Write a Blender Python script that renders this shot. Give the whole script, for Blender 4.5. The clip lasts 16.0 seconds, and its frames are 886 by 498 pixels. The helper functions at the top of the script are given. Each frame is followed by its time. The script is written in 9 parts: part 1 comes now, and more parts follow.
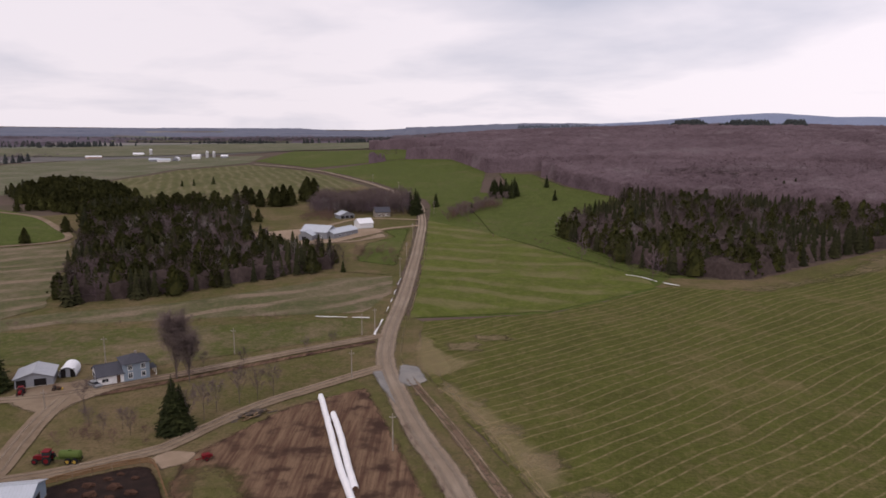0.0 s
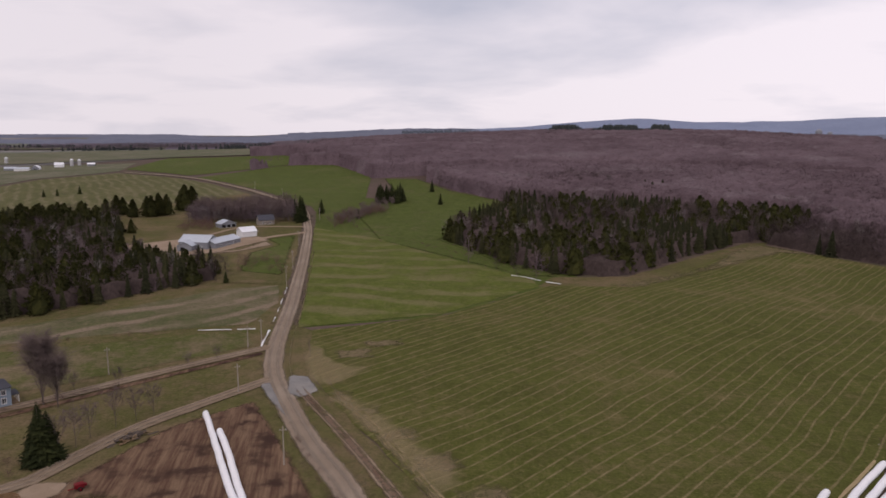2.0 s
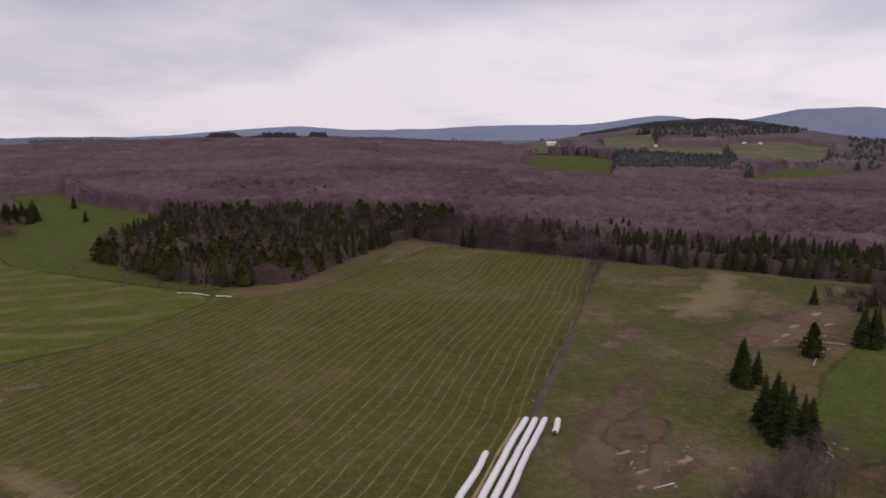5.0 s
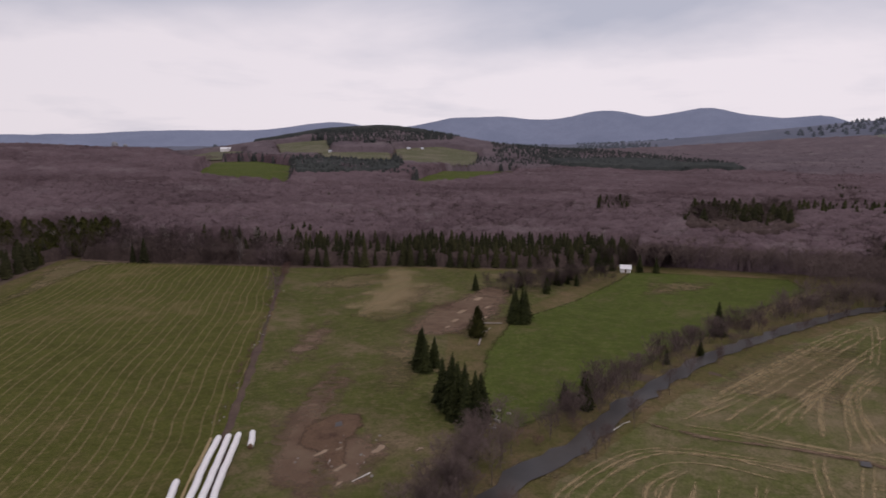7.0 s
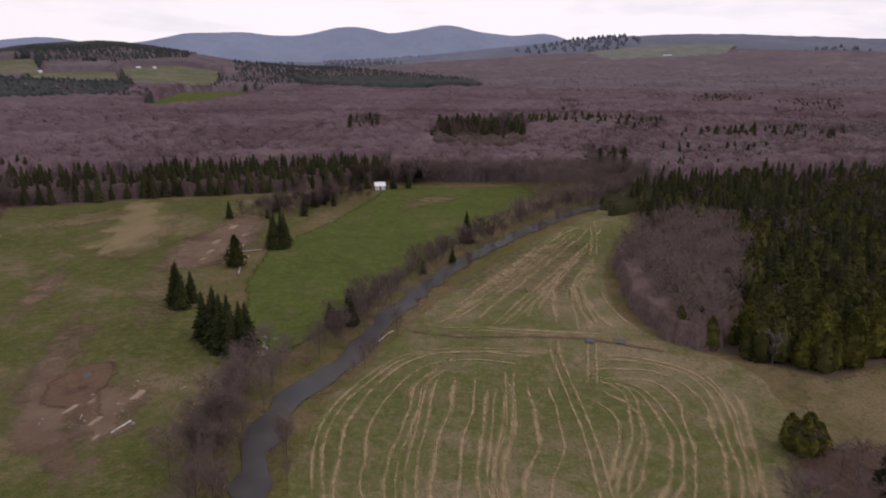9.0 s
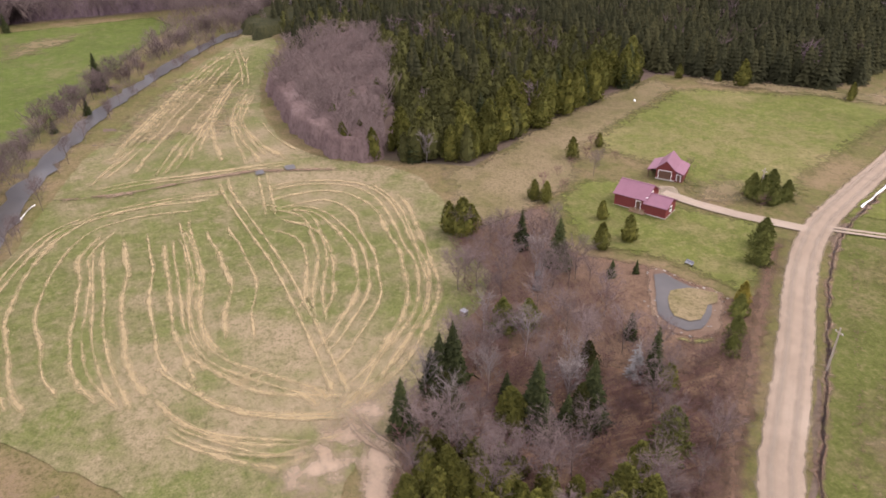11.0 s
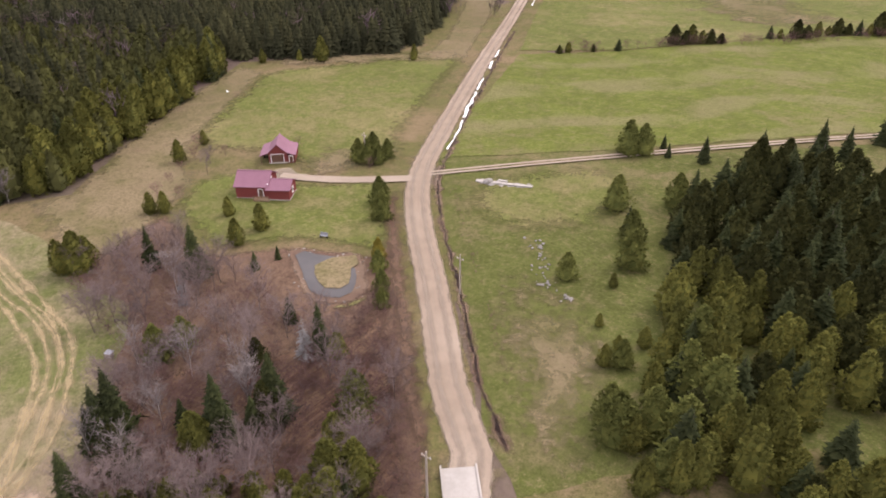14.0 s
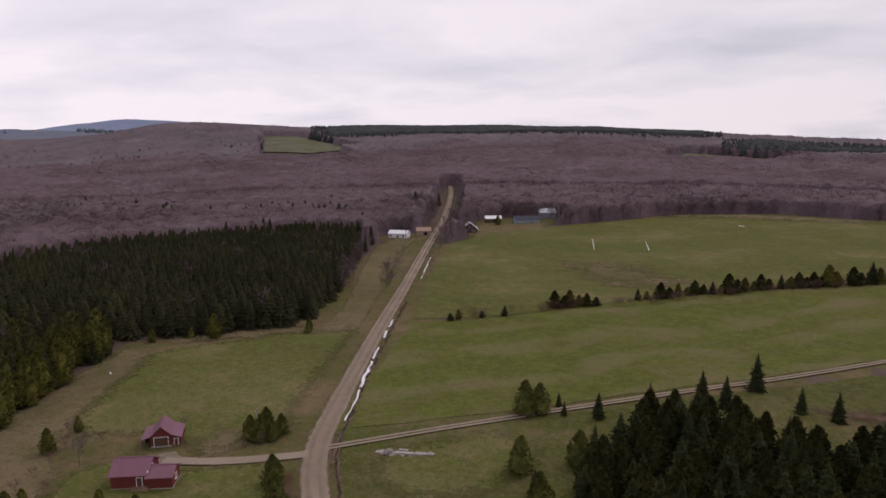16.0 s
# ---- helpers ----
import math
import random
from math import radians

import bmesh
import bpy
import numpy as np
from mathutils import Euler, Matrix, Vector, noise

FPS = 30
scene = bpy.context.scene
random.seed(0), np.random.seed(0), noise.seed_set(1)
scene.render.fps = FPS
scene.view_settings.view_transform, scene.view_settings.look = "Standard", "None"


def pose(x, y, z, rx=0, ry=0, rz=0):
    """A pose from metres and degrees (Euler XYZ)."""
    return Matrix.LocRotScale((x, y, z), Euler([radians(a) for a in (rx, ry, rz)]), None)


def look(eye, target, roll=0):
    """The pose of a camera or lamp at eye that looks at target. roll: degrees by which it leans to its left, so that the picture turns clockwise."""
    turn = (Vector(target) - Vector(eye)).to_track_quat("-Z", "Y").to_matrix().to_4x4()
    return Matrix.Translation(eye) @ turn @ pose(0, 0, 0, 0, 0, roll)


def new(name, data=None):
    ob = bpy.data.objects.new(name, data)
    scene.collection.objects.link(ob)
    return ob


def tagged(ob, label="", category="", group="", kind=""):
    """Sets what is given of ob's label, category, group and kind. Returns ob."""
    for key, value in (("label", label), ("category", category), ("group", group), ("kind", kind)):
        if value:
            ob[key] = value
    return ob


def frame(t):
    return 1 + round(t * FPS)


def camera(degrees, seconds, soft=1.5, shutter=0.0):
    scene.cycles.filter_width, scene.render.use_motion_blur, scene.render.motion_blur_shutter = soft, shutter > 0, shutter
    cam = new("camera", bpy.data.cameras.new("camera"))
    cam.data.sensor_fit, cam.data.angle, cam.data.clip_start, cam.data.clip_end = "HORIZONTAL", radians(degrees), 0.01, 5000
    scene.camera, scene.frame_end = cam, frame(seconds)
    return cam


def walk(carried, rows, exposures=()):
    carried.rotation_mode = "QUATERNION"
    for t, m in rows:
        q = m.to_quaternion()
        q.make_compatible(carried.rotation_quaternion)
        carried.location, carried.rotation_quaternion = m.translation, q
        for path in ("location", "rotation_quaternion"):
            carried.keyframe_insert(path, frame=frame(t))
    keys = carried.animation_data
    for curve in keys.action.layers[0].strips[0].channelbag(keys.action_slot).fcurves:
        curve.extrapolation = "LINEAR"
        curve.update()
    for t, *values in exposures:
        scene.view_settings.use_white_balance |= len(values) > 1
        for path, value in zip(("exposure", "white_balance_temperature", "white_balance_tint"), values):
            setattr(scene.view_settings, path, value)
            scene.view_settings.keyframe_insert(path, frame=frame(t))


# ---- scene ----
import itertools
from math import sin, cos, pi, hypot, exp, degrees

cam = camera(64.6, 16.0, soft=1.65, shutter=0.25)
PATH = [
    (0.0, 0, 0, 68, 79.814, -0.405, 0.000),
    (0.5, 0, 0, 68, 79.937, -0.366, -1.785),
    (1.0, 0, 0, 68, 80.053, -0.366, -1.989),
    (1.5, 0, 0, 68, 80.184, -0.302, -6.487),
    (2.0, 0, 0, 68, 80.291, -0.294, -9.313),
    (2.5, 0, 0, 68, 80.422, -0.283, -12.877),
    (3.0, 0, 0, 68, 80.545, -0.219, -17.864),
    (3.5, 0, 0, 68, 80.623, -0.051, -22.851),
    (3.7, 0, 0, 68, 80.670, -0.014, -24.342),
    (5.8, 0, 0, 68, 81.118, -0.105, -46.192),
    (6.0, 0, 0, 68, 81.155, -0.134, -48.944),
    (6.5, 0, 0, 68, 81.302, 0.020, -55.528),
    (7.0, 0, 0, 68, 81.413, 0.056, -62.065),
    (7.5, 0, 0, 68, 81.524, 0.107, -68.459),
    (8.0, 0, 0, 68, 81.620, 0.225, -74.792),
    (8.5, 0, 0, 68, 81.163, 0.324, -79.193),
    (9.0, 0, 0, 68, 74.907, 0.285, -82.125),
    (9.5, 0, 0, 68, 70.823, 0.260, -89.883),
    (9.7, 0, 0, 68, 69.542, 0.301, -95.073),
    (11.8, 0, 0, 68, 58.796, 0.259, -114.582),
    (12.0, 0, 0, 68, 58.783, 0.249, -116.370),
    (12.5, 0, 0, 68, 58.690, 0.254, -124.541),
    (13.0, 0, 0, 68, 58.624, 0.302, -132.605),
    (13.5, 0, 0, 68, 58.583, 0.291, -138.795),
    (14.0, 0, 0, 68, 59.681, 0.369, -143.744),
    (14.5, 0, 0, 68, 66.495, 0.440, -145.116),
    (15.0, 0, 0, 68, 73.822, 0.397, -145.910),
    (15.5, 0, 0, 68, 80.292, 0.469, -149.571),
    (16.0, 0, 0, 68, 81.248, 0.488, -152.547),
]
EXPOSURES = [(0.0, 0.33), (2.5, 0.16), (3.5, 0.08), (7.0, -0.02), (8.2, 0.0), (8.6, 0.02), (9.0, 0.26), (9.5, 1.1), (9.9, 1.5), (11.8, 1.9), (14.0, 1.84), (14.6, 1.82), (15.1, 1.48), (15.5, 0.99), (16.0, 0.18)]
walk(cam, [(t, pose(*p)) for t, *p in PATH], [(t, e, 6600, 15) for t, e in EXPOSURES])

# ---- world and sun: a bright overcast sky with soft grey cloud banks ----
SUN_EL, SUN_AZ = 48, 200
world = bpy.data.worlds.new("world")
scene.world = world
world.use_nodes = True
wt = world.node_tree
wn, wl = wt.nodes, wt.links
wn.clear()
sky = wn.new("ShaderNodeTexSky")
sky.sky_type, sky.sun_disc = "NISHITA", False
sky.sun_elevation, sky.sun_rotation = radians(SUN_EL), radians(SUN_AZ)
skyb = wn.new("ShaderNodeBackground")
skyb.inputs["Strength"].default_value = 0.05
wl.new(sky.outputs[0], skyb.inputs["Color"])
tc = wn.new("ShaderNodeTexCoord")
sep = wn.new("ShaderNodeSeparateXYZ")
wl.new(tc.outputs["Generated"], sep.inputs[0])
up = wn.new("ShaderNodeMath")
up.operation = "MAXIMUM"
up.inputs[1].default_value = 0.0
wl.new(sep.outputs["Z"], up.inputs[0])
den = wn.new("ShaderNodeMath")
den.operation = "ADD"
den.inputs[1].default_value = 0.16
wl.new(up.outputs[0], den.inputs[0])
plane = wn.new("ShaderNodeVectorMath")
plane.operation = "DIVIDE"
comb = wn.new("ShaderNodeCombineXYZ")
for k in range(3):
    wl.new(den.outputs[0], comb.inputs[k])
wl.new(tc.outputs["Generated"], plane.inputs[0])
wl.new(comb.outputs[0], plane.inputs[1])
cn = wn.new("ShaderNodeTexNoise")
cn.inputs["Scale"].default_value, cn.inputs["Detail"].default_value, cn.inputs["Roughness"].default_value = 0.75, 5, 0.52
cn.inputs["Distortion"].default_value = 0.2
cmap = wn.new("ShaderNodeMapping")
cmap.inputs["Location"].default_value = (1.3, 0.2, 0)
wl.new(plane.outputs[0], cmap.inputs[0])
wl.new(cmap.outputs[0], cn.inputs["Vector"])
cr = wn.new("ShaderNodeValToRGB")
cr.color_ramp.elements[0].position, cr.color_ramp.elements[0].color = 0.47, (0.845, 0.803, 0.853, 1)
cr.color_ramp.elements[1].position, cr.color_ramp.elements[1].color = 0.86, (0.48, 0.505, 0.60, 1)
toward = wn.new("ShaderNodeVectorMath")
toward.operation = "DOT_PRODUCT"
toward.inputs[1].default_value = (0.72, 0.69, 0.0)
wl.new(tc.outputs["Generated"], toward.inputs[0])
side = wn.new("ShaderNodeMapRange")
side.interpolation_type = "SMOOTHSTEP"
side.inputs[1].default_value, side.inputs[2].default_value, side.inputs[3].default_value, side.inputs[4].default_value = 0.50, 0.97, 0.0, 0.40
wl.new(toward.outputs["Value"], side.inputs[0])
high = wn.new("ShaderNodeMapRange")
high.interpolation_type = "SMOOTHSTEP"
high.inputs[1].default_value, high.inputs[2].default_value = 0.08, 0.22
wl.new(sep.outputs["Z"], high.inputs[0])
bank = wn.new("ShaderNodeMath")
bank.operation = "MULTIPLY"
wl.new(side.outputs[0], bank.inputs[0])
wl.new(high.outputs[0], bank.inputs[1])
east = wn.new("ShaderNodeMapRange")
east.inputs[1].default_value, east.inputs[2].default_value, east.inputs[3].default_value, east.inputs[4].default_value = -0.2, 0.95, 0.84, 1.02
wl.new(sep.outputs["X"], east.inputs[0])
thick = wn.new("ShaderNodeMath")
thick.operation = "ADD"
wl.new(cn.outputs["Fac"], thick.inputs[0])
wl.new(bank.outputs[0], thick.inputs[1])
wl.new(thick.outputs[0], cr.inputs[0])
cloudb = wn.new("ShaderNodeBackground")
wl.new(east.outputs[0], cloudb.inputs["Strength"])
wl.new(cr.outputs[0], cloudb.inputs["Color"])
mixs = wn.new("ShaderNodeMixShader")
mixs.inputs[0].default_value = 0.94
wl.new(skyb.outputs[0], mixs.inputs[1])
wl.new(cloudb.outputs[0], mixs.inputs[2])
wo = wn.new("ShaderNodeOutputWorld")
wl.new(mixs.outputs[0], wo.inputs[0])
sun = new("sun", bpy.data.lights.new("sun", "SUN"))
sun.data.energy, sun.data.angle, sun.data.color = 0.8, radians(25), (1.0, 0.95, 0.9)
sun.matrix_world = look((sin(radians(SUN_AZ)) * 50, cos(radians(SUN_AZ)) * 50, 50 * math.tan(radians(SUN_EL))), (0, 0, 0))


# ---- materials ----
class Nodes:
    """A small builder for a principled material."""

    def __init__(self, name, rough=0.9):
        self.m = bpy.data.materials.new(name)
        self.m.use_nodes = True
        self.t = self.m.node_tree
        self.b = self.t.nodes["Principled BSDF"]
        self.b.inputs["Roughness"].default_value = rough
        self.b.inputs["Specular IOR Level"].default_value = 0.03
        self.pos = self.t.nodes.new("ShaderNodeTexCoord").outputs["Object"]

    def n(self, kind, **kw):
        node = self.t.nodes.new(kind)
        for k, v in kw.items():
            node.inputs[k].default_value = v
        return node

    def link(self, a, b):
        self.t.links.new(a, b)

    def noise(self, scale, detail=4, rough=0.55, stretch=None, distortion=0.0):
        n = self.n("ShaderNodeTexNoise", Scale=scale, Detail=detail, Roughness=rough, Distortion=distortion)
        p = self.pos
        if stretch:
            mp = self.n("ShaderNodeMapping")
            mp.inputs["Rotation"].default_value = (0, 0, stretch[0])
            mp.inputs["Scale"].default_value = stretch[1]
            self.link(p, mp.inputs[0])
            p = mp.outputs[0]
        self.link(p, n.inputs["Vector"])
        return n.outputs["Fac"]

    def maprange(self, v, a, b, c=0.0, d=1.0):
        n = self.n("ShaderNodeMapRange")
        n.interpolation_type = "SMOOTHSTEP"
        for i, x in enumerate((a, b, c, d)):
            n.inputs[1 + i].default_value = x
        self.link(v, n.inputs[0])
        return n.outputs[0]

    def math(self, op, a, b=0.0):
        n = self.n("ShaderNodeMath")
        n.operation = op
        for i, v in enumerate((a, b)):
            if isinstance(v, (int, float)):
                n.inputs[i].default_value = v
            else:
                self.link(v, n.inputs[i])
        return n.outputs[0]

    def mix(self, fac, a, b, kind="MIX"):
        n = self.t.nodes.new("ShaderNodeMix")
        n.data_type, n.blend_type = "RGBA", kind
        for i, v in ((0, fac), (6, a), (7, b)):
            if isinstance(v, (int, float)):
                n.inputs[i].default_value = v
            elif isinstance(v, tuple):
                n.inputs[i].default_value = (*v, 1)
            else:
                self.link(v, n.inputs[i])
        return n.outputs[2]

    def done(self, colour, bump=None, strength=0.4, distance=0.2):
        if isinstance(colour, tuple):
            self.b.inputs["Base Color"].default_value = (*colour, 1)
        else:
            self.link(colour, self.b.inputs["Base Color"])
        if bump is not None:
            n = self.n("ShaderNodeBump", Strength=strength, Distance=distance)
            self.link(bump, n.inputs["Height"])
            self.link(n.outputs[0], self.b.inputs["Normal"])
        return self.m


def turf(name, green, dry, soil, dry_at=0.5, soil_at=0.66, rows=None, broad=None, stretch=None):
    """Field or meadow: green and dry grass in patches, bare spots, fine tufts, and sown or mown lines."""
    k = Nodes(name, 0.95)
    big = k.noise(0.018, 5, 0.6)
    mid = k.noise(0.11, 5, 0.65, stretch)
    fine = k.noise(1.3, 4, 0.7)
    tuft = k.noise(0.42, 4, 0.7)
    c = k.mix(k.maprange(mid, 0.35, 0.68), green, tuple(0.72 * v for v in green))
    c = k.mix(k.maprange(k.math("ADD", k.math("MULTIPLY", big, 0.55), k.math("MULTIPLY", mid, 0.45)), dry_at - 0.08, dry_at + 0.12), c, dry)
    c = k.mix(k.maprange(k.math("ADD", k.math("MULTIPLY", mid, 0.6), k.math("MULTIPLY", fine, 0.4)), soil_at - 0.05, soil_at + 0.08), c, soil)
    c = k.mix(k.maprange(tuft, 0.47, 0.72, 0, 0.5), c, dry)
    c = k.mix(k.maprange(tuft, 0.50, 0.28, 0, 0.5), c, tuple(0.62 * v for v in green))
    if broad:
        ang, spacing, colour, amount = broad
        xyz = k.n("ShaderNodeSeparateXYZ")
        k.link(k.pos, xyz.inputs[0])
        u = k.math("ADD", k.math("MULTIPLY", xyz.outputs[0], cos(radians(ang))), k.math("MULTIPLY", xyz.outputs[1], sin(radians(ang))))
        u = k.math("ADD", u, k.math("MULTIPLY", k.noise(0.02, 2), spacing * 1.6))
        wave = k.math("SINE", k.math("MULTIPLY", u, 2 * pi / spacing))
        c = k.mix(k.math("MULTIPLY", k.maprange(wave, -0.1, 0.9), k.maprange(k.noise(0.05, 4), 0.32, 0.6, 0, amount)), c, colour)
    if rows:
        ang, spacing, width, colour, amount, warp = rows
        xyz = k.n("ShaderNodeSeparateXYZ")
        k.link(k.pos, xyz.inputs[0])
        u = k.math("ADD", k.math("MULTIPLY", xyz.outputs[0], cos(radians(ang))), k.math("MULTIPLY", xyz.outputs[1], sin(radians(ang))))
        u = k.math("ADD", u, k.math("MULTIPLY", k.noise(0.012, 2), warp))
        u = k.math("ADD", u, k.math("MULTIPLY", k.noise(0.05, 4), 1.3))
        f = k.math("ABSOLUTE", k.math("SUBTRACT", k.math("FRACT", k.math("DIVIDE", u, spacing)), 0.5))
        g = k.math("ABSOLUTE", k.math("SUBTRACT", f, 0.20))
        line = k.maprange(g, width / spacing, width / spacing * 0.35)
        c = k.mix(k.math("MULTIPLY", line, k.maprange(k.noise(0.35, 5, 0.7), 0.3, 0.62, 0.1, amount)), c, colour)
    grit = k.noise(3.4, 3, 0.75)
    c = k.mix(k.maprange(grit, 0.50, 0.34, 0, 0.5), c, tuple(0.5 * v for v in green))
    c = k.mix(k.maprange(grit, 0.54, 0.72, 0, 0.35), c, tuple(min(0.5, 1.2 * v) for v in dry))
    c = k.mix(k.maprange(fine, 0.52, 0.30, 0, 0.6), c, tuple(0.5 * v for v in green))
    c = k.mix(k.maprange(fine, 0.55, 0.78, 0, 0.55), c, tuple(min(0.5, 1.35 * v) for v in dry))
    return k.done(c, fine, 0.6, 0.3)


def earth(name, a, b, c2, s=0.3, stretch=None, rough=0.95, bump=0.5, dist=0.15):
    k = Nodes(name, rough)
    n1, n2, n3 = k.noise(s * 0.15, 5), k.noise(s, 6, 0.65, stretch), k.noise(s * 9, 3, 0.7)
    c = k.mix(k.maprange(n2, 0.34, 0.66), a, b)
    c = k.mix(k.maprange(n1, 0.45, 0.68), c, c2)
    c = k.mix(k.maprange(n3, 0.35, 0.8, 0, 0.45), c, tuple(0.6 * v for v in a))
    return k.done(c, k.math("ADD", n2, n3), bump, dist)


def leafy(name, a, b, dark, rough=0.85, leaf=0.5, skyward=0.45):
    """Foliage or twigs: differs from piece to piece, from tree to tree and over the wood."""
    k = Nodes(name, rough)
    g = k.t.nodes.new("ShaderNodeNewGeometry")
    o = k.t.nodes.new("ShaderNodeObjectInfo")
    c = k.mix(g.outputs["Random Per Island"], a, b)
    soft = k.n("ShaderNodeVectorMath")
    soft.operation = "SCALE"
    soft.inputs["Scale"].default_value = 0.6
    k.link(g.outputs["Normal"], soft.inputs[0])
    tip = k.n("ShaderNodeVectorMath")
    tip.operation = "ADD"
    tip.inputs[1].default_value = (0, 0, skyward)
    k.link(soft.outputs[0], tip.inputs[0])
    norm = k.n("ShaderNodeVectorMath")
    norm.operation = "NORMALIZE"
    k.link(tip.outputs[0], norm.inputs[0])
    k.link(norm.outputs[0], k.b.inputs["Normal"])
    wp = k.n("ShaderNodeTexNoise", Scale=0.09, Detail=3.0)
    k.link(g.outputs["Position"], wp.inputs["Vector"])
    c = k.mix(k.maprange(wp.outputs["Fac"], 0.36, 0.66, 0, leaf), c, dark)
    hs = k.n("ShaderNodeHueSaturation")
    k.link(k.math("ADD", 0.78, k.math("MULTIPLY", o.outputs["Random"], 0.44)), hs.inputs["Value"])
    k.link(c, hs.inputs["Color"])
    return k.done(hs.outputs[0])


def crowny(name, a, b, dark, pale=None, stand=0.012, grain=0.75, depth=0.55, skyward=0.5):
    """Crowns of leafless or needled trees seen whole: differ from crown to crown and stand to stand, with twig grain."""
    k = Nodes(name, 0.95)
    g = k.t.nodes.new("ShaderNodeNewGeometry")
    tone = k.t.nodes.new("ShaderNodeAttribute")
    tone.attribute_name = "tone"
    c = k.mix(tone.outputs["Fac"], a, b)
    c = k.mix(k.maprange(k.noise(stand, 4, 0.6), 0.38, 0.66, 0, 0.8), c, dark)
    if pale:
        c = k.mix(k.maprange(k.noise(stand * 1.7, 3, 0.6), 0.56, 0.70, 0, 0.75), c, pale)
    fine = k.noise(grain, 4, 0.75, stretch=(0, (1, 1, 0.55)))
    c = k.mix(k.maprange(fine, 0.56, 0.36, 0, depth), c, tuple(0.45 * v for v in a))
    c = k.mix(k.maprange(fine, 0.54, 0.72, 0, depth * 0.6), c, tuple(1.35 * v for v in b))
    soft = k.n("ShaderNodeVectorMath")
    soft.operation = "SCALE"
    soft.inputs["Scale"].default_value = 0.7
    k.link(g.outputs["Normal"], soft.inputs[0])
    tip = k.n("ShaderNodeVectorMath")
    tip.operation = "ADD"
    tip.inputs[1].default_value = (0, 0, skyward)
    k.link(soft.outputs[0], tip.inputs[0])
    norm = k.n("ShaderNodeVectorMath")
    norm.operation = "NORMALIZE"
    k.link(tip.outputs[0], norm.inputs[0])
    k.link(norm.outputs[0], k.b.inputs["Normal"])
    return k.done(c)


def painted(name, col, rough=0.6, metal=0.0, seams=None, wear=0.25):
    """Paint, siding or sheet metal with seams (spacing, axis) and dirt."""
    k = Nodes(name, rough)
    k.b.inputs["Metallic"].default_value = metal
    n1, n2 = k.noise(0.7, 5, 0.6), k.noise(6, 3)
    c = k.mix(k.maprange(n1, 0.4, 0.75, 0, wear), col, tuple(0.6 * v for v in col))
    c = k.mix(k.maprange(n2, 0.35, 0.7, 0, 0.15), c, tuple(0.75 * v for v in col))
    bump = n2
    if seams:
        xyz = k.n("ShaderNodeSeparateXYZ")
        k.link(k.pos, xyz.inputs[0])
        f = k.math("FRACT", k.math("DIVIDE", xyz.outputs[seams[1]], seams[0]))
        line = k.maprange(f, 0.0, 0.12, 1, 0)
        c = k.mix(k.math("MULTIPLY", line, 0.4), c, tuple(0.45 * v for v in col))
        bump = line
    return k.done(c, bump, 0.3, 0.05)


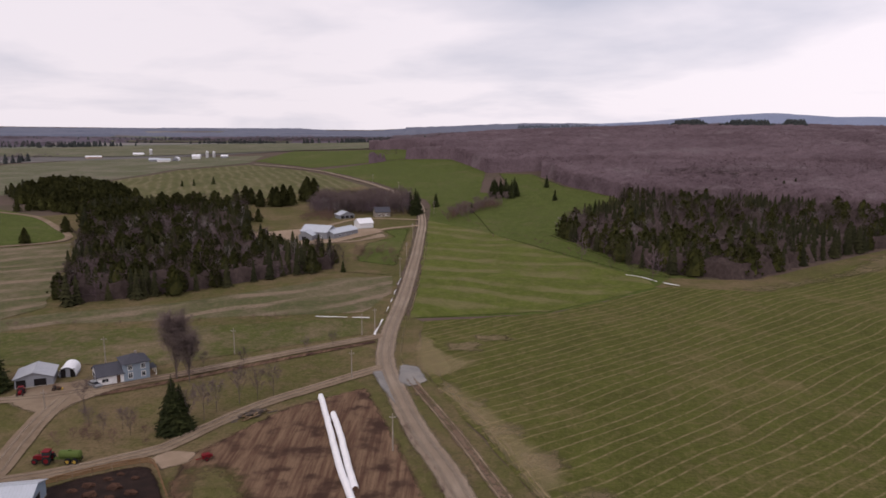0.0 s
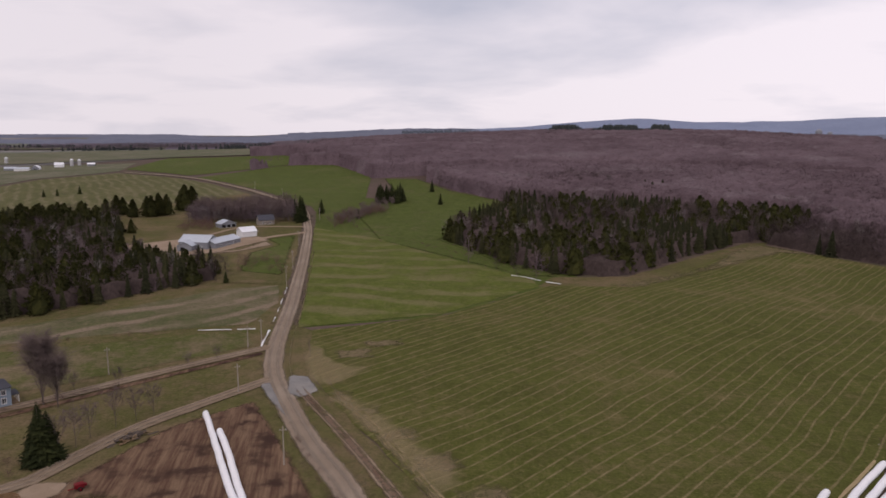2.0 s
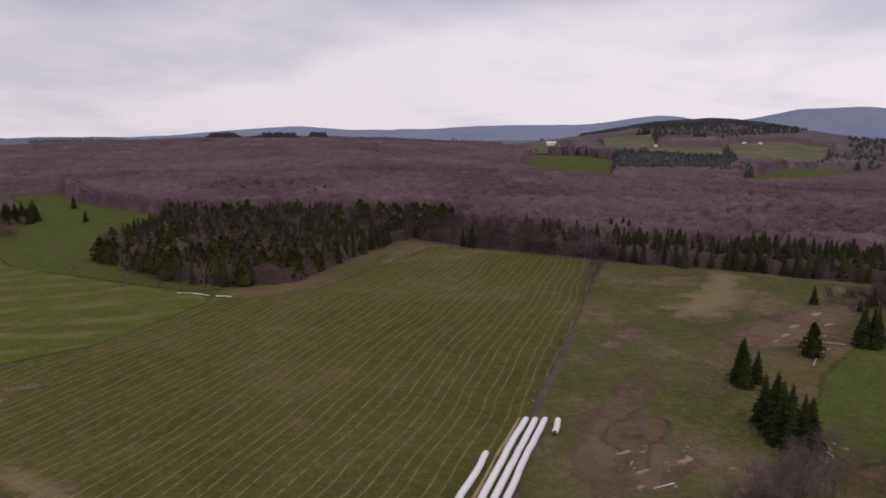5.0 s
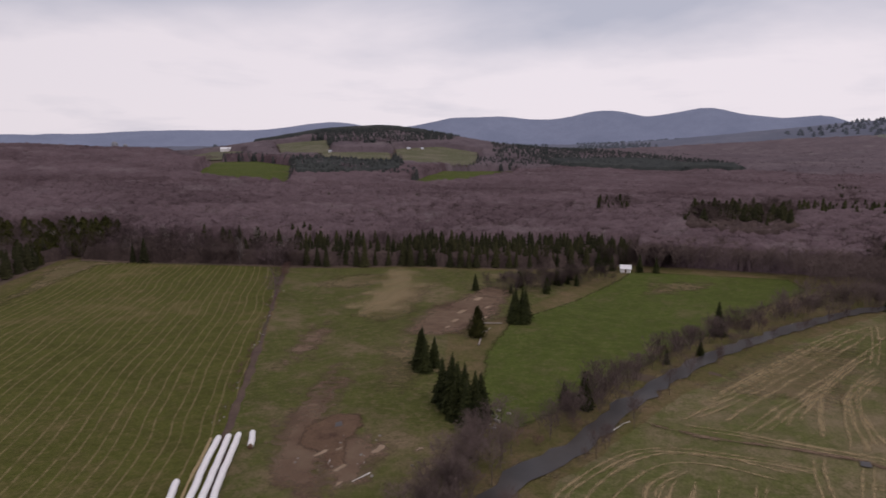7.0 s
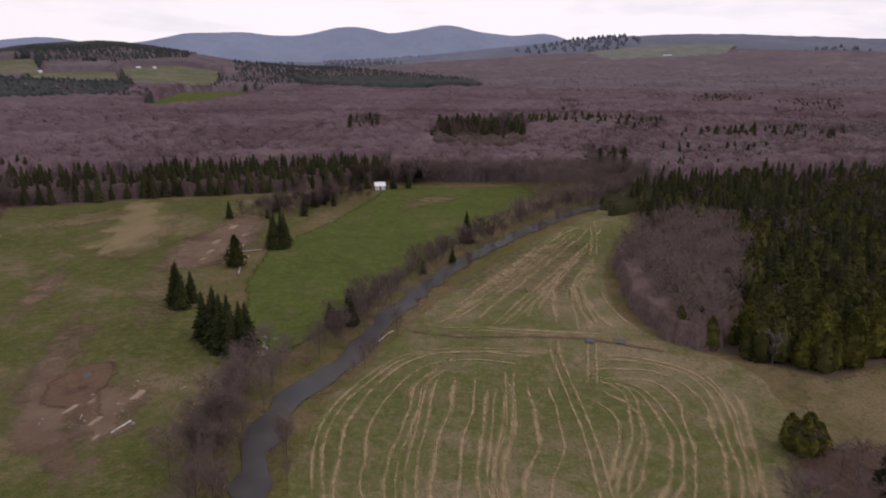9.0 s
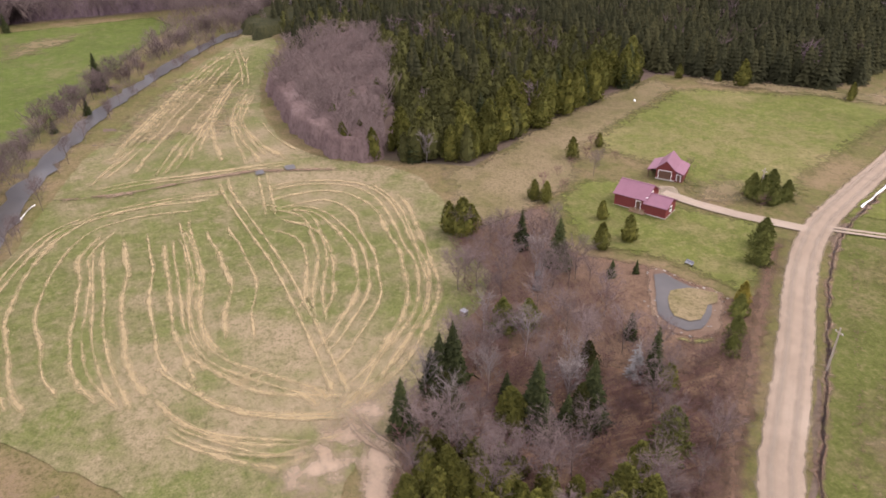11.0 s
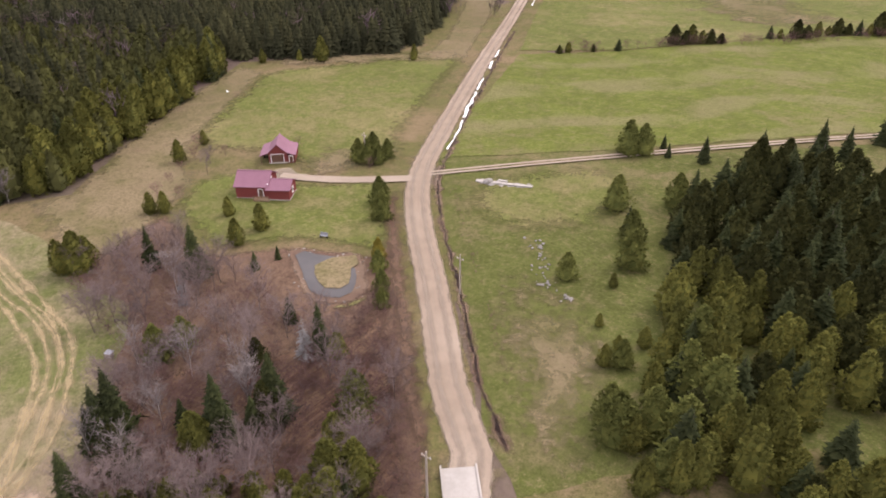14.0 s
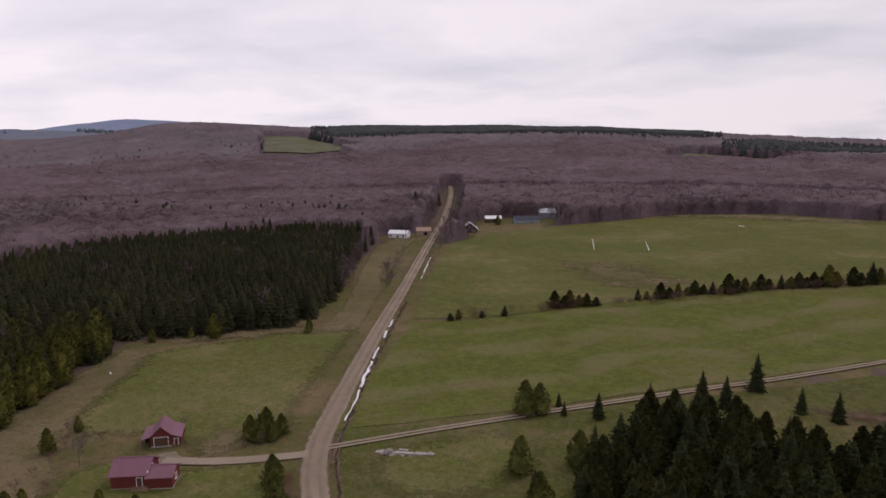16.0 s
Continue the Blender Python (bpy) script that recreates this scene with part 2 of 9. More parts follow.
DRY = (0.225, 0.17, 0.095)
M = dict(
    ground=earth("leaf_litter", (0.090, 0.064, 0.056), (0.115, 0.085, 0.066), (0.085, 0.072, 0.048), 0.12),
    big=turf("sown_field", (0.080, 0.085, 0.022), (0.146, 0.117, 0.054), (0.136, 0.104, 0.070), 0.57, 0.71, rows=(-53, 7.2, 0.36, (0.216, 0.170, 0.092), 0.76, 12)),
    strip=turf("striped_meadow", (0.096, 0.115, 0.024), (0.150, 0.126, 0.062), (0.140, 0.110, 0.080), 0.60, 0.72, broad=(70, 21, (0.180, 0.146, 0.080), 0.6)),
    banded=turf("banded_meadow", (0.098, 0.112, 0.025), (0.150, 0.126, 0.062), (0.140, 0.110, 0.080), 0.58, 0.72, broad=(137, 27, (0.168, 0.138, 0.078), 0.5)),
    # Far grass and farmland: distance haze pales and greys these base colours.
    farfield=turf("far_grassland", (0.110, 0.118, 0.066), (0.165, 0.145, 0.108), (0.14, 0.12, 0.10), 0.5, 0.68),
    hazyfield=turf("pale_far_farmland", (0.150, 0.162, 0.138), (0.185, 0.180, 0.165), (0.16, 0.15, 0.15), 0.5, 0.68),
    rough=turf("rough_pasture_grass", (0.078, 0.086, 0.024), (0.156, 0.122, 0.066), (0.132, 0.096, 0.068), 0.56, 0.73),
    bright=turf("green_pasture", (0.074, 0.096, 0.022), (0.134, 0.117, 0.057), (0.136, 0.108, 0.078), 0.585, 0.73),
    left=turf("tan_strip_field", (0.090, 0.094, 0.041), (0.170, 0.135, 0.090), (0.130, 0.085, 0.064), 0.50, 0.64, broad=(125, 15, (0.205, 0.155, 0.112), 1.0)),
    pasture=turf("worn_pasture", (0.080, 0.088, 0.026), (0.180, 0.134, 0.087), (0.120, 0.085, 0.064), 0.54, 0.67),
    olive=turf("rough_lawn", (0.092, 0.088, 0.031), (0.160, 0.116, 0.068), (0.118, 0.084, 0.058), 0.50, 0.63),
    lawn=turf("lawn", (0.096, 0.106, 0.029), (0.174, 0.142, 0.070), (0.140, 0.114, 0.074), 0.54, 0.71),
    hay=turf("mown_hay_field", (0.098, 0.106, 0.036), (0.205, 0.160, 0.102), (0.165, 0.130, 0.094), 0.51, 0.66),
    dry=turf("dry_grass", (0.112, 0.100, 0.042), (0.190, 0.146, 0.088), (0.120, 0.080, 0.055), 0.47, 0.60),
    scrub=turf("scrub_grass", (0.092, 0.058, 0.040), (0.150, 0.098, 0.067), (0.064, 0.038, 0.030), 0.48, 0.55),
    stubble=turf("stubble_field", (0.098, 0.100, 0.040), (0.150, 0.128, 0.070), (0.150, 0.120, 0.090), 0.55, 0.68, broad=(20, 11, (0.190, 0.155, 0.100), 0.6)),
    swath=earth("hay_swath", (0.350, 0.270, 0.156), (0.290, 0.222, 0.126), (0.315, 0.246, 0.142), 0.8),
    gravel=earth("gravel_road", (0.248, 0.192, 0.146), (0.208, 0.160, 0.120), (0.280, 0.224, 0.174), 0.35),
    track=earth("dirt_track", (0.220, 0.163, 0.116), (0.168, 0.124, 0.086), (0.255, 0.197, 0.142), 0.4),
    rut=earth("wheel_rut", (0.275, 0.222, 0.175), (0.25, 0.20, 0.155), (0.235, 0.186, 0.145), 0.5),
    crushed=earth("crushed_stone", (0.22, 0.21, 0.205), (0.17, 0.16, 0.155), (0.26, 0.24, 0.22), 0.6),
    soil=earth("bare_soil", (0.092, 0.052, 0.036), (0.190, 0.124, 0.080), (0.046, 0.027, 0.021), 1.1, stretch=(radians(-22), (1.0, 0.07, 1))),
    mud=earth("mud", (0.150, 0.100, 0.072), (0.195, 0.140, 0.100), (0.110, 0.068, 0.050), 0.25),
    heapbrown=earth("dark_manure", (0.060, 0.033, 0.025), (0.095, 0.052, 0.036), (0.040, 0.024, 0.019), 1.2),
    muck=earth("wet_muck", (0.018, 0.012, 0.011), (0.034, 0.021, 0.017), (0.012, 0.009, 0.008), 0.5, rough=0.6),
    sand=earth("pale_sand", (0.30, 0.225, 0.165), (0.26, 0.195, 0.14), (0.22, 0.16, 0.11), 0.4),
    rock=earth("grey_rock", (0.25, 0.23, 0.21), (0.17, 0.155, 0.14), (0.32, 0.30, 0.27), 1.2),
    snow=earth("old_snow", (0.80, 0.79, 0.80), (0.70, 0.69, 0.70), (0.62, 0.59, 0.56), 0.8, rough=0.7),
    concrete=earth("concrete", (0.34, 0.31, 0.28), (0.29, 0.265, 0.24), (0.38, 0.345, 0.31), 0.8),
    plastic=earth("white_plastic_wrap", (0.80, 0.79, 0.80), (0.74, 0.73, 0.75), (0.78, 0.77, 0.79), 0.9, rough=0.45, bump=0.25),
    bark=earth("bark", (0.10, 0.08, 0.07), (0.14, 0.115, 0.10), (0.075, 0.06, 0.052), 1.5, stretch=(0, (1, 1, 0.15))),
    palebark=earth("pale_bark", (0.33, 0.29, 0.27), (0.25, 0.22, 0.20), (0.38, 0.34, 0.31), 1.5),
    wood=earth("weathered_wood", (0.22, 0.15, 0.09), (0.17, 0.115, 0.075), (0.26, 0.19, 0.13), 1.5),
    pole=earth("pole_wood", (0.34, 0.29, 0.25), (0.28, 0.24, 0.20), (0.38, 0.33, 0.28), 1.5),
    # Far hardwood canopy, with some distance haze mixed into its colours.
    midhazecanopy=earth("far_hardwood_canopy", (0.106, 0.088, 0.110), (0.138, 0.114, 0.138), (0.098, 0.088, 0.113), 0.06),
    # Skyline canopy: blue-grey haze is painted into the base colours.
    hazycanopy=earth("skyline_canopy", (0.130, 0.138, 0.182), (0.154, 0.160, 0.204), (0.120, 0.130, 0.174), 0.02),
    spruce=leafy("spruce_needles", (0.020, 0.025, 0.010), (0.042, 0.047, 0.017), (0.015, 0.018, 0.009), skyward=0.15),
    cedar=leafy("cedar_foliage", (0.040, 0.041, 0.014), (0.068, 0.066, 0.021), (0.028, 0.029, 0.012)),
    pine=leafy("pine_needles", (0.024, 0.026, 0.009), (0.048, 0.047, 0.014), (0.020, 0.021, 0.009), skyward=0.25),
    tamarack=leafy("yellowing_needles", (0.12, 0.105, 0.02), (0.16, 0.12, 0.022), (0.10, 0.10, 0.02)),
    twig=leafy("bare_twigs", (0.104, 0.077, 0.072), (0.148, 0.112, 0.102), (0.080, 0.058, 0.056), skyward=0.6),
    fartwig=crowny("purple_brown_crowns", (0.112, 0.079, 0.089), (0.146, 0.104, 0.115), (0.086, 0.059, 0.066), (0.162, 0.126, 0.134), skyward=0.8),
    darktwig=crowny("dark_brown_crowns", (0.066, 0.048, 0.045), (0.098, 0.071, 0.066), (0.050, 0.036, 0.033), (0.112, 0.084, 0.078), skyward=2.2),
    grovetwig=crowny("pinkish_brown_crowns", (0.118, 0.083, 0.078), (0.150, 0.108, 0.100), (0.104, 0.070, 0.066), None, 0.03, 1.3, skyward=1.4),
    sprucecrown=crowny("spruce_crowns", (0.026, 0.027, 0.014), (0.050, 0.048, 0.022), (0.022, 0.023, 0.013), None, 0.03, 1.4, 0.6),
    palecrown=crowny("pale_grey_crowns", (0.175, 0.150, 0.145), (0.235, 0.205, 0.198), (0.150, 0.125, 0.120), skyward=2.2),
    youngpine=leafy("young_pine_needles", (0.072, 0.080, 0.022), (0.128, 0.128, 0.034), (0.054, 0.060, 0.018)),
    youngcedar=leafy("young_cedar_foliage", (0.062, 0.064, 0.016), (0.120, 0.112, 0.026), (0.046, 0.048, 0.014), skyward=0.25),
    # Far hardwood and conifer crowns, their colours greyed to carry distance haze.
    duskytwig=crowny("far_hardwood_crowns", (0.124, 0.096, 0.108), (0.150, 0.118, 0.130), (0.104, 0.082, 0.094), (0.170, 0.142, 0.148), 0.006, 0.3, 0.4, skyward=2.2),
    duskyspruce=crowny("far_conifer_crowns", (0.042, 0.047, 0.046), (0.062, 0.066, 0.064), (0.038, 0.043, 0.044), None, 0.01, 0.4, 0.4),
    # Skyline conifers: nearly all of this blue-grey is painted haze.
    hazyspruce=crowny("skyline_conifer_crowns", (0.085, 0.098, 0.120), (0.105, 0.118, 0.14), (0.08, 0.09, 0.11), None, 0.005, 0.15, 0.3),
    redtwig=leafy("budding_twigs", (0.102, 0.058, 0.052), (0.148, 0.090, 0.077), (0.072, 0.041, 0.039), skyward=0.5),
    paletwig=leafy("pale_twigs", (0.135, 0.112, 0.106), (0.18, 0.155, 0.145), (0.115, 0.092, 0.088), skyward=0.7),
    deadtwig=leafy("dead_grey_twigs", (0.21, 0.20, 0.195), (0.27, 0.26, 0.25), (0.17, 0.16, 0.155)),
)


def patchwork():
    """Flat farmland seen far away: long fields of different crops, colours greyed by painted haze."""
    k = Nodes("far_patchwork", 0.95)
    v = k.n("ShaderNodeTexVoronoi", Scale=1.0)
    mp = k.n("ShaderNodeMapping")
    mp.inputs["Scale"].default_value = (0.0022, 0.0045, 0.0)
    mp.inputs["Rotation"].default_value = (0, 0, 0.3)
    k.link(k.pos, mp.inputs[0])
    k.link(mp.outputs[0], v.inputs["Vector"])
    xyz = k.n("ShaderNodeSeparateColor")
    k.link(v.outputs["Color"], xyz.inputs[0])
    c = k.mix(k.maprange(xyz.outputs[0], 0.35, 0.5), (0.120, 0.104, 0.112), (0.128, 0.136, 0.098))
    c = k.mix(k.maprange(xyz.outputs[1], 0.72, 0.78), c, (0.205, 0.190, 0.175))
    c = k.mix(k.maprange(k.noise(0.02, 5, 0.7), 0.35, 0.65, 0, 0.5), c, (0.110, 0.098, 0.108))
    return k.done(c)


M["patchwork"] = patchwork()


def softened(key, top=1.0, grain=1.9, broad=0.0):
    """The same surface, thinning out towards its edge."""
    m = M[key].copy()
    m.name = M[key].name + "_thin"
    t = m.node_tree
    at = t.nodes.new("ShaderNodeAttribute")
    at.attribute_name = "fade"
    tc2 = t.nodes.new("ShaderNodeTexCoord")
    nz = t.nodes.new("ShaderNodeTexNoise")
    nz.inputs["Scale"].default_value, nz.inputs["Detail"].default_value, nz.inputs["Roughness"].default_value = 0.45, 5, 0.7
    t.links.new(tc2.outputs["Object"], nz.inputs["Vector"])
    n2 = t.nodes.new("ShaderNodeTexNoise")
    n2.inputs["Scale"].default_value, n2.inputs["Detail"].default_value = 0.11, 3
    t.links.new(tc2.outputs["Object"], n2.inputs["Vector"])
    both = t.nodes.new("ShaderNodeMath")
    both.operation = "MULTIPLY_ADD"
    both.inputs[1].default_value = broad
    t.links.new(n2.outputs["Fac"], both.inputs[0])
    less = t.nodes.new("ShaderNodeMath")
    less.operation = "ADD"
    less.inputs[1].default_value = -broad / 2
    t.links.new(nz.outputs["Fac"], less.inputs[0])
    t.links.new(less.outputs[0], both.inputs[2])
    ad = t.nodes.new("ShaderNodeMath")
    ad.operation = "MULTIPLY_ADD"
    ad.inputs[1].default_value, ad.inputs[2].default_value = grain, -grain / 2
    t.links.new(both.outputs[0], ad.inputs[0])
    sm = t.nodes.new("ShaderNodeMath")
    sm.operation = "ADD"
    t.links.new(at.outputs["Fac"], sm.inputs[0])
    t.links.new(ad.outputs[0], sm.inputs[1])
    mr = t.nodes.new("ShaderNodeMapRange")
    mr.interpolation_type = "SMOOTHSTEP"
    mr.inputs[1].default_value, mr.inputs[2].default_value, mr.inputs[4].default_value = 0.15, 1.1, top
    t.links.new(sm.outputs[0], mr.inputs[0])
    tr = t.nodes.new("ShaderNodeBsdfTransparent")
    mx = t.nodes.new("ShaderNodeMixShader")
    t.links.new(mr.outputs[0], mx.inputs[0])
    t.links.new(tr.outputs[0], mx.inputs[1])
    t.links.new(t.nodes["Principled BSDF"].outputs[0], mx.inputs[2])
    t.links.new(mx.outputs[0], t.nodes["Material Output"].inputs[0])
    return m


for _k in ("swath", "dry", "mud", "soil", "sand", "track", "rut", "crushed", "muck", "olive", "gravel", "scrub", "lawn", "bright"):
    M["thin_" + _k] = softened(_k, 0.6, 1.0) if _k == "rut" else softened(_k, 0.7, 2.0, 0.6) if _k == "swath" else softened(_k, 0.85, 2.6, 0.5) if _k in ("dry", "mud") else softened(_k)
M["thin_straw"] = softened("swath", 0.5, 3.4, 0.9)
M["thin_wisp"] = softened("swath", 0.42, 1.8, 0.6)
M["thin_stalks"] = softened("swath", 0.85, 2.2, 0.6)
M["thin_clay"] = softened("mud", 0.78, 2.2, 0.3)


def water_mat():
    k = Nodes("water", 0.4)
    k.b.inputs["Specular IOR Level"].default_value = 0.26
    n = k.noise(0.5, 4, 0.6)
    return k.done(k.mix(k.maprange(k.noise(0.08, 4), 0.35, 0.65), (0.038, 0.034, 0.033), (0.060, 0.053, 0.050)), n, 0.25, 0.12)


M["water"] = water_mat()


# ---- helpers for geometry ----
def soup(name, tris, mats, index=None):
    """A mesh from triangles (n, 3, 3) that share no corners."""
    me = bpy.data.meshes.new(name)
    n = len(tris)
    me.vertices.add(3 * n)
    me.vertices.foreach_set("co", np.ascontiguousarray(tris, np.float32).ravel())
    me.loops.add(3 * n)
    me.loops.foreach_set("vertex_index", np.arange(3 * n, dtype=np.int32))
    me.polygons.add(n)
    me.polygons.foreach_set("loop_start", np.arange(0, 3 * n, 3, dtype=np.int32))
    for m in mats:
        me.materials.append(m)
    if index is not None:
        me.polygons.foreach_set("material_index", np.ascontiguousarray(index, np.int32))
    me.update()
    return me


def mesh(name, bm, mats):
    me = bpy.data.meshes.new(name)
    bm.to_mesh(me)
    bm.free()
    for m in mats if isinstance(mats, (list, tuple)) else [mats]:
        me.materials.append(m)
    return me


def part(name, bm, material, parent, label=""):
    """One mesh object under a thing or a part."""
    ob = new(name, mesh(name, bm, material))
    ob.parent = parent
    return tagged(ob, label)


def empty(name, m, label, category, group="", kind=""):
    ob = new(name)
    ob.empty_display_size = 0.5
    ob.matrix_basis = m
    return tagged(ob, label, category, group, kind)


# ---- the lie of the land: bearing, distance, height, depth and breadth of each hill ----
HILLS = [(26.0, 1150, 38, 330, 430), (14.0, 1500, 22, 350, 760), (56.6, 2350, 80, 330, 300), (57.0, 2000, 13, 500, 680), (100.0, 3300, 135, 520, 820), (126.0, 3300, 60, 500, 480), (147.0, 1900, 71, 480, 400), (168.0, 1800, 44, 480, 370), (190.0, 1900, 31, 500, 400), (132.0, 2300, 76, 450, 230)]
MOUNTAINS = [(53.2, 4550, 151, 200, 350), (64.0, 4600, 189, 250, 290), (70.0, 4600, 104, 200, 220), (75.0, 4600, 170, 240, 200), (82.2, 4550, 223, 240, 260), (90.0, 4600, 160, 240, 250), (23.8, 4500, 93, 200, 600), (130.5, 4400, 157, 220, 720), (41.5, 4550, 99, 220, 440)]


def hill_sum(x, y, hills):
    z = 0.0 * x
    for az, r, h, sr, st in hills:
        s, c = sin(radians(az)), cos(radians(az))
        u, v = (x - s * r) * s + (y - c * r) * c, (x - s * r) * c - (y - c * r) * s
        z = z + h * np.exp(-((u / sr) ** 2) / 2 - (v / st) ** 2 / 2)
    return z


def land(x, y):
    x, y = np.asarray(x, float), np.asarray(y, float)
    r = np.hypot(x, y)
    z = hill_sum(x, y, HILLS) + 60 * np.clip((r - 700) / 4100, 0, None) ** 2 * (0.25 + 0.75 * np.clip((x / (r + 1) + 0.10) / 0.22, 0, 1))
    return z + 0.35 * np.sin(x / 23 + 1.1 * np.sin(y / 61)) * np.cos(y / 27) * np.clip(r / 150, 0, 1)


def lines():
    c, out = 0.0, [0.0]
    while c < 4900:
        c += max(16.0, 0.035 * c)
        out.append(c)
    return [-v for v in reversed(out[1:])] + out


GRID = np.array(lines())
RIVER_LINE = [(-60, -44), (-20, -44), (8, -42), (26, -38), (36, -18), (46, 8), (60, 27), (74, 36), (85, 41), (100, 47), (115, 50), (126, 49.8), (137, 46), (149, 42.6), (166, 41.3), (183, 37.8), (203, 33.8), (235, 24.6), (258, 14.6), (285, 2), (312, -13), (350, -40), (400, -62)]
CLEAR = []


def inside(x, y, poly):
    p = np.asarray(poly, float)
    hit = np.zeros(np.shape(x), bool)
    for (x1, y1), (x2, y2) in zip(p, np.roll(p, -1, 0)):
        if y1 != y2:
            hit ^= ((y1 > y) != (y2 > y)) & (x < (x2 - x1) * (y - y1) / (y2 - y1) + x1)
    return hit


def build_ground():
    n = len(GRID)
    gx, gy = np.meshgrid(GRID, GRID)
    co = np.stack([gx, gy, land(gx, gy)], -1).reshape(-1, 3)
    i = np.arange(n * n).reshape(n, n)
    quads = np.stack([i[:-1, :-1], i[:-1, 1:], i[1:, 1:], i[1:, :-1]], -1).reshape(-1, 4)
    me = bpy.data.meshes.new("ground")
    me.from_pydata(co.tolist(), [], quads.tolist())
    me.materials.append(M["ground"])
    for p in me.polygons:
        p.use_smooth = True
    tagged(new("ground", me), "brown leaf-littered ground of a rolling farm valley", "ground", kind="structure")


build_ground()


def drape(bm, lift):
    """Cuts a flat mesh along the ground's grid and lays it on the land."""
    for axis in (0, 1):
        vals = [v.co[axis] for v in bm.verts]
        lo, hi = min(vals), max(vals)
        for g in GRID[(GRID > lo) & (GRID < hi)]:
            no = (1, 0, 0) if axis == 0 else (0, 1, 0)
            co = (g, 0, 0) if axis == 0 else (0, g, 0)
            bmesh.ops.bisect_plane(bm, geom=bm.verts[:] + bm.edges[:] + bm.faces[:], dist=1e-4, plane_co=co, plane_no=no)
    for v in bm.verts:
        r = hypot(v.co.x, v.co.y)
        v.co.z = float(land(v.co.x, v.co.y)) + lift * (1 + r / 350)


def ragged(poly, step=5.0, wobble=1.2, seed=0):
    """The outline with an uneven edge."""
    out = []
    for (x1, y1), (x2, y2) in zip(poly, poly[1:] + poly[:1]):
        d = hypot(x2 - x1, y2 - y1)
        k = max(1, int(d / step))
        for i in range(k):
            t = i / k
            x, y = x1 + (x2 - x1) * t, y1 + (y2 - y1) * t
            w = wobble * noise.noise((x * 0.13 + seed * 7.1, y * 0.13, seed)) + 0.5 * wobble * noise.noise((x * 0.4, y * 0.4, seed + 3.0))
            out.append((x - (y2 - y1) / d * w, y + (x2 - x1) / d * w))
    return out


def patch(name, poly, material, label, category="field", lift=0.1, wobble=1.2, clear=True, step=5.0, kind="structure", smooth=False, fade=0.0):
    """A field, yard or pool: an outline laid on the land."""
    if smooth:
        poly = curve(poly + poly[:1], 2.0)[:-1]
    if clear:
        CLEAR.append(poly)
    bm = bmesh.new()
    vs = [bm.verts.new((x, y, 0)) for x, y in ragged(poly, step, wobble, len(CLEAR))]
    f = bm.faces.new(vs)
    if f.normal.z < 0:
        f.normal_flip()
    bmesh.ops.triangulate(bm, faces=[f])
    if fade:
        for axis in (0, 1):
            vals = [v.co[axis] for v in bm.verts]
            for c in np.arange(min(vals) + 1.3, max(vals), max(1.5, fade * 0.4)):
                bmesh.ops.bisect_plane(bm, geom=bm.verts[:] + bm.edges[:] + bm.faces[:], dist=1e-4, plane_co=(c, 0, 0) if axis == 0 else (0, c, 0), plane_no=(1, 0, 0) if axis == 0 else (0, 1, 0))
    drape(bm, lift)
    bmesh.ops.recalc_face_normals(bm, faces=bm.faces[:])
    me = mesh(name, bm, material)
    if fade:
        co = np.array([v.co[:2] for v in me.vertices])
        p = np.array(poly, float)
        best = np.full(len(co), 1e9)
        for a, b in zip(p, np.roll(p, -1, 0)):
            t = np.clip(((co - a) @ (b - a)) / ((b - a) @ (b - a) + 1e-9), 0, 1)
            best = np.minimum(best, np.linalg.norm(co - (a + t[:, None] * (b - a)), axis=1))
        best[~inside(co[:, 0], co[:, 1], poly)] = 0
        at = me.attributes.new("fade", "FLOAT", "POINT")
        at.data.foreach_set("value", (1.8 * np.clip(best / fade, 0, 1)).astype(np.float32))
    ob = new(name, me)
    return tagged(ob, label, category, kind=kind)


def curve(pts, step=4.0):
    """A smooth line through the points."""
    p = np.array(pts, float)
    closed = np.allclose(p[0], p[-1])
    q = np.vstack([p[-2] if closed else 2 * p[0] - p[1], p, p[1] if closed else 2 * p[-1] - p[-2]])
    out = []
    for i in range(1, len(q) - 2):
        a, b, c, d = q[i - 1:i + 3]
        k = max(2, int(np.linalg.norm(c - b) / step))
        for j in range(k):
            t = j / k
            out.append(0.5 * (2 * b + (c - a) * t + (2 * a - 5 * b + 4 * c - d) * t * t + (3 * b - a - 3 * c + d) * t ** 3))
    out.append(p[-1])
    return [tuple(v) for v in out]


def offset(line, d):
    """The line shifted sideways (to its right)."""
    p = np.array(line)
    t = np.gradient(p, axis=0)
    t /= np.linalg.norm(t, axis=1)[:, None] + 1e-9
    return [tuple(v) for v in p + np.stack([t[:, 1], -t[:, 0]], 1) * (np.asarray(d).reshape(-1, 1))]


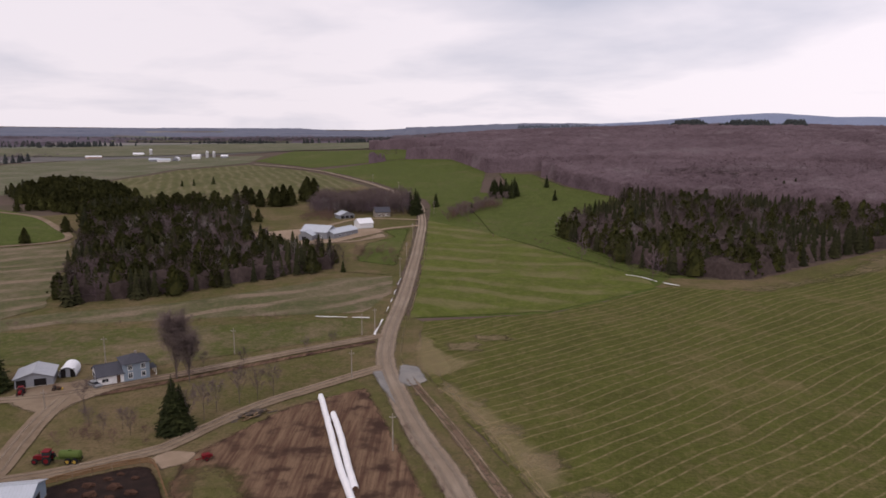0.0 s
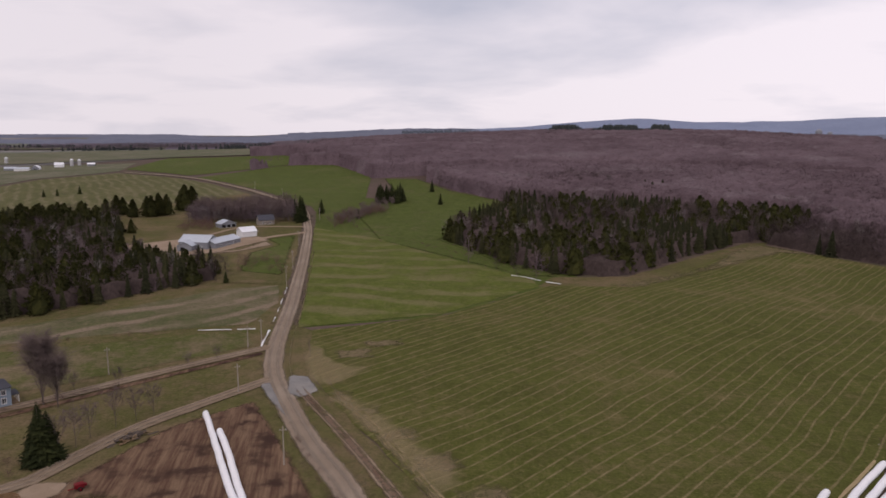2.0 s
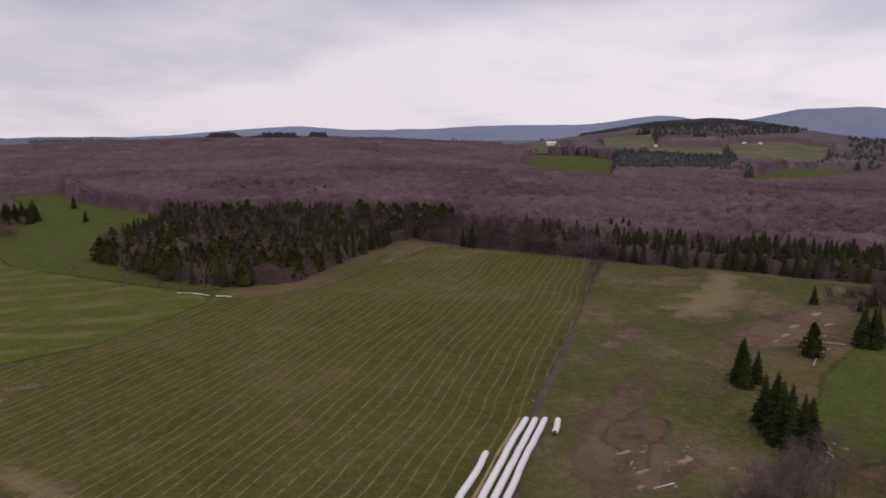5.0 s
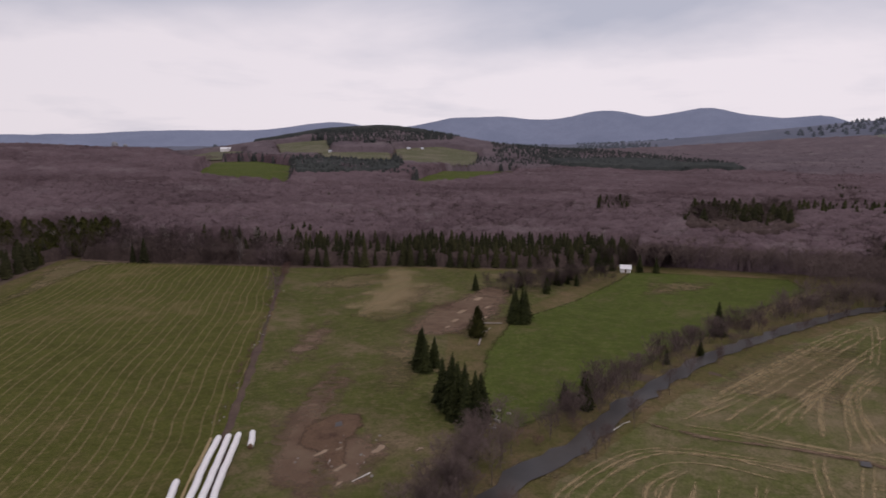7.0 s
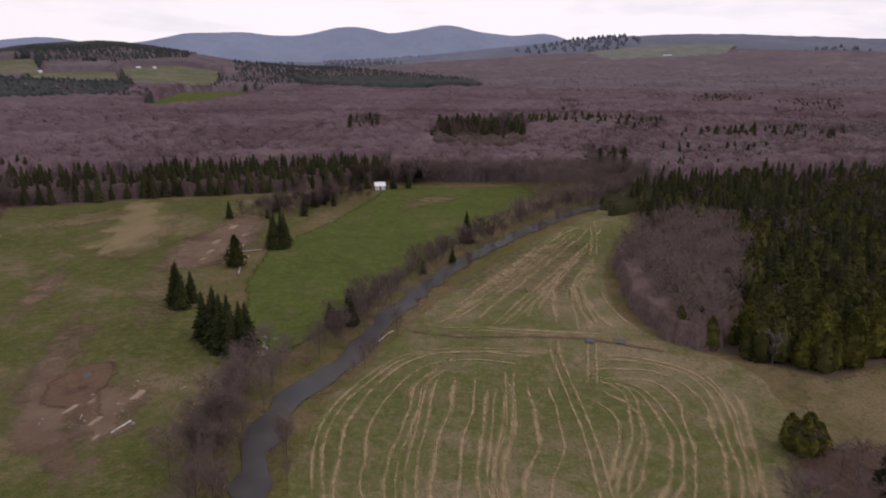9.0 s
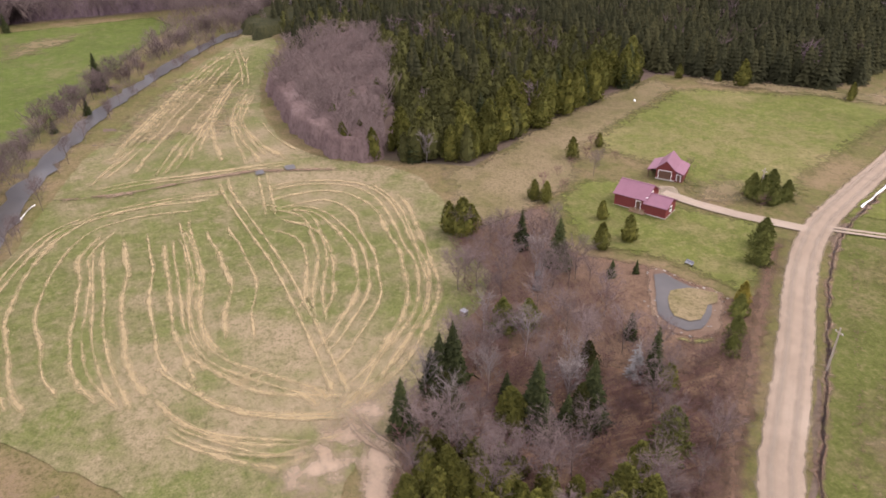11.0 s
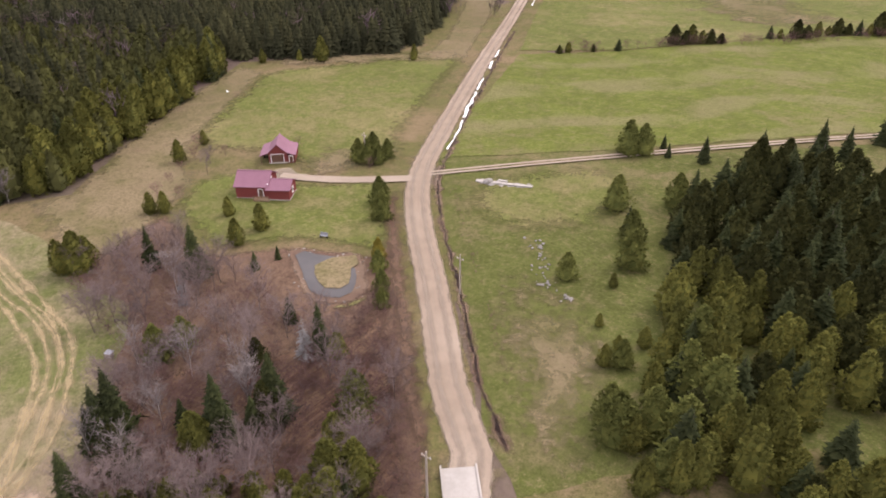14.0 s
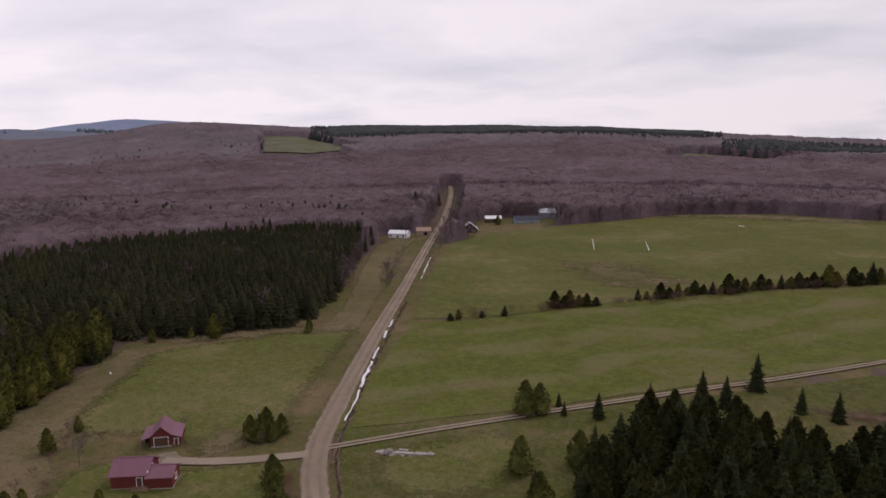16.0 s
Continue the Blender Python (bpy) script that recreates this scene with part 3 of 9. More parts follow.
def ribbon_bm(line, width, lift, bm=None, wobble=0.15, crown=0.0, seed=0.0):
    """A strip of ground along a line; crown raises its middle."""
    bm = bm or bmesh.new()
    p = np.array(line, float)
    width = np.broadcast_to(width, (len(p),))
    t = np.gradient(p, axis=0)
    t /= np.linalg.norm(t, axis=1)[:, None] + 1e-9
    nrm = np.stack([t[:, 1], -t[:, 0]], 1)
    rows = []
    fr = (-0.5, 0.0, 0.5)
    for i, (x, y) in enumerate(p):
        row = []
        for f in fr:
            w = width[i] * f * (1 + (wobble * noise.noise((x * 0.2 + 9 * f, y * 0.2, seed))))
            px, py = x + nrm[i, 0] * w, y + nrm[i, 1] * w
            r = hypot(px, py)
            z = float(land(px, py)) + lift * (1 + r / 350) + (crown if f == 0 else 0)
            row.append(bm.verts.new((px, py, z)))
        rows.append(row)
    for a, b in zip(rows, rows[1:]):
        for k in range(2):
            bm.faces.new((a[k], a[k + 1], b[k + 1], b[k]))
    return bm


def ribbon(name, line, width, material, label, category="road", lift=0.2, kind="structure", parent=None, **kw):
    bm = ribbon_bm(line, width, lift, **kw)
    bmesh.ops.recalc_face_normals(bm, faces=bm.faces[:])
    if sum(f.normal.z for f in bm.faces) < 0:
        bmesh.ops.reverse_faces(bm, faces=bm.faces[:])
    me = mesh(name, bm, material)
    if material.name.endswith("_thin"):
        at = me.attributes.new("fade", "FLOAT", "POINT")
        n = len(line)
        f = np.tile([0.0, 1.0, 0.0], n)
        f[:3] = f[-3:] = 0
        at.data.foreach_set("value", f.astype(np.float32))
    ob = new(name, me)
    if parent:
        ob.parent = parent
        return ob
    return tagged(ob, label, category, kind=kind)


# ---- trees ----
rng = np.random.default_rng(7)


def tube(a, b, r1, r2, sides=4):
    a, b = np.array(a, float), np.array(b, float)
    d = (b - a) / (np.linalg.norm(b - a) + 1e-9)
    u = np.cross(d, [0.31, 0.77, 0.2])
    u /= np.linalg.norm(u)
    v = np.cross(d, u)
    out = []
    for k in range(sides):
        a1, a2 = 2 * pi * k / sides, 2 * pi * (k + 1) / sides
        p, q = u * cos(a1) + v * sin(a1), u * cos(a2) + v * sin(a2)
        out += [(a + p * r1, a + q * r1, b + q * r2), (a + p * r1, b + q * r2, b + p * r2)]
    return out


def trunk_tris(h, r, lean=0.0, sides=6):
    pts = [np.array((lean * (z / h) ** 2 * h, 0.05 * sin(z), z)) for z in np.linspace(-0.3, h, 5)]
    out = []
    for i in range(4):
        out += tube(pts[i], pts[i + 1], r * (1 - 0.23 * i), r * (1 - 0.23 * (i + 1)), sides)
    return np.array(out)


def spruce_tris(g, tiers, spikes, tufts, slim=0.24, low=0.06):
    """Crown of a spruce or fir, one metre high: drooping boughs in whorls."""
    out = []
    for k in range(tiers):
        s = k / (tiers - 1)
        z = low + (1 - low) * s ** 0.92
        rad = slim * (1 - s) ** 0.85 * g.uniform(0.8, 1.12) + 0.012
        n = max(3, int(round(spikes * (1 - 0.55 * s))))
        a0 = g.uniform(0, 2 * pi)
        for i in range(n):
            a = a0 + 2 * pi * (i + g.uniform(-0.25, 0.25)) / n
            rr = rad * g.uniform(0.72, 1.18)
            d, t = np.array((cos(a), sin(a), 0)), np.array((-sin(a), cos(a), 0))
            base = np.array((0, 0, z + 0.045 * (1 - s) + 0.01))
            tip = d * rr + np.array((0, 0, z - rr * g.uniform(0.12, 0.42)))
            mid = d * rr * 0.55 + np.array((0, 0, z - rr * 0.02))
            w = rr * 0.34
            lo = np.array((0, 0, -rr * 0.16))
            out += [(base, mid + t * w + lo, tip), (base, tip, mid - t * w + lo)]
            for _ in range(tufts):
                q = g.uniform(0.35, 0.98)
                c = base + (tip - base) * q + t * g.uniform(-0.6, 0.6) * w
                e = rr * g.uniform(0.18, 0.36)
                v = d * g.uniform(0.2, 1) + t * g.uniform(-1, 1) + np.array((0, 0, g.uniform(-0.9, 0.25)))
                v /= np.linalg.norm(v)
                side = np.cross(v, g.normal(size=3))
                side /= np.linalg.norm(side) + 1e-9
                out.append((c - side * e * 0.28, c + side * e * 0.28, c + v * e))
    return np.array(out)


def clump_tris(g, n, rx, profile, size, per=3, inner=0.75):
    """Crown of many leaf clumps on a rounded outline, one metre high."""
    out = []
    for _ in range(n):
        s = g.uniform(0.0, 1.0)
        a = g.uniform(0, 2 * pi)
        rad = rx * profile(s) * (g.uniform(inner, 1.06)) * (1 + 0.18 * sin(3 * a + 7 * s) + 0.1 * sin(5 * a - 11 * s))
        c = np.array((cos(a) * rad, sin(a) * rad, 0.04 + 0.94 * s))
        outw = np.array((cos(a), sin(a), 0.35 + 0.9 * s))
        outw /= np.linalg.norm(outw)
        for _ in range(per):
            v = outw + g.normal(size=3) * 0.55
            v /= np.linalg.norm(v)
            side = np.cross(v, g.normal(size=3))
            side /= np.linalg.norm(side) + 1e-9
            e = size * g.uniform(0.6, 1.3)
            out.append((c - side * e * 0.5 - v * e * 0.3, c + side * e * 0.5 - v * e * 0.3, c + v * e * 0.8))
    return np.array(out)


def core_tris(g, profile, rx, sides=9, rings=7, fill=0.8, low=0.06, top=0.95):
    """The dense inside of a crown: a lumpy closed body under the outer foliage."""
    p = []
    for i in range(rings + 1):
        s = i / rings
        rad = rx * fill * (profile(s) if s < 1 else 0.01)
        p.append([np.array((cos(a) * rad * g.uniform(0.82, 1.12), sin(a) * rad * g.uniform(0.82, 1.12), low + (top - low) * s)) for a in np.linspace(0, 2 * pi, sides, endpoint=False)])
    out = []
    for a, b in zip(p, p[1:]):
        for k in range(sides):
            j = (k + 1) % sides
            out += [(a[k], a[j], b[j]), (a[k], b[j], b[k])]
    return np.array(out)


def cone_profile(s):
    return max(0.02, (1 - s) ** 0.9)


def cedar_profile(s):
    return max(0.06, (1 - s) ** 0.62 * (0.62 + 1.25 * min(s, 0.3)))


def round_profile(s):
    return max(0.07, (1 - s) ** 0.72 * (0.8 + 0.9 * min(s, 0.25)))


def bare_tris(g, limbs, twigs, spread=0.30, low=0.22, thin=1.0, sub=4):
    """Leafless crown, one metre high: limbs, branches and twigs that thin out."""
    out = []
    for i in range(limbs):
        z0 = low + (0.85 - low) * (i / max(1, limbs - 1)) ** 0.9
        a = i * 2.4 + g.uniform(-0.5, 0.5)
        reach = spread * (1.1 - 0.75 * (z0 - low)) * g.uniform(0.7, 1.15)
        b0 = np.array((0, 0, z0))
        b1 = b0 + np.array((cos(a) * reach, sin(a) * reach, (1.02 - z0) * g.uniform(0.45, 0.9)))
        out += tube(b0, b1, 0.009 * thin, 0.003 * thin, 3)
        for _ in range(sub):
            q = g.uniform(0.25, 1.0)
            c = b0 + (b1 - b0) * q
            d = (b1 - b0) / np.linalg.norm(b1 - b0) + g.normal(size=3) * 0.6 + np.array((0, 0, 0.35))
            d /= np.linalg.norm(d)
            c2 = c + d * g.uniform(0.10, 0.22)
            side = np.cross(d, g.normal(size=3))
            side /= np.linalg.norm(side)
            out.append((c - side * 0.004 * thin, c + side * 0.004 * thin, c2))
            for _ in range(twigs):
                p = c + (c2 - c) * g.uniform(0.1, 1)
                v = d + g.normal(size=3) * 0.7
                v /= np.linalg.norm(v)
                side = np.cross(v, g.normal(size=3))
                side /= np.linalg.norm(side)
                e = g.uniform(0.05, 0.13)
                out.append((p - side * 0.0035 * thin, p + side * 0.0035 * thin, p + v * e))
    return np.array(out)


def sliver_tris(g, n, spread=0.30, low=0.25, width=0.035):
    """A far leafless crown: a bundle of slivers."""
    out = []
    for _ in range(n):
        s, a = g.uniform(0, 1), g.uniform(0, 2 * pi)
        rad = spread * math.sqrt(max(0.05, 1 - (1.5 * s - 0.6) ** 2)) * g.uniform(0.2, 1)
        c = np.array((cos(a) * rad, sin(a) * rad, low + (0.92 - low) * s))
        v = np.array((cos(a) * 0.7, sin(a) * 0.7, 0.8)) + g.normal(size=3) * 0.45
        v /= np.linalg.norm(v)
        side = np.cross(v, g.normal(size=3))
        side /= np.linalg.norm(side)
        e = g.uniform(0.12, 0.26)
        out.append((c - side * width - v * e * 0.4, c + side * width - v * e * 0.4, c + v * e))
    return np.array(out)


def make_kind(count, crown, trunk_top, trunk_r, mats, seed, lean=0.0):
    """Mesh pairs (trunk, crown) of one kind of tree, one metre high."""
    out = []
    for i in range(count):
        g = np.random.default_rng(seed + i)
        t = soup("trunk", trunk_tris(trunk_top, trunk_r, lean * g.uniform(-1, 1)), [M[mats[0]]])
        c = soup("crown", crown(g), [M[mats[1]]])
        out.append((t, c))
    return out


KINDS = dict(
    spruce=make_kind(5, lambda g: np.vstack([spruce_tris(g, 21, 10, 3, 0.26, 0.03), core_tris(g, cone_profile, 0.26, 9, 6, 0.62)]), 0.93, 0.016, ("bark", "spruce"), 10),
    big_spruce=make_kind(4, lambda g: np.vstack([spruce_tris(g, 30, 13, 4, 0.235, 0.02), core_tris(g, cone_profile, 0.235, 9, 6, 0.66)]), 0.93, 0.016, ("bark", "spruce"), 15),
    fir=make_kind(3, lambda g: np.vstack([spruce_tris(g, 24, 10, 4, 0.20, 0.03), core_tris(g, cone_profile, 0.20, 8, 6, 0.62)]), 0.93, 0.014, ("bark", "spruce"), 20),
    cedar=make_kind(5, lambda g: np.vstack([clump_tris(g, 420, 0.29, cedar_profile, 0.050, 3, 0.8), core_tris(g, cedar_profile, 0.29)]), 0.8, 0.016, ("bark", "youngcedar"), 30),
    pine=make_kind(4, lambda g: np.vstack([clump_tris(g, 420, 0.36, round_profile, 0.058, 3, 0.7), core_tris(g, round_profile, 0.36, fill=0.72)]), 0.85, 0.018, ("bark", "pine"), 40),
    young_pine=make_kind(3, lambda g: np.vstack([clump_tris(g, 480, 0.36, round_profile, 0.055, 3, 0.72), core_tris(g, round_profile, 0.36, fill=0.72)]), 0.85, 0.018, ("bark", "youngpine"), 46),
    yellow=make_kind(1, lambda g: np.vstack([clump_tris(g, 500, 0.34, round_profile, 0.05), core_tris(g, round_profile, 0.34, fill=0.7)]), 0.85, 0.018, ("bark", "tamarack"), 45),
    bare=make_kind(5, lambda g: bare_tris(g, 16, 11, 0.30, 0.20, 0.6, 6), 0.86, 0.011, ("bark", "twig"), 50, 0.06),
    birch=make_kind(2, lambda g: bare_tris(g, 14, 9, 0.22, 0.22, 0.6, 5), 0.9, 0.010, ("palebark", "paletwig"), 60, 0.05),
    shrub=make_kind(4, lambda g: bare_tris(g, 14, 10, 0.55, 0.03, 1.0, 6), 0.6, 0.012, ("bark", "redtwig"), 70, 0.15),
    old_bare=make_kind(1, lambda g: bare_tris(g, 46, 14, 0.17, 0.10, 0.5, 10), 0.9, 0.012, ("bark", "twig"), 90, 0.04),
    snag=make_kind(1, lambda g: spruce_tris(g, 16, 9, 3, 0.24)[::2], 0.97, 0.018, ("palebark", "deadtwig"), 80),
    budding=make_kind(1, lambda g: bare_tris(g, 22, 9, 0.25, 0.12, 1.3), 0.9, 0.012, ("palebark", "paletwig"), 85),
)
TREE_NAMES = dict(old_bare=("bare_tree", "tall leafless broadleaf tree with fine twigs", "tree"), spruce=("spruce_tree", "dark green spruce tree", "spruce"), big_spruce=("spruce_tree", "dense dark green spruce tree", "spruce"), fir=("fir_tree", "slim dark green fir tree", "fir"), cedar=("cedar_tree", "dense yellow-green cedar tree", "cedar"),
                  pine=("pine_tree", "rough green pine tree", "pine"), young_pine=("young_pine", "rounded green pine tree", "pine"), yellow=("yellow_conifer", "conifer with yellowing needles", "conifer"), bare=("bare_tree", "leafless grey-brown broadleaf tree", "tree"),
                  birch=("birch_tree", "leafless pale-barked birch tree", "birch"), shrub=("bare_shrub", "leafless reddish-brown shrub", "shrub"), snag=("dead_tree", "dead silver-grey conifer", "dead tree"),
                  budding=("budding_tree", "pale leafless dense-twigged tree", "tree"))


def tree(kind, x, y, h, where, group="", wide=1.0, pick=None):
    """One tree with trunk and crown."""
    i = rng.integers(len(KINDS[kind])) if pick is None else pick
    name, lab, cat = TREE_NAMES[kind]
    m = Matrix.Translation((x, y, float(land(x, y)))) @ Matrix.Rotation(rng.uniform(0, 2 * pi), 4, "Z") @ Matrix.Diagonal((h * wide, h * wide, h, 1))
    e = empty(name, m, lab + " " + where, cat, group)
    for me in KINDS[kind][i]:
        o = new(me.name.split(".")[0], me)
        o.parent = e
    return e


def scatter(poly, spacing, seed, clear=True, margin=0.0):
    """Uneven points inside an outline, off the open ground and the roads."""
    g = np.random.default_rng(seed)
    p = np.array(poly, float)
    x0, y0 = p.min(0)
    x1, y1 = p.max(0)
    gx, gy = np.meshgrid(np.arange(x0, x1, spacing), np.arange(y0, y1, spacing))
    gx = (gx + g.uniform(-0.5, 0.5, gx.shape) * spacing * 0.95).ravel()
    gy = (gy + g.uniform(-0.5, 0.5, gy.shape) * spacing * 0.95).ravel()
    keep = inside(gx, gy, p)
    gx, gy = gx[keep], gy[keep]
    return (gx, gy) if not clear else off_clear(gx, gy)


def off_clear(x, y):
    keep = np.ones(len(x), bool)
    for poly in CLEAR:
        p = np.asarray(poly)
        lo, hi = p.min(0), p.max(0)
        near = keep & (x > lo[0]) & (x < hi[0]) & (y > lo[1]) & (y < hi[1])
        if near.any():
            i = np.where(near)[0]
            keep[i[inside(x[i], y[i], p)]] = False
    return x[keep], y[keep]


def separate(tris):
    """Loose triangles as (corners, faces)."""
    t = np.asarray(tris, float)
    return t.reshape(-1, 3), np.arange(3 * len(t)).reshape(-1, 3)


def tiered(g, tiers, points, slim, low=0.05):
    """A spruce crown as one body: jagged skirts of boughs, one above the other, one metre high."""
    v, f = [], []
    for i in range(tiers):
        s = i / tiers
        z = low + (1 - low) * s ** 0.95
        top = min(1.0, z + (1 - low) * 1.75 / tiers * (1.1 - 0.35 * s))
        if i == tiers - 1:
            top = 1.0
        r = slim * (1 - s) ** 0.85 * g.uniform(0.88, 1.1) + 0.012
        n0 = len(v)
        v.append((0, 0, top))
        a0 = g.uniform(0, 6.28)
        for k in range(points):
            q = r * (g.uniform(0.92, 1.18) if k % 2 else g.uniform(0.5, 0.72))
            a = a0 + 2 * pi * (k + g.uniform(-0.2, 0.2)) / points
            v.append((cos(a) * q, sin(a) * q, z - (0.16 * q if k % 2 else -0.03 * q)))
        for k in range(points):
            f.append((n0, n0 + 1 + k, n0 + 1 + (k + 1) % points))
        if i:
            f.append((n0, n0 - points, n0 + 1))
    return np.array(v), np.array(f)


def twiggy(g, twigs, spread, low, width, trunk=0.012):
    """A leafless tree from afar: a cloud of fine twigs on a trunk."""
    out = [separate(sliver_tris(g, twigs, spread, low, width))]
    if trunk:
        out.append(separate(tube((0, 0, -0.02), (0, 0, 0.8), trunk, trunk * 0.35, 3)))
    return out


LOD = {}
for _k, _f in dict(
        spruce=lambda g: [tiered(g, 9, 14, 0.22, 0.05), separate(tube((0, 0, -0.02), (0, 0, 0.2), 0.014, 0.012, 3))],
        slim_spruce=lambda g: [tiered(g, 8, 12, 0.205, 0.06), separate(tube((0, 0, -0.02), (0, 0, 0.2), 0.012, 0.01, 3))],
        far_spruce=lambda g: [tiered(g, 5, 10, 0.24)],
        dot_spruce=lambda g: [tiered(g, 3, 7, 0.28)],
        cedar=lambda g: [separate(np.vstack([clump_tris(g, 120, 0.31, cedar_profile, 0.068, 3, 0.85), core_tris(g, cedar_profile, 0.31, 7, 4, 0.85)]))],
        pine=lambda g: [separate(np.vstack([clump_tris(g, 130, 0.38, round_profile, 0.085, 3, 0.8), core_tris(g, round_profile, 0.38, 7, 4, 0.8)]))],
        bare=lambda g: twiggy(g, 64, 0.30, 0.22, 0.0085),
        far_bare=lambda g: twiggy(g, 12, 0.34, 0.55, 0.014, 0),
        mid_bare=lambda g: twiggy(g, 7, 0.36, 0.55, 0.03, 0),
        birch=lambda g: twiggy(g, 70, 0.20, 0.22, 0.008, 0.014),
        dark_bare=lambda g: twiggy(g, 64, 0.26, 0.18, 0.0085),
        shrub=lambda g: twiggy(g, 40, 0.5, 0.06, 0.012, 0)).items():
    LOD[_k] = []
    for _i in range(6):
        _pieces = _f(np.random.default_rng(200 + _i))
        _start = np.cumsum([0] + [len(p[0]) for p in _pieces])
        LOD[_k].append((np.vstack([p[0] for p in _pieces]), np.vstack([p[1] + n for p, n in zip(_pieces, _start)])))
LOD["pink_shrub"] = LOD["shrub"]
LOD["mid_spruce"] = LOD["tall_spruce"] = LOD["far_spruce"]
LOD_MAT = dict(dark_bare="darktwig", spruce="sprucecrown", slim_spruce="sprucecrown", far_spruce="sprucecrown", cedar="cedar", pine="pine", bare="fartwig", far_bare="fartwig", birch="palecrown", shrub="darktwig", pink_shrub="grovetwig",
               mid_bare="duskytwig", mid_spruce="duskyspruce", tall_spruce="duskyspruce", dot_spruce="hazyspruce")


def wood(name, x, y, kinds, seed, label, heights, wide=1.0, category="woodland", clumps=0.004):
    """A wood as one mesh: many trees of several kinds [(kind, share)]."""
    g = np.random.default_rng(seed)
    names = [k for k, _ in kinds]
    share = np.array([s for _, s in kinds], float)
    pick = g.choice(len(names), len(x), p=share / share.sum())
    dark = [i for i, n in enumerate(names) if n.endswith("spruce")]
    if dark and len(names) > 1 and clumps:
        f = np.array([noise.noise((u * clumps, v * clumps, seed * 3.1)) + 0.6 * noise.noise((u * clumps * 5, v * clumps * 5, seed)) for u, v in zip(x, y)]) + g.normal(0, 0.12, len(x))
        limit = np.quantile(f, 1 - share[dark[0]] / share.sum())
        others = [i for i in range(len(names)) if i != dark[0]]
        rest = g.choice(others, len(x), p=share[others] / share[others].sum())
        pick = np.where(f > limit, dark[0], rest)
    co, faces, idx, tone, n = [], [], [], [], 0
    slots = sorted({LOD_MAT[k] for k in names})
    for j, k in enumerate(names):
        for v in range(6):
            sel = np.where((pick == j) & (np.arange(len(x)) % 6 == v))[0]
            if not len(sel):
                continue
            base, tri = LOD[k][v]
            h = g.uniform(*heights, len(sel)) * (0.35 if k.endswith("shrub") else 0.85 if k in ("cedar",) else 1.0)
            a = g.uniform(0, 2 * pi, len(sel))
            w = h * g.uniform(0.85, 1.2, len(sel)) * wide
            ca, sa = np.cos(a) * w, np.sin(a) * w
            bx = ca[:, None] * base[None, :, 0] - sa[:, None] * base[None, :, 1] + x[sel][:, None]
            by = sa[:, None] * base[None, :, 0] + ca[:, None] * base[None, :, 1] + y[sel][:, None]
            bz = h[:, None] * base[None, :, 2] + land(x[sel], y[sel])[:, None]
            co.append(np.stack([bx, by, bz], -1).reshape(-1, 3))
            faces.append((tri[None] + (n + np.arange(len(sel)) * len(base))[:, None, None]).reshape(-1, 3))
            idx.append(np.full(len(sel) * len(tri), slots.index(LOD_MAT[k])))
            tone.append(np.repeat(g.uniform(0, 1, len(sel)), len(base)))
            n += len(sel) * len(base)
    co, faces = np.vstack(co), np.vstack(faces)
    me = bpy.data.meshes.new(name)
    me.vertices.add(len(co))
    me.vertices.foreach_set("co", co.astype(np.float32).ravel())
    me.loops.add(3 * len(faces))
    me.loops.foreach_set("vertex_index", faces.astype(np.int32).ravel())
    me.polygons.add(len(faces))
    me.polygons.foreach_set("loop_start", np.arange(0, 3 * len(faces), 3, dtype=np.int32))
    me.polygons.foreach_set("use_smooth", np.ones(len(faces), bool))
    me.polygons.foreach_set("material_index", np.concatenate(idx).astype(np.int32))
    for m in slots:
        me.materials.append(M[m])
    me.attributes.new("tone", "FLOAT", "POINT").data.foreach_set("value", np.concatenate(tone).astype(np.float32))
    me.update()
    return tagged(new(name, me), label, category, kind="stuff")


def brush(name, pts, label, kind="shrub"):
    """Many small leafless shrubs joined into one."""
    tris = []
    for i, (x, y, h) in enumerate(pts):
        me = bare_cache[kind][i % len(bare_cache[kind])]
        a = rng.uniform(0, 2 * pi)
        c, d = cos(a) * h * 1.1, sin(a) * h * 1.1
        t = np.empty_like(me)
        t[..., 0], t[..., 1], t[..., 2] = me[..., 0] * c - me[..., 1] * d + x, me[..., 0] * d + me[..., 1] * c + y, me[..., 2] * h + float(land(x, y))
        tris.append(t)
    return tagged(new(name, soup(name, np.vstack(tris), [M[dict(shrub="redtwig", bare="twig", dark_bare="darktwig")[kind]]])), label, "brush", kind="stuff")


bare_cache = dict(shrub=[bare_tris(np.random.default_rng(400 + i), 9, 6, 0.55, 0.03, 1.5, 4) for i in range(4)], bare=[bare_tris(np.random.default_rng(410 + i), 12, 7, 0.30, 0.2, 1.0, 5) for i in range(4)])
bare_cache["dark_bare"] = bare_cache["bare"]


# ---- roads and tracks ----
MAIN = curve([(-260, 974), (-170, 872), (-116, 789), (-68, 689), (-24, 575), (-14, 478), (-13, 384), (-14, 313), (-15, 262), (-17, 219), (-16, 192), (-11, 168), (-5, 145), (4, 118), (16, 60), (22, 0), (31, -46), (45, -62), (64, -83), (81, -101), (93, -117), (103, -137), (120, -174), (144, -229), (179, -310), (217, -397), (268, -516), (348, -687), (390, -769)], 6)


def road_band(line, half):
    a, b = offset(line, half), offset(line, -half)
    for i in range(0, len(line) - 1, 3):
        j = min(i + 4, len(line) - 1)
        CLEAR.append([a[i], a[j], b[j], b[i]])


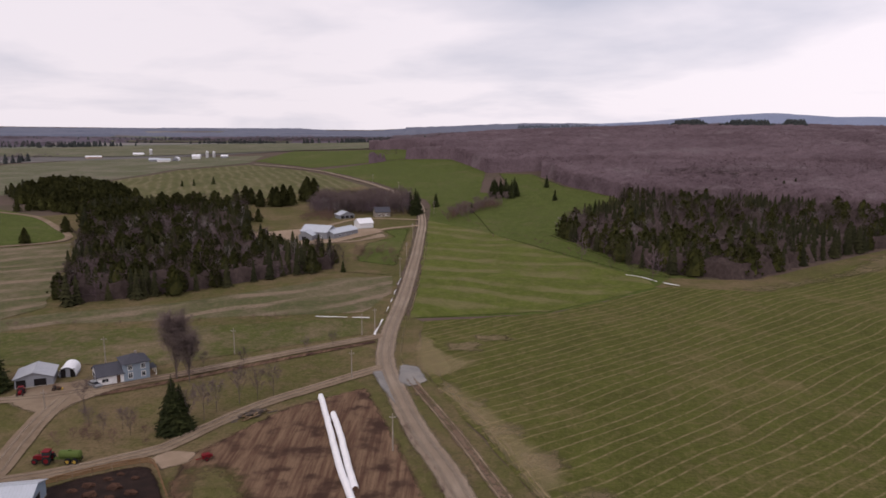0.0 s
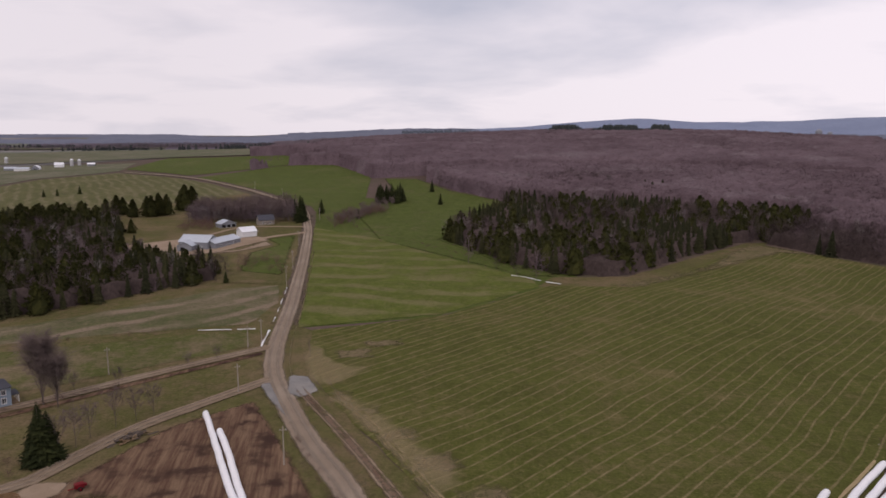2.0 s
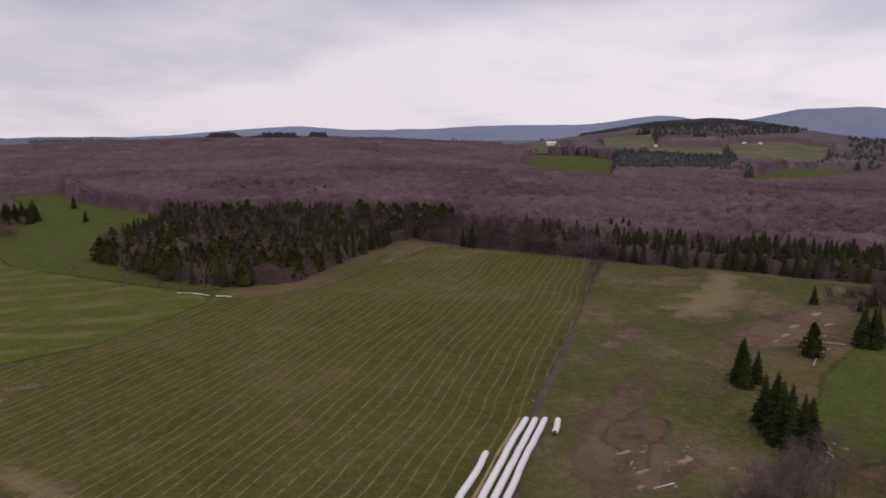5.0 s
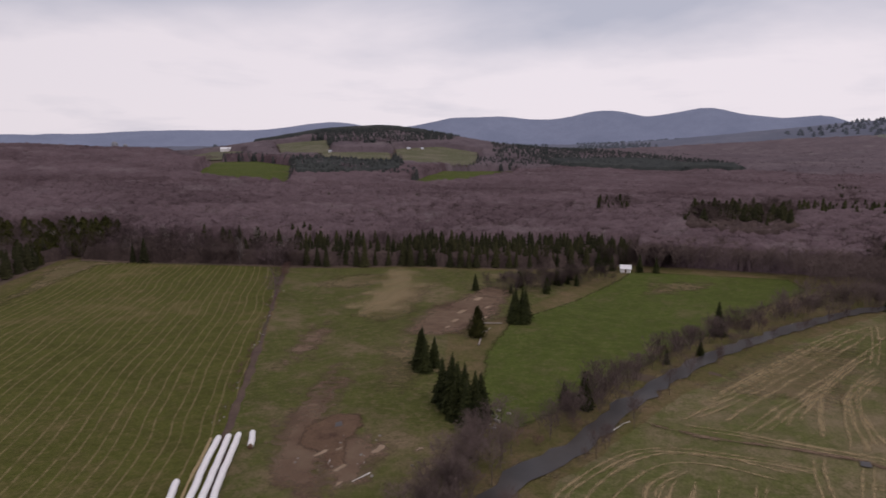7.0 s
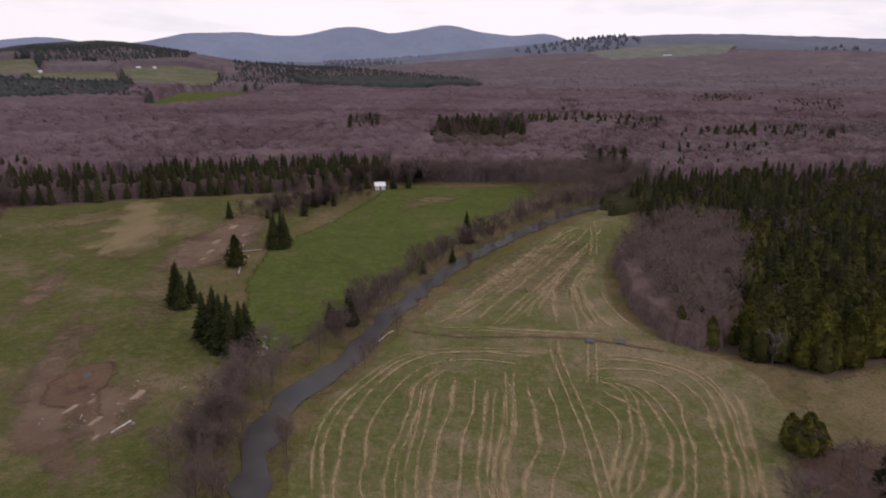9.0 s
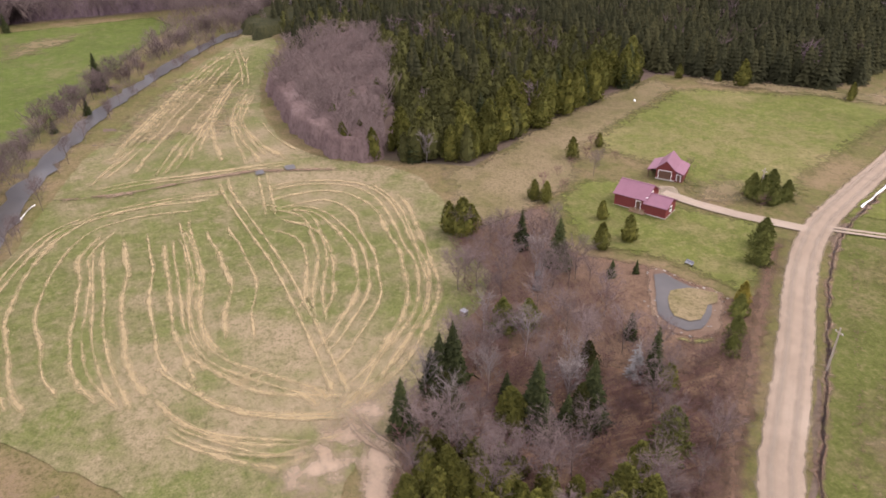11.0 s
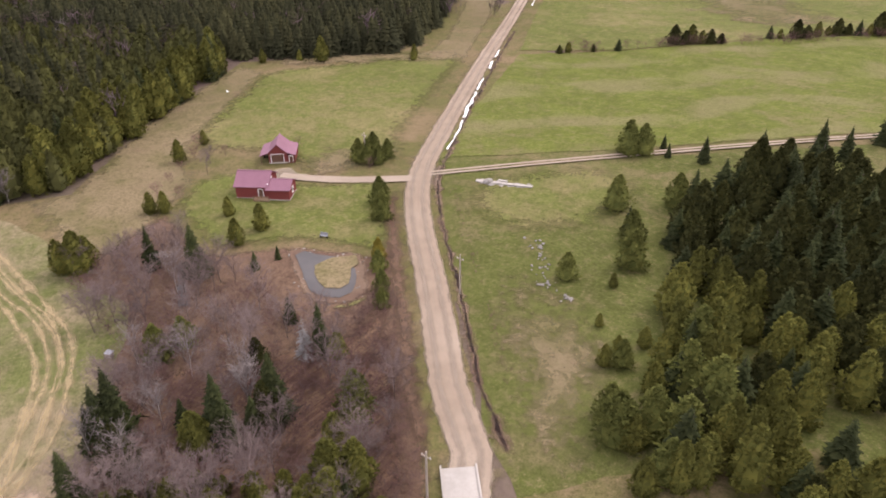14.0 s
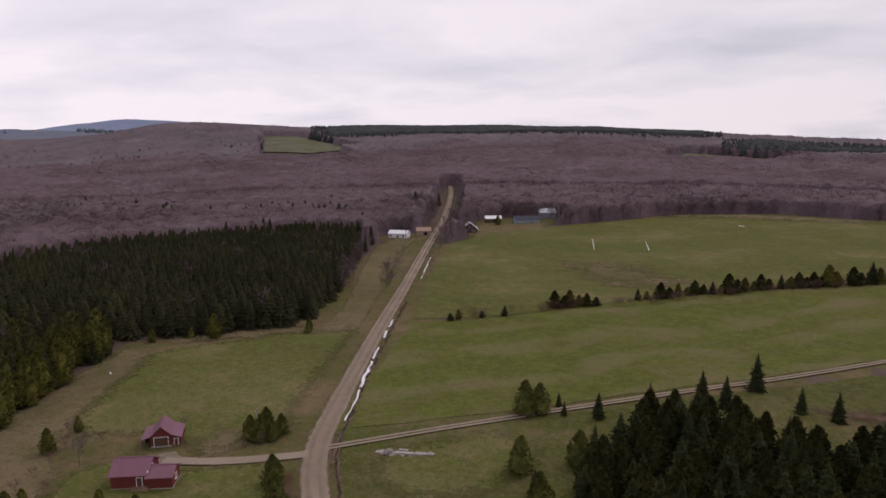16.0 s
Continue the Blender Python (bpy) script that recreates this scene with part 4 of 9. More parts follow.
def gravel_road(name, line, width, label, material, ruts=(), verge=1.2, rut_w=0.7):
    ob = ribbon(name, line, width, M[material], label, "road", 0.22, crown=0.12)
    for k, off in enumerate(ruts):
        ribbon("wheel_track", offset(line, off), rut_w * 2.0, M["thin_rut"], "", lift=0.34, parent=ob, wobble=0.15, seed=float(k), crown=0.03)
    return ob


road_band(MAIN, 8)
road_band(curve([(131, -222), (101, -245), (61, -295), (-1, -350), (-60, -403), (-120, -430)]), 8)
ribbon("road_verge", MAIN, 10.5, M["thin_dry"], "dry tan grass verge beside the gravel road", "verge", 0.15, wobble=0.3)
ROAD_W = np.full(len(MAIN), 4.9)
gravel_road("road", MAIN, ROAD_W, "wide tan gravel road with worn wheel tracks", "gravel", (-1.25, 1.2), rut_w=0.95)
for k, o in enumerate((-0.5, 0.5)):
    ribbon("road_shoulder", offset(MAIN, ROAD_W * o), 1.5, M["thin_gravel"], "loose gravel shoulder spilling into the grass", "road", 0.2, wobble=0.4, seed=k)
LANE_W = curve([(-19, 216), (-38, 204), (-53, 194), (-69, 182), (-78, 176), (-87, 170), (-101, 163), (-125, 158), (-170, 150)])
DRIVE_W = curve([(-16, 188), (-32, 173), (-44, 161), (-53, 147), (-58, 138), (-66, 132), (-74, 127), (-86, 122), (-100, 118), (-130, 112)])
LOOP_W = curve([(-93, 166), (-92, 152), (-90, 141), (-88, 132), (-86, 122), (-90, 110)])
LANE_E = curve([(92, -119), (76, -137), (58, -156), (24, -192), (1, -216), (-60, -282), (-120, -345)])
DRIVE_E = curve([(92, -116), (104, -106), (112, -101), (119, -98)])
DRIVE_N = curve([(-15, 447), (-33, 434), (-48, 415), (-59, 396), (-83, 391), (-115, 410), (-160, 425)])
DRIVE_N2 = curve([(-14, 470), (-30, 474), (-50, 478), (-62, 470), (-75, 440)])
FARM_TRACK = curve([(-9, 180), (-2, 160), (5, 140), (12, 118), (19, 98), (24, 75)])
for line in (LANE_W, DRIVE_W, LOOP_W, LANE_E, DRIVE_E, DRIVE_N):
    road_band(line, 4)
gravel_road("lane", LANE_W, 4.2, "narrow gravel lane beside a dark ditch", "track", (-0.9, 0.9), rut_w=0.6)
ribbon("ditch", offset(LANE_W, -4.0)[1:22], 2.2, M["soil"], "dark brush-lined roadside ditch", "ditch", 0.17)
gravel_road("driveway", DRIVE_W, 4.4, "tan dirt farm driveway", "track", (-0.9, 0.9), rut_w=0.6)
gravel_road("driveway", LOOP_W, 5.2, "tan dirt driveway to the farmyard", "track", (-1, 1), rut_w=0.6)
lane = ribbon("lane", LANE_E, 3.4, M["thin_olive"], "pale two-track gravel lane with a grassy middle", "road", 0.2, wobble=0.3)
for k, o in enumerate((-0.75, 0.75)):
    ribbon("wheel_track", offset(LANE_E, o), 0.85, M["rut"], "", lift=0.24, parent=lane, wobble=0.3, seed=k)
gravel_road("driveway", DRIVE_E, 3.2, "pale gravel driveway to the red house", "rut")
gravel_road("driveway", DRIVE_N, 4.5, "pale dirt driveway to the far farm", "sand")
gravel_road("driveway", DRIVE_N2, 3.5, "pale dirt driveway to the far house", "sand")
ft = ribbon("farm_track", FARM_TRACK, 4.0, M["thin_mud"], "muddy tractor track along the field edge", "track", 0.19, wobble=0.4)
for k, o in enumerate((-1.0, 1.0)):
    ribbon("wheel_rut", offset(FARM_TRACK, o), 1.1, M["thin_track"], "", lift=0.24, parent=ft, wobble=0.5, seed=k)
ribbon("farm_track", curve([(-340, 520), (-285, 486), (-245, 440), (-215, 396), (-235, 372), (-300, 340)]), 4.0, M["track"], "pale dirt track curving round a pine wood", "track", 0.2)
i0 = min(range(len(MAIN)), key=lambda i: hypot(MAIN[i][0] - 31, MAIN[i][1] + 46))
ditch_line = [(u + 0.55 * noise.noise((u * 0.35, v * 0.35, 2.0)), v + 0.55 * noise.noise((u * 0.35, v * 0.35, 8.0))) for u, v in curve(offset(MAIN, 4.6)[i0 + 1:i0 + 38], 1.2)]
ribbon("ditch_bank", ditch_line, 2.4, M["thin_mud"], "crumbling brown bank of a roadside ditch", "ditch", 0.18, wobble=0.9)
ribbon("ditch", ditch_line, 0.75, M["thin_muck"], "narrow eroded ditch beside the gravel road", "ditch", 0.22, wobble=1.6)
ribbon("brushy_verge", offset(MAIN, -5.6)[i0 + 1:i0 + 14], 4.6, M["thin_scrub"], "reddish leaf-littered verge beside the gravel road", "verge", 0.17, wobble=0.4)
ribbon("ditch", offset(MAIN, -4.6)[i0 - 68:i0 - 34], 1.0, M["thin_dry"], "grassy ditch beside the gravel road", "ditch", 0.18, wobble=0.8)

# ---- fields ----
B = 0.06
patch("valley_meadow", [(60, 60), (90, 95), (180, 166), (286, 247), (318, 200), (350, 126), (384, 88), (400, 5), (420, -60), (345, -42), (300, -44), (225, -26), (168, -36), (150, -64), (176, -104), (203, -156), (165, -196), (135, -215), (100, -128), (60, -84), (30, -50), (50, -20), (60, 12), (50, 40)], M["olive"], "olive grass along the river valley", lift=0.02)
patch("grassland", [(-345, 235), (-22, 225), (-18, 300), (-18, 560), (-90, 640), (-180, 560), (-300, 480)], M["olive"], "rough olive grass round a dark wood", lift=0.015, clear=False)
patch("verge_grass", [(-12, 240), (-6, 232), (-7, 213), (-5, 187), (3, 160), (11, 137), (18, 118), (32, 85), (60, 60), (45, 40), (30, 20), (18, 40), (8, 90), (0, 120), (-8, 155), (-14, 190), (-15, 225)], M["olive"], "rough green verge between road and field", lift=0.035, clear=False)
patch("valley_grass", [(110, -95), (150, -100), (190, -150), (167, -200), (230, -340), (225, -372), (240, -420), (205, -440), (120, -560), (-60, -640), (-190, -420), (-160, -230), (0, -100), (40, -70), (80, -95)], M["olive"], "rough olive grass under the hill fields", lift=0.015, clear=False)
patch("meadow", [(-240, 250), (-150, 216), (-25, 300), (-12, 240), (-8, 200), (-6, 186), (4, 158), (20, 100), (30, 70), (60, 60), (90, 95), (116, 118), (120, 62), (60, 20), (45, -30), (20, -60), (0, -80), (-60, -60), (-240, 60)], M["olive"], "rough olive-green and tan grassland", lift=B)
patch("sown_field", [(-6, 232), (38, 244), (93, 284), (129, 275), (243, 361), (286, 248), (177, 166), (116, 121), (85, 96), (50, 70), (32, 85), (18, 118), (11, 137), (3, 160), (-5, 187), (-7, 213)], M["big"], "green sown field with pale parallel drill lines")
patch("meadow", [(-9, 236), (-9, 575), (34, 620), (60, 600), (112, 482), (70, 408), (112, 300), (93, 284), (38, 244)], M["bright"], "green grass between the fields and a thicket", lift=0.02, clear=False)
patch("striped_field", [(-9.5, 468), (29, 420), (63, 345), (89, 299), (89, 284), (38, 247), (-11, 236), (-10, 300), (-9.5, 384)], M["strip"], "green field with broad tan stripes")
patch("hill_meadow", [(29, 415), (62, 350), (87, 306), (105, 298), (88, 331), (66, 408), (100, 468), (112, 482), (147, 557), (113, 645), (95, 740), (60, 760), (60, 585), (34, 575), (20, 510), (25, 464)], M["thin_bright"], "green sloping meadow with patches of dry grass", fade=4)
patch("green_field", [(-153, 852), (-62, 960), (10, 930), (47, 771), (31, 600), (-4, 510), (-14, 575), (-58, 689), (-106, 789)], M["bright"], "bright green field beside the gravel road")
patch("green_field", [(-275, 1029), (-261, 1241), (-68, 1150), (0, 980), (-62, 965), (-165, 890)], M["bright"], "bright green far field")
patch("stubble_field", [(-360, 760), (-300, 640), (-215, 515), (-164, 525), (-150, 600), (-120, 634), (-76, 680), (-124, 785), (-178, 868), (-268, 970), (-340, 900)], M["stubble"], "tan-green stubble field with curved mown lines")
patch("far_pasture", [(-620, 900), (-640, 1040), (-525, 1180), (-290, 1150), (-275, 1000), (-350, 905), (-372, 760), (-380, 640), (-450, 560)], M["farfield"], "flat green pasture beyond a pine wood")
patch("far_pasture", [(-900, 1250), (-560, 1200), (-265, 1260), (-60, 1180), (0, 1250), (-90, 1650), (-500, 1750), (-1000, 1500)], M["farfield"], "wide green plain round a distant farm, paled by painted haze", lift=0.3)
patch("far_pasture", [(-1300, 2100), (-700, 2000), (-250, 2150), (-300, 2300), (-900, 2250)], M["farfield"], "distant strip of farmland paled by painted haze", lift=0.5)
patch("far_pasture", [(-100, 2500), (600, 2450), (700, 2650), (-150, 2750)], M["farfield"], "distant strip of farmland paled by painted haze", lift=0.5)
patch("far_pasture", [(250, 3300), (1100, 3100), (1200, 3350), (300, 3600)], M["farfield"], "distant strip of farmland paled by painted haze", lift=0.5)
patch("green_field", [(-400, 500), (-338, 532), (-285, 490), (-213, 398), (-235, 372), (-330, 400)], M["bright"], "green field beside a curving dirt track")
patch("stubble_field", [(-330, 380), (-235, 366), (-206, 384), (-172, 311), (-145, 248), (-152, 230), (-250, 250)], M["left"], "tan hay stubble field beside a dark wood")
patch("strip_field", [(-22, 303), (-44, 299), (-101, 257), (-141, 238), (-156, 228), (-145, 217), (-129, 227), (-76, 238), (-28, 243), (-20, 271)], M["left"], "tan and green striped field")
patch("farmyard_meadow", [(-20, 305), (-44, 312), (-45, 338), (-91, 368), (-118, 410), (-125, 450), (-140, 520), (-120, 560), (-60, 520), (-20, 540), (-18, 478), (-17, 384), (-18, 320)], M["olive"], "worn grass round the far farmyard")
patch("farmyard_meadow", [(-164, 525), (-150, 600), (-120, 634), (-76, 680), (-30, 575), (-20, 540), (-60, 520), (-120, 560), (-140, 520), (-185, 500)], M["olive"], "rough grass behind the far farm", lift=0.09)
patch("farm_lawn", [(-44, 336), (-20, 322), (-18.5, 440), (-38, 426), (-30, 404), (-44, 384)], M["thin_bright"], "green grass below the far farm", "grass", 0.13, 2.0, False, fade=6)
patch("farmyard", [(-100, 400), (-88, 380), (-50, 384), (-30, 404), (-36, 420), (-50, 394), (-84, 388)], M["thin_track"], "bare brown dirt before the far barns", "yard", 0.19, 1.5, False, fade=5)
patch("green_pasture", [(-150, 216), (-60, 230), (-28, 236), (-24, 219), (-62, 197), (-81, 187), (-121, 187), (-165, 195)], M["pasture"], "green pasture below the striped field", lift=0.12)
patch("soil_field", [(-19, 174), (-9, 142), (0, 112), (-30, 100), (-46, 108), (-52, 122), (-53, 134), (-38, 160)], M["thin_soil"], "bare brown ploughed soil with dark wheel tracks", lift=0.14, fade=3)
patch("river_pasture", [(286, 246), (312, 198), (342, 129), (320, 98), (248, 103), (215, 112), (180, 95), (150, 72), (125, 62), (100, 58), (85, 52), (70, 45), (60, 55), (88, 95), (118, 120), (180, 165)], M["pasture"], "worn green pasture with brown and tan patches")
patch("green_field", [(200, 92), (240, 100), (290, 90), (343, 84), (366, 84), (386, 8), (357, -2), (300, 17), (258, 28), (226, 37), (185, 47), (165, 52), (147, 58), (154, 74)], M["thin_bright"], "green riverside field", fade=5)
HAY = [(345, -38), (331, -29), (310, -40), (262, -28), (225, -22), (190, -22), (170, -30), (156, -46), (137, -50), (113, -46), (99, -46), (85, -34), (72, -22), (64, -12), (56, -4), (62, 8), (76, 22), (88, 33), (102, 41), (129, 41), (144, 37), (163, 34), (195, 26), (236, 12), (271, -2), (310, -22)]
patch("hay_field", HAY, M["hay"], "mown hay field with tan windrows in rounded loops", smooth=True)
patch("dry_meadow", [(156, -56), (137, -51), (113, -47), (118, -62), (125, -72), (130, -84), (150, -97), (185, -152), (203, -156), (180, -102), (152, -64)], M["thin_dry"], "tan dry grass between a cedar wood and a field", lift=0.08, fade=7)
patch("green_field", [(160, -100), (190, -152), (165, -192), (141, -210), (113, -140), (101, -121), (114, -101), (130, -104), (145, -95)], M["thin_lawn"], "green field behind the red house", lift=0.12, fade=12)
patch("lawn", [(126, -72), (104, -66), (93, -78), (79, -84), (78, -91), (97, -112), (114, -98), (129, -100), (134, -84)], M["thin_lawn"], "green lawn round the red house", lift=0.16, fade=7)
patch("brush_land", [(118, -44), (86, -33), (69, -19), (57, -10), (42, -28), (33, -44), (53, -66), (66, -78), (82, -95), (79, -84), (93, -78), (104, -66), (126, -72), (122, -58)], M["thin_scrub"], "reddish-brown brush land with leaf litter", fade=4)
patch("rough_pasture", [(34, -56), (52, -76), (74, -101), (90, -121), (58, -154), (20, -190), (-20, -228), (-120, -230), (-90, -60), (0, -30), (20, -46)], M["rough"], "rough pasture with dry tan patches", lift=0.05)
patch("strip_field", [(98, -126), (128, -221), (101, -244), (61, -294), (-1, -350), (-60, -402), (-180, -380), (-62, -286), (1, -220), (60, -160)], M["banded"], "green field crossed by faint tan bands")
patch("hill_field", [(131, -226), (160, -290), (205, -405), (203, -440), (185, -490), (160, -525), (90, -620), (24, -650), (-120, -620), (-170, -450), (-60, -404), (-1, -352), (61, -296), (101, -246)], M["lawn"], "green hill field with straw-coloured patches")
patch("cleared_strip", [(219, -371), (138, -200), (157, -200), (167, -229), (213, -312), (245, -372), (252, -412), (236, -420)], M["thin_dry"], "cleared strip of dry brush beside a plantation", fade=4)
patch("yard", [(262, -398), (236, -392), (226, -405), (230, -436), (262, -432)], M["olive"], "worn grass yard round the white bungalow", "yard", 0.1)
patch("yard", [(226, -436), (204, -440), (178, -500), (172, -545), (190, -565), (214, -560), (236, -515), (232, -480)], M["olive"], "worn grass yard round the hill houses", "yard", 0.12)
patch("field_margin", [(100, 300), (134, 296), (238, 366), (252, 366), (243, 356), (129, 272), (88, 284)], M["olive"], "rough grass margin between field and wood", lift=0.05, clear=False)
CLEAR.append([(100, 305), (134, 300), (238, 368), (250, 366), (243, 358), (129, 272), (90, 284)])
CLEAR.append([(335, -560), (310, -560), (305, -590), (340, -590)])
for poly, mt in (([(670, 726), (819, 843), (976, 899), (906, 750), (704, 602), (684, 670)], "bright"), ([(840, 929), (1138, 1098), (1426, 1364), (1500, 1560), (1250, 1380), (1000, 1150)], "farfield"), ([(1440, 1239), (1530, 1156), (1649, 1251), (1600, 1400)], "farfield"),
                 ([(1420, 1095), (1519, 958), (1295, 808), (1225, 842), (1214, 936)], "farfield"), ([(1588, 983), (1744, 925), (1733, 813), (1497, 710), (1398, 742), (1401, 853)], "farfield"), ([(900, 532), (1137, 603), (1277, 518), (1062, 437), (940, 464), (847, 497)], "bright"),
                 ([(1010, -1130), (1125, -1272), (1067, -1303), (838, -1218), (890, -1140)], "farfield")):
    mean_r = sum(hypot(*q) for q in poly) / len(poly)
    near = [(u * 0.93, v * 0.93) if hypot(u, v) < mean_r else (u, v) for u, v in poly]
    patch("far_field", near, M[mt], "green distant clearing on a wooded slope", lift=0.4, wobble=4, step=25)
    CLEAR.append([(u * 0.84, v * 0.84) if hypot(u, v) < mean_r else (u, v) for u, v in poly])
patch("far_field", [(2500, -250), (2560, -600), (2800, -700), (2860, -400), (2760, -150)], M["hazyfield"], "distant farmland on a ridge, paled by painted haze", lift=0.5, wobble=10, step=60)
patch("far_field", [(200, -1120), (60, -1090), (20, -1230), (190, -1270)], M["farfield"], "distant farmland on a ridge, paled by painted haze", lift=0.5, wobble=8, step=60)

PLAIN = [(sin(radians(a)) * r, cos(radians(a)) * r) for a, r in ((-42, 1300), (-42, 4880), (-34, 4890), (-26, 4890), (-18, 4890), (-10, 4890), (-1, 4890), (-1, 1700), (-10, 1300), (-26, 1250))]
patch("far_plain", PLAIN, M["patchwork"], "flat far farmland in haze-paled purple-brown, tan and green strips", lift=0.12, wobble=10, step=60, clear=False)

patch("lane_verge", [(87, -120), (100, -130), (62, -168), (50, -156)], M["rough"], "rough grass beside the two-track lane", lift=0.04, clear=False)
patch("green_patch", [(86, -124), (62, -150), (44, -142), (46, -118), (60, -104), (76, -106)], M["thin_lawn"], "greener part of the rough pasture", "grass", 0.14, 3.0, False, fade=14)

# worn, dry and wet ground on the fields
patch("dry_patch", [(227, 165), (283, 172), (290, 157), (262, 145), (230, 133), (208, 145)], M["thin_dry"], "patch of straw-coloured dry grass", "grass", 0.16, 3.0, False, fade=13.5)
patch("mud_patch", [(212, 128), (249, 130), (300, 140), (300, 118), (255, 106), (217, 104)], M["thin_mud"], "brown trampled mud in the pasture", "mud", 0.17, 4.0, False, fade=10.5)
patch("mud_patch", [(120, 100), (135, 92), (128, 78), (108, 72), (100, 80), (108, 92)], M["thin_mud"], "brown muddy hollow with stones", "mud", 0.17, 3.0, False, fade=10.5)
patch("dry_patch", [(150, 100), (190, 128), (214, 122), (180, 100), (160, 88)], M["thin_dry"], "straw-coloured dry grass on the river pasture", "grass", 0.155, 4.0, False, fade=15.0)
patch("dry_patch", [(250, 205), (285, 215), (306, 190), (296, 170), (262, 185)], M["thin_dry"], "straw-coloured dry grass on the river pasture", "grass", 0.165, 4.0, False, fade=15.0)
patch("mud_patch", [(150, 140), (190, 160), (215, 165), (200, 150), (170, 134)], M["thin_mud"], "brown trampled ground on the river pasture", "mud", 0.175, 4.0, False, fade=12.0)
patch("dry_patch", [(90, 60), (110, 74), (126, 70), (150, 78), (140, 66), (110, 60)], M["thin_dry"], "straw-coloured rough grass by the river", "grass", 0.165, 3.0, False, fade=9.0)
patch("straw_patch", [(231, 170), (273, 184), (314, 203), (318, 182), (286, 158), (229, 141), (219, 156)], M["thin_straw"], "patch of bright flattened straw on the pasture", "grass", 0.2, 3.0, False, fade=15)
patch("mud_patch", [(206, 131), (247, 140), (284, 134), (280, 112), (247, 104), (214, 106), (203, 120)], M["thin_clay"], "reddish-brown trampled mud on the pasture", "mud", 0.19, 4.0, False, fade=13)
patch("mud_patch", [(94, 90), (113, 106), (128, 113), (148, 122), (172, 131), (172, 124), (150, 113), (133, 102), (118, 90), (104, 80)], M["thin_clay"], "reddish-brown vehicle track worn into the pasture", "mud", 0.19, 3.0, False, fade=8)
patch("thicket_floor", [(36, -44), (56, -64), (70, -79), (67, -64), (76, -48), (84, -38), (72, -24), (58, -20), (46, -30)], M["thin_soil"], "dark leaf litter under the leafless thicket", "ground", 0.2, 2.0, False, fade=6)
patch("pit_bank", [(116, 100), (126, 105), (137, 104), (140, 97), (134, 92), (124, 90), (113, 82), (109, 86), (115, 92)], M["thin_scrub"], "brown weedy rim of a dug-out hollow", "ground", 0.195, 1.5, False, fade=3)
patch("pit_pool", [(129, 98), (131.5, 99.6), (133, 98.6), (130.8, 97)], M["water"], "shallow dark pool in a dug-out hollow", "pool", 0.24, 0.6, False, step=1.0)
for u, v, w in ((112, 84, 5), (120, 90, 4), (124, 82, 6), (116, 92, 5), (106, 80, 4), (128, 74, 4), (232, 118, 7), (246, 122, 8), (258, 116, 6), (240, 110, 7), (270, 126, 8), (222, 116, 5)):
    patch("stony_spot", [(u - w / 2, v + w / 5), (u + w / 2, v + w / 4), (u + w / 2, v - w / 5), (u - w / 2, v - w / 4)], M["thin_sand"], "pale stony spot on the trampled pasture", "ground", 0.2, 0.8, False, fade=1.4)
for k in range(4):
    edge = curve([(0 + k * 0.9, 222 - k), (-4.5 + k * 0.9, 212), (-3.2 + k, 196), (1.0 + k, 180)], 3.0)
    ribbon("straw_streak", edge, 1.6, M["thin_stalks"], "straw-coloured streak of dead stalks on the headland", "stubble", 0.16 + 0.004 * k, wobble=0.8, seed=k)
edge = curve([(-2, 186), (4.5, 163), (12.5, 138), (19.5, 115), (30, 92)], 3.0)
ribbon("straw_streak", edge, 2.2, M["thin_dry"], "thin line of dry stalks along the field's edge", "stubble", 0.17, wobble=0.9)
for u, v, w, d in ((2, 172, 5, 4), (8, 160, 5, 4), (14, 146, 7, 4), (20, 132, 8, 4), (26, 118, 8, 4), (34, 104, 9, 4), (6, 205, 9, 5), (16, 214, 10, 4)):
    patch("headland_patch", [(u - w * 0.7, v + d), (u + w * 0.7, v + d + 2), (u + w * 0.7 + 2, v - d), (u - w * 0.6, v - d)], M["thin_dry"], "spot of flattened straw at the end of the drill lines", "grass", 0.155, 2.5, False, fade=6)
for k in range(7):
    o = k * 0.85
    ribbon("straw_streak", curve([(-6.6 + o, 222 - o * 0.5), (-7.4 + o, 205), (-7.0 + o, 188 + o), (-2.5 + o, 176 + o)], 2.5), 0.75, M["thin_stalks"], "straw-coloured streak of dead stalks on the headland", "stubble", 0.16 + 0.004 * k, wobble=1.0, seed=k + 0.2)
for k in range(13):
    u, v = (-4 + 0.6 * k, 196 - 1.0 * k) if k < 6 else (1 + 1.75 * (k - 6), 176 - 8.2 * (k - 6))
    L = 16 - 0.5 * k
    ribbon("straw_streak", curve([(u, v), (u + 0.35 * L, v + 0.30 * L), (u + 0.85 * L, v + 0.62 * L)], 2.0), 1.1, M["thin_stalks"], "fan of flattened straw where the drill lines turn", "stubble", 0.19 + 0.004 * k, wobble=1.1, seed=k + 3.1)
for k in range(2):
    ribbon("straw_streak", curve([(-2 + 1.2 * k, 174), (6 + 1.2 * k, 159), (12.5 + k, 141), (18.5 + k, 120), (28 + k, 96)], 2.5), 1.0, M["thin_swath"], "thin line of dry stalks along the field's edge", "stubble", 0.15 + 0.004 * k, wobble=1.0, seed=k + 7.3)
patch("straw_patch", [(-8, 222), (-3, 221), (0, 206), (5, 196), (14, 192), (4, 182), (-2, 176), (-8, 184), (-9, 204)], M["thin_wisp"], "flattened straw on the headland of the sown field", "grass", 0.23, 2.0, False, fade=6)
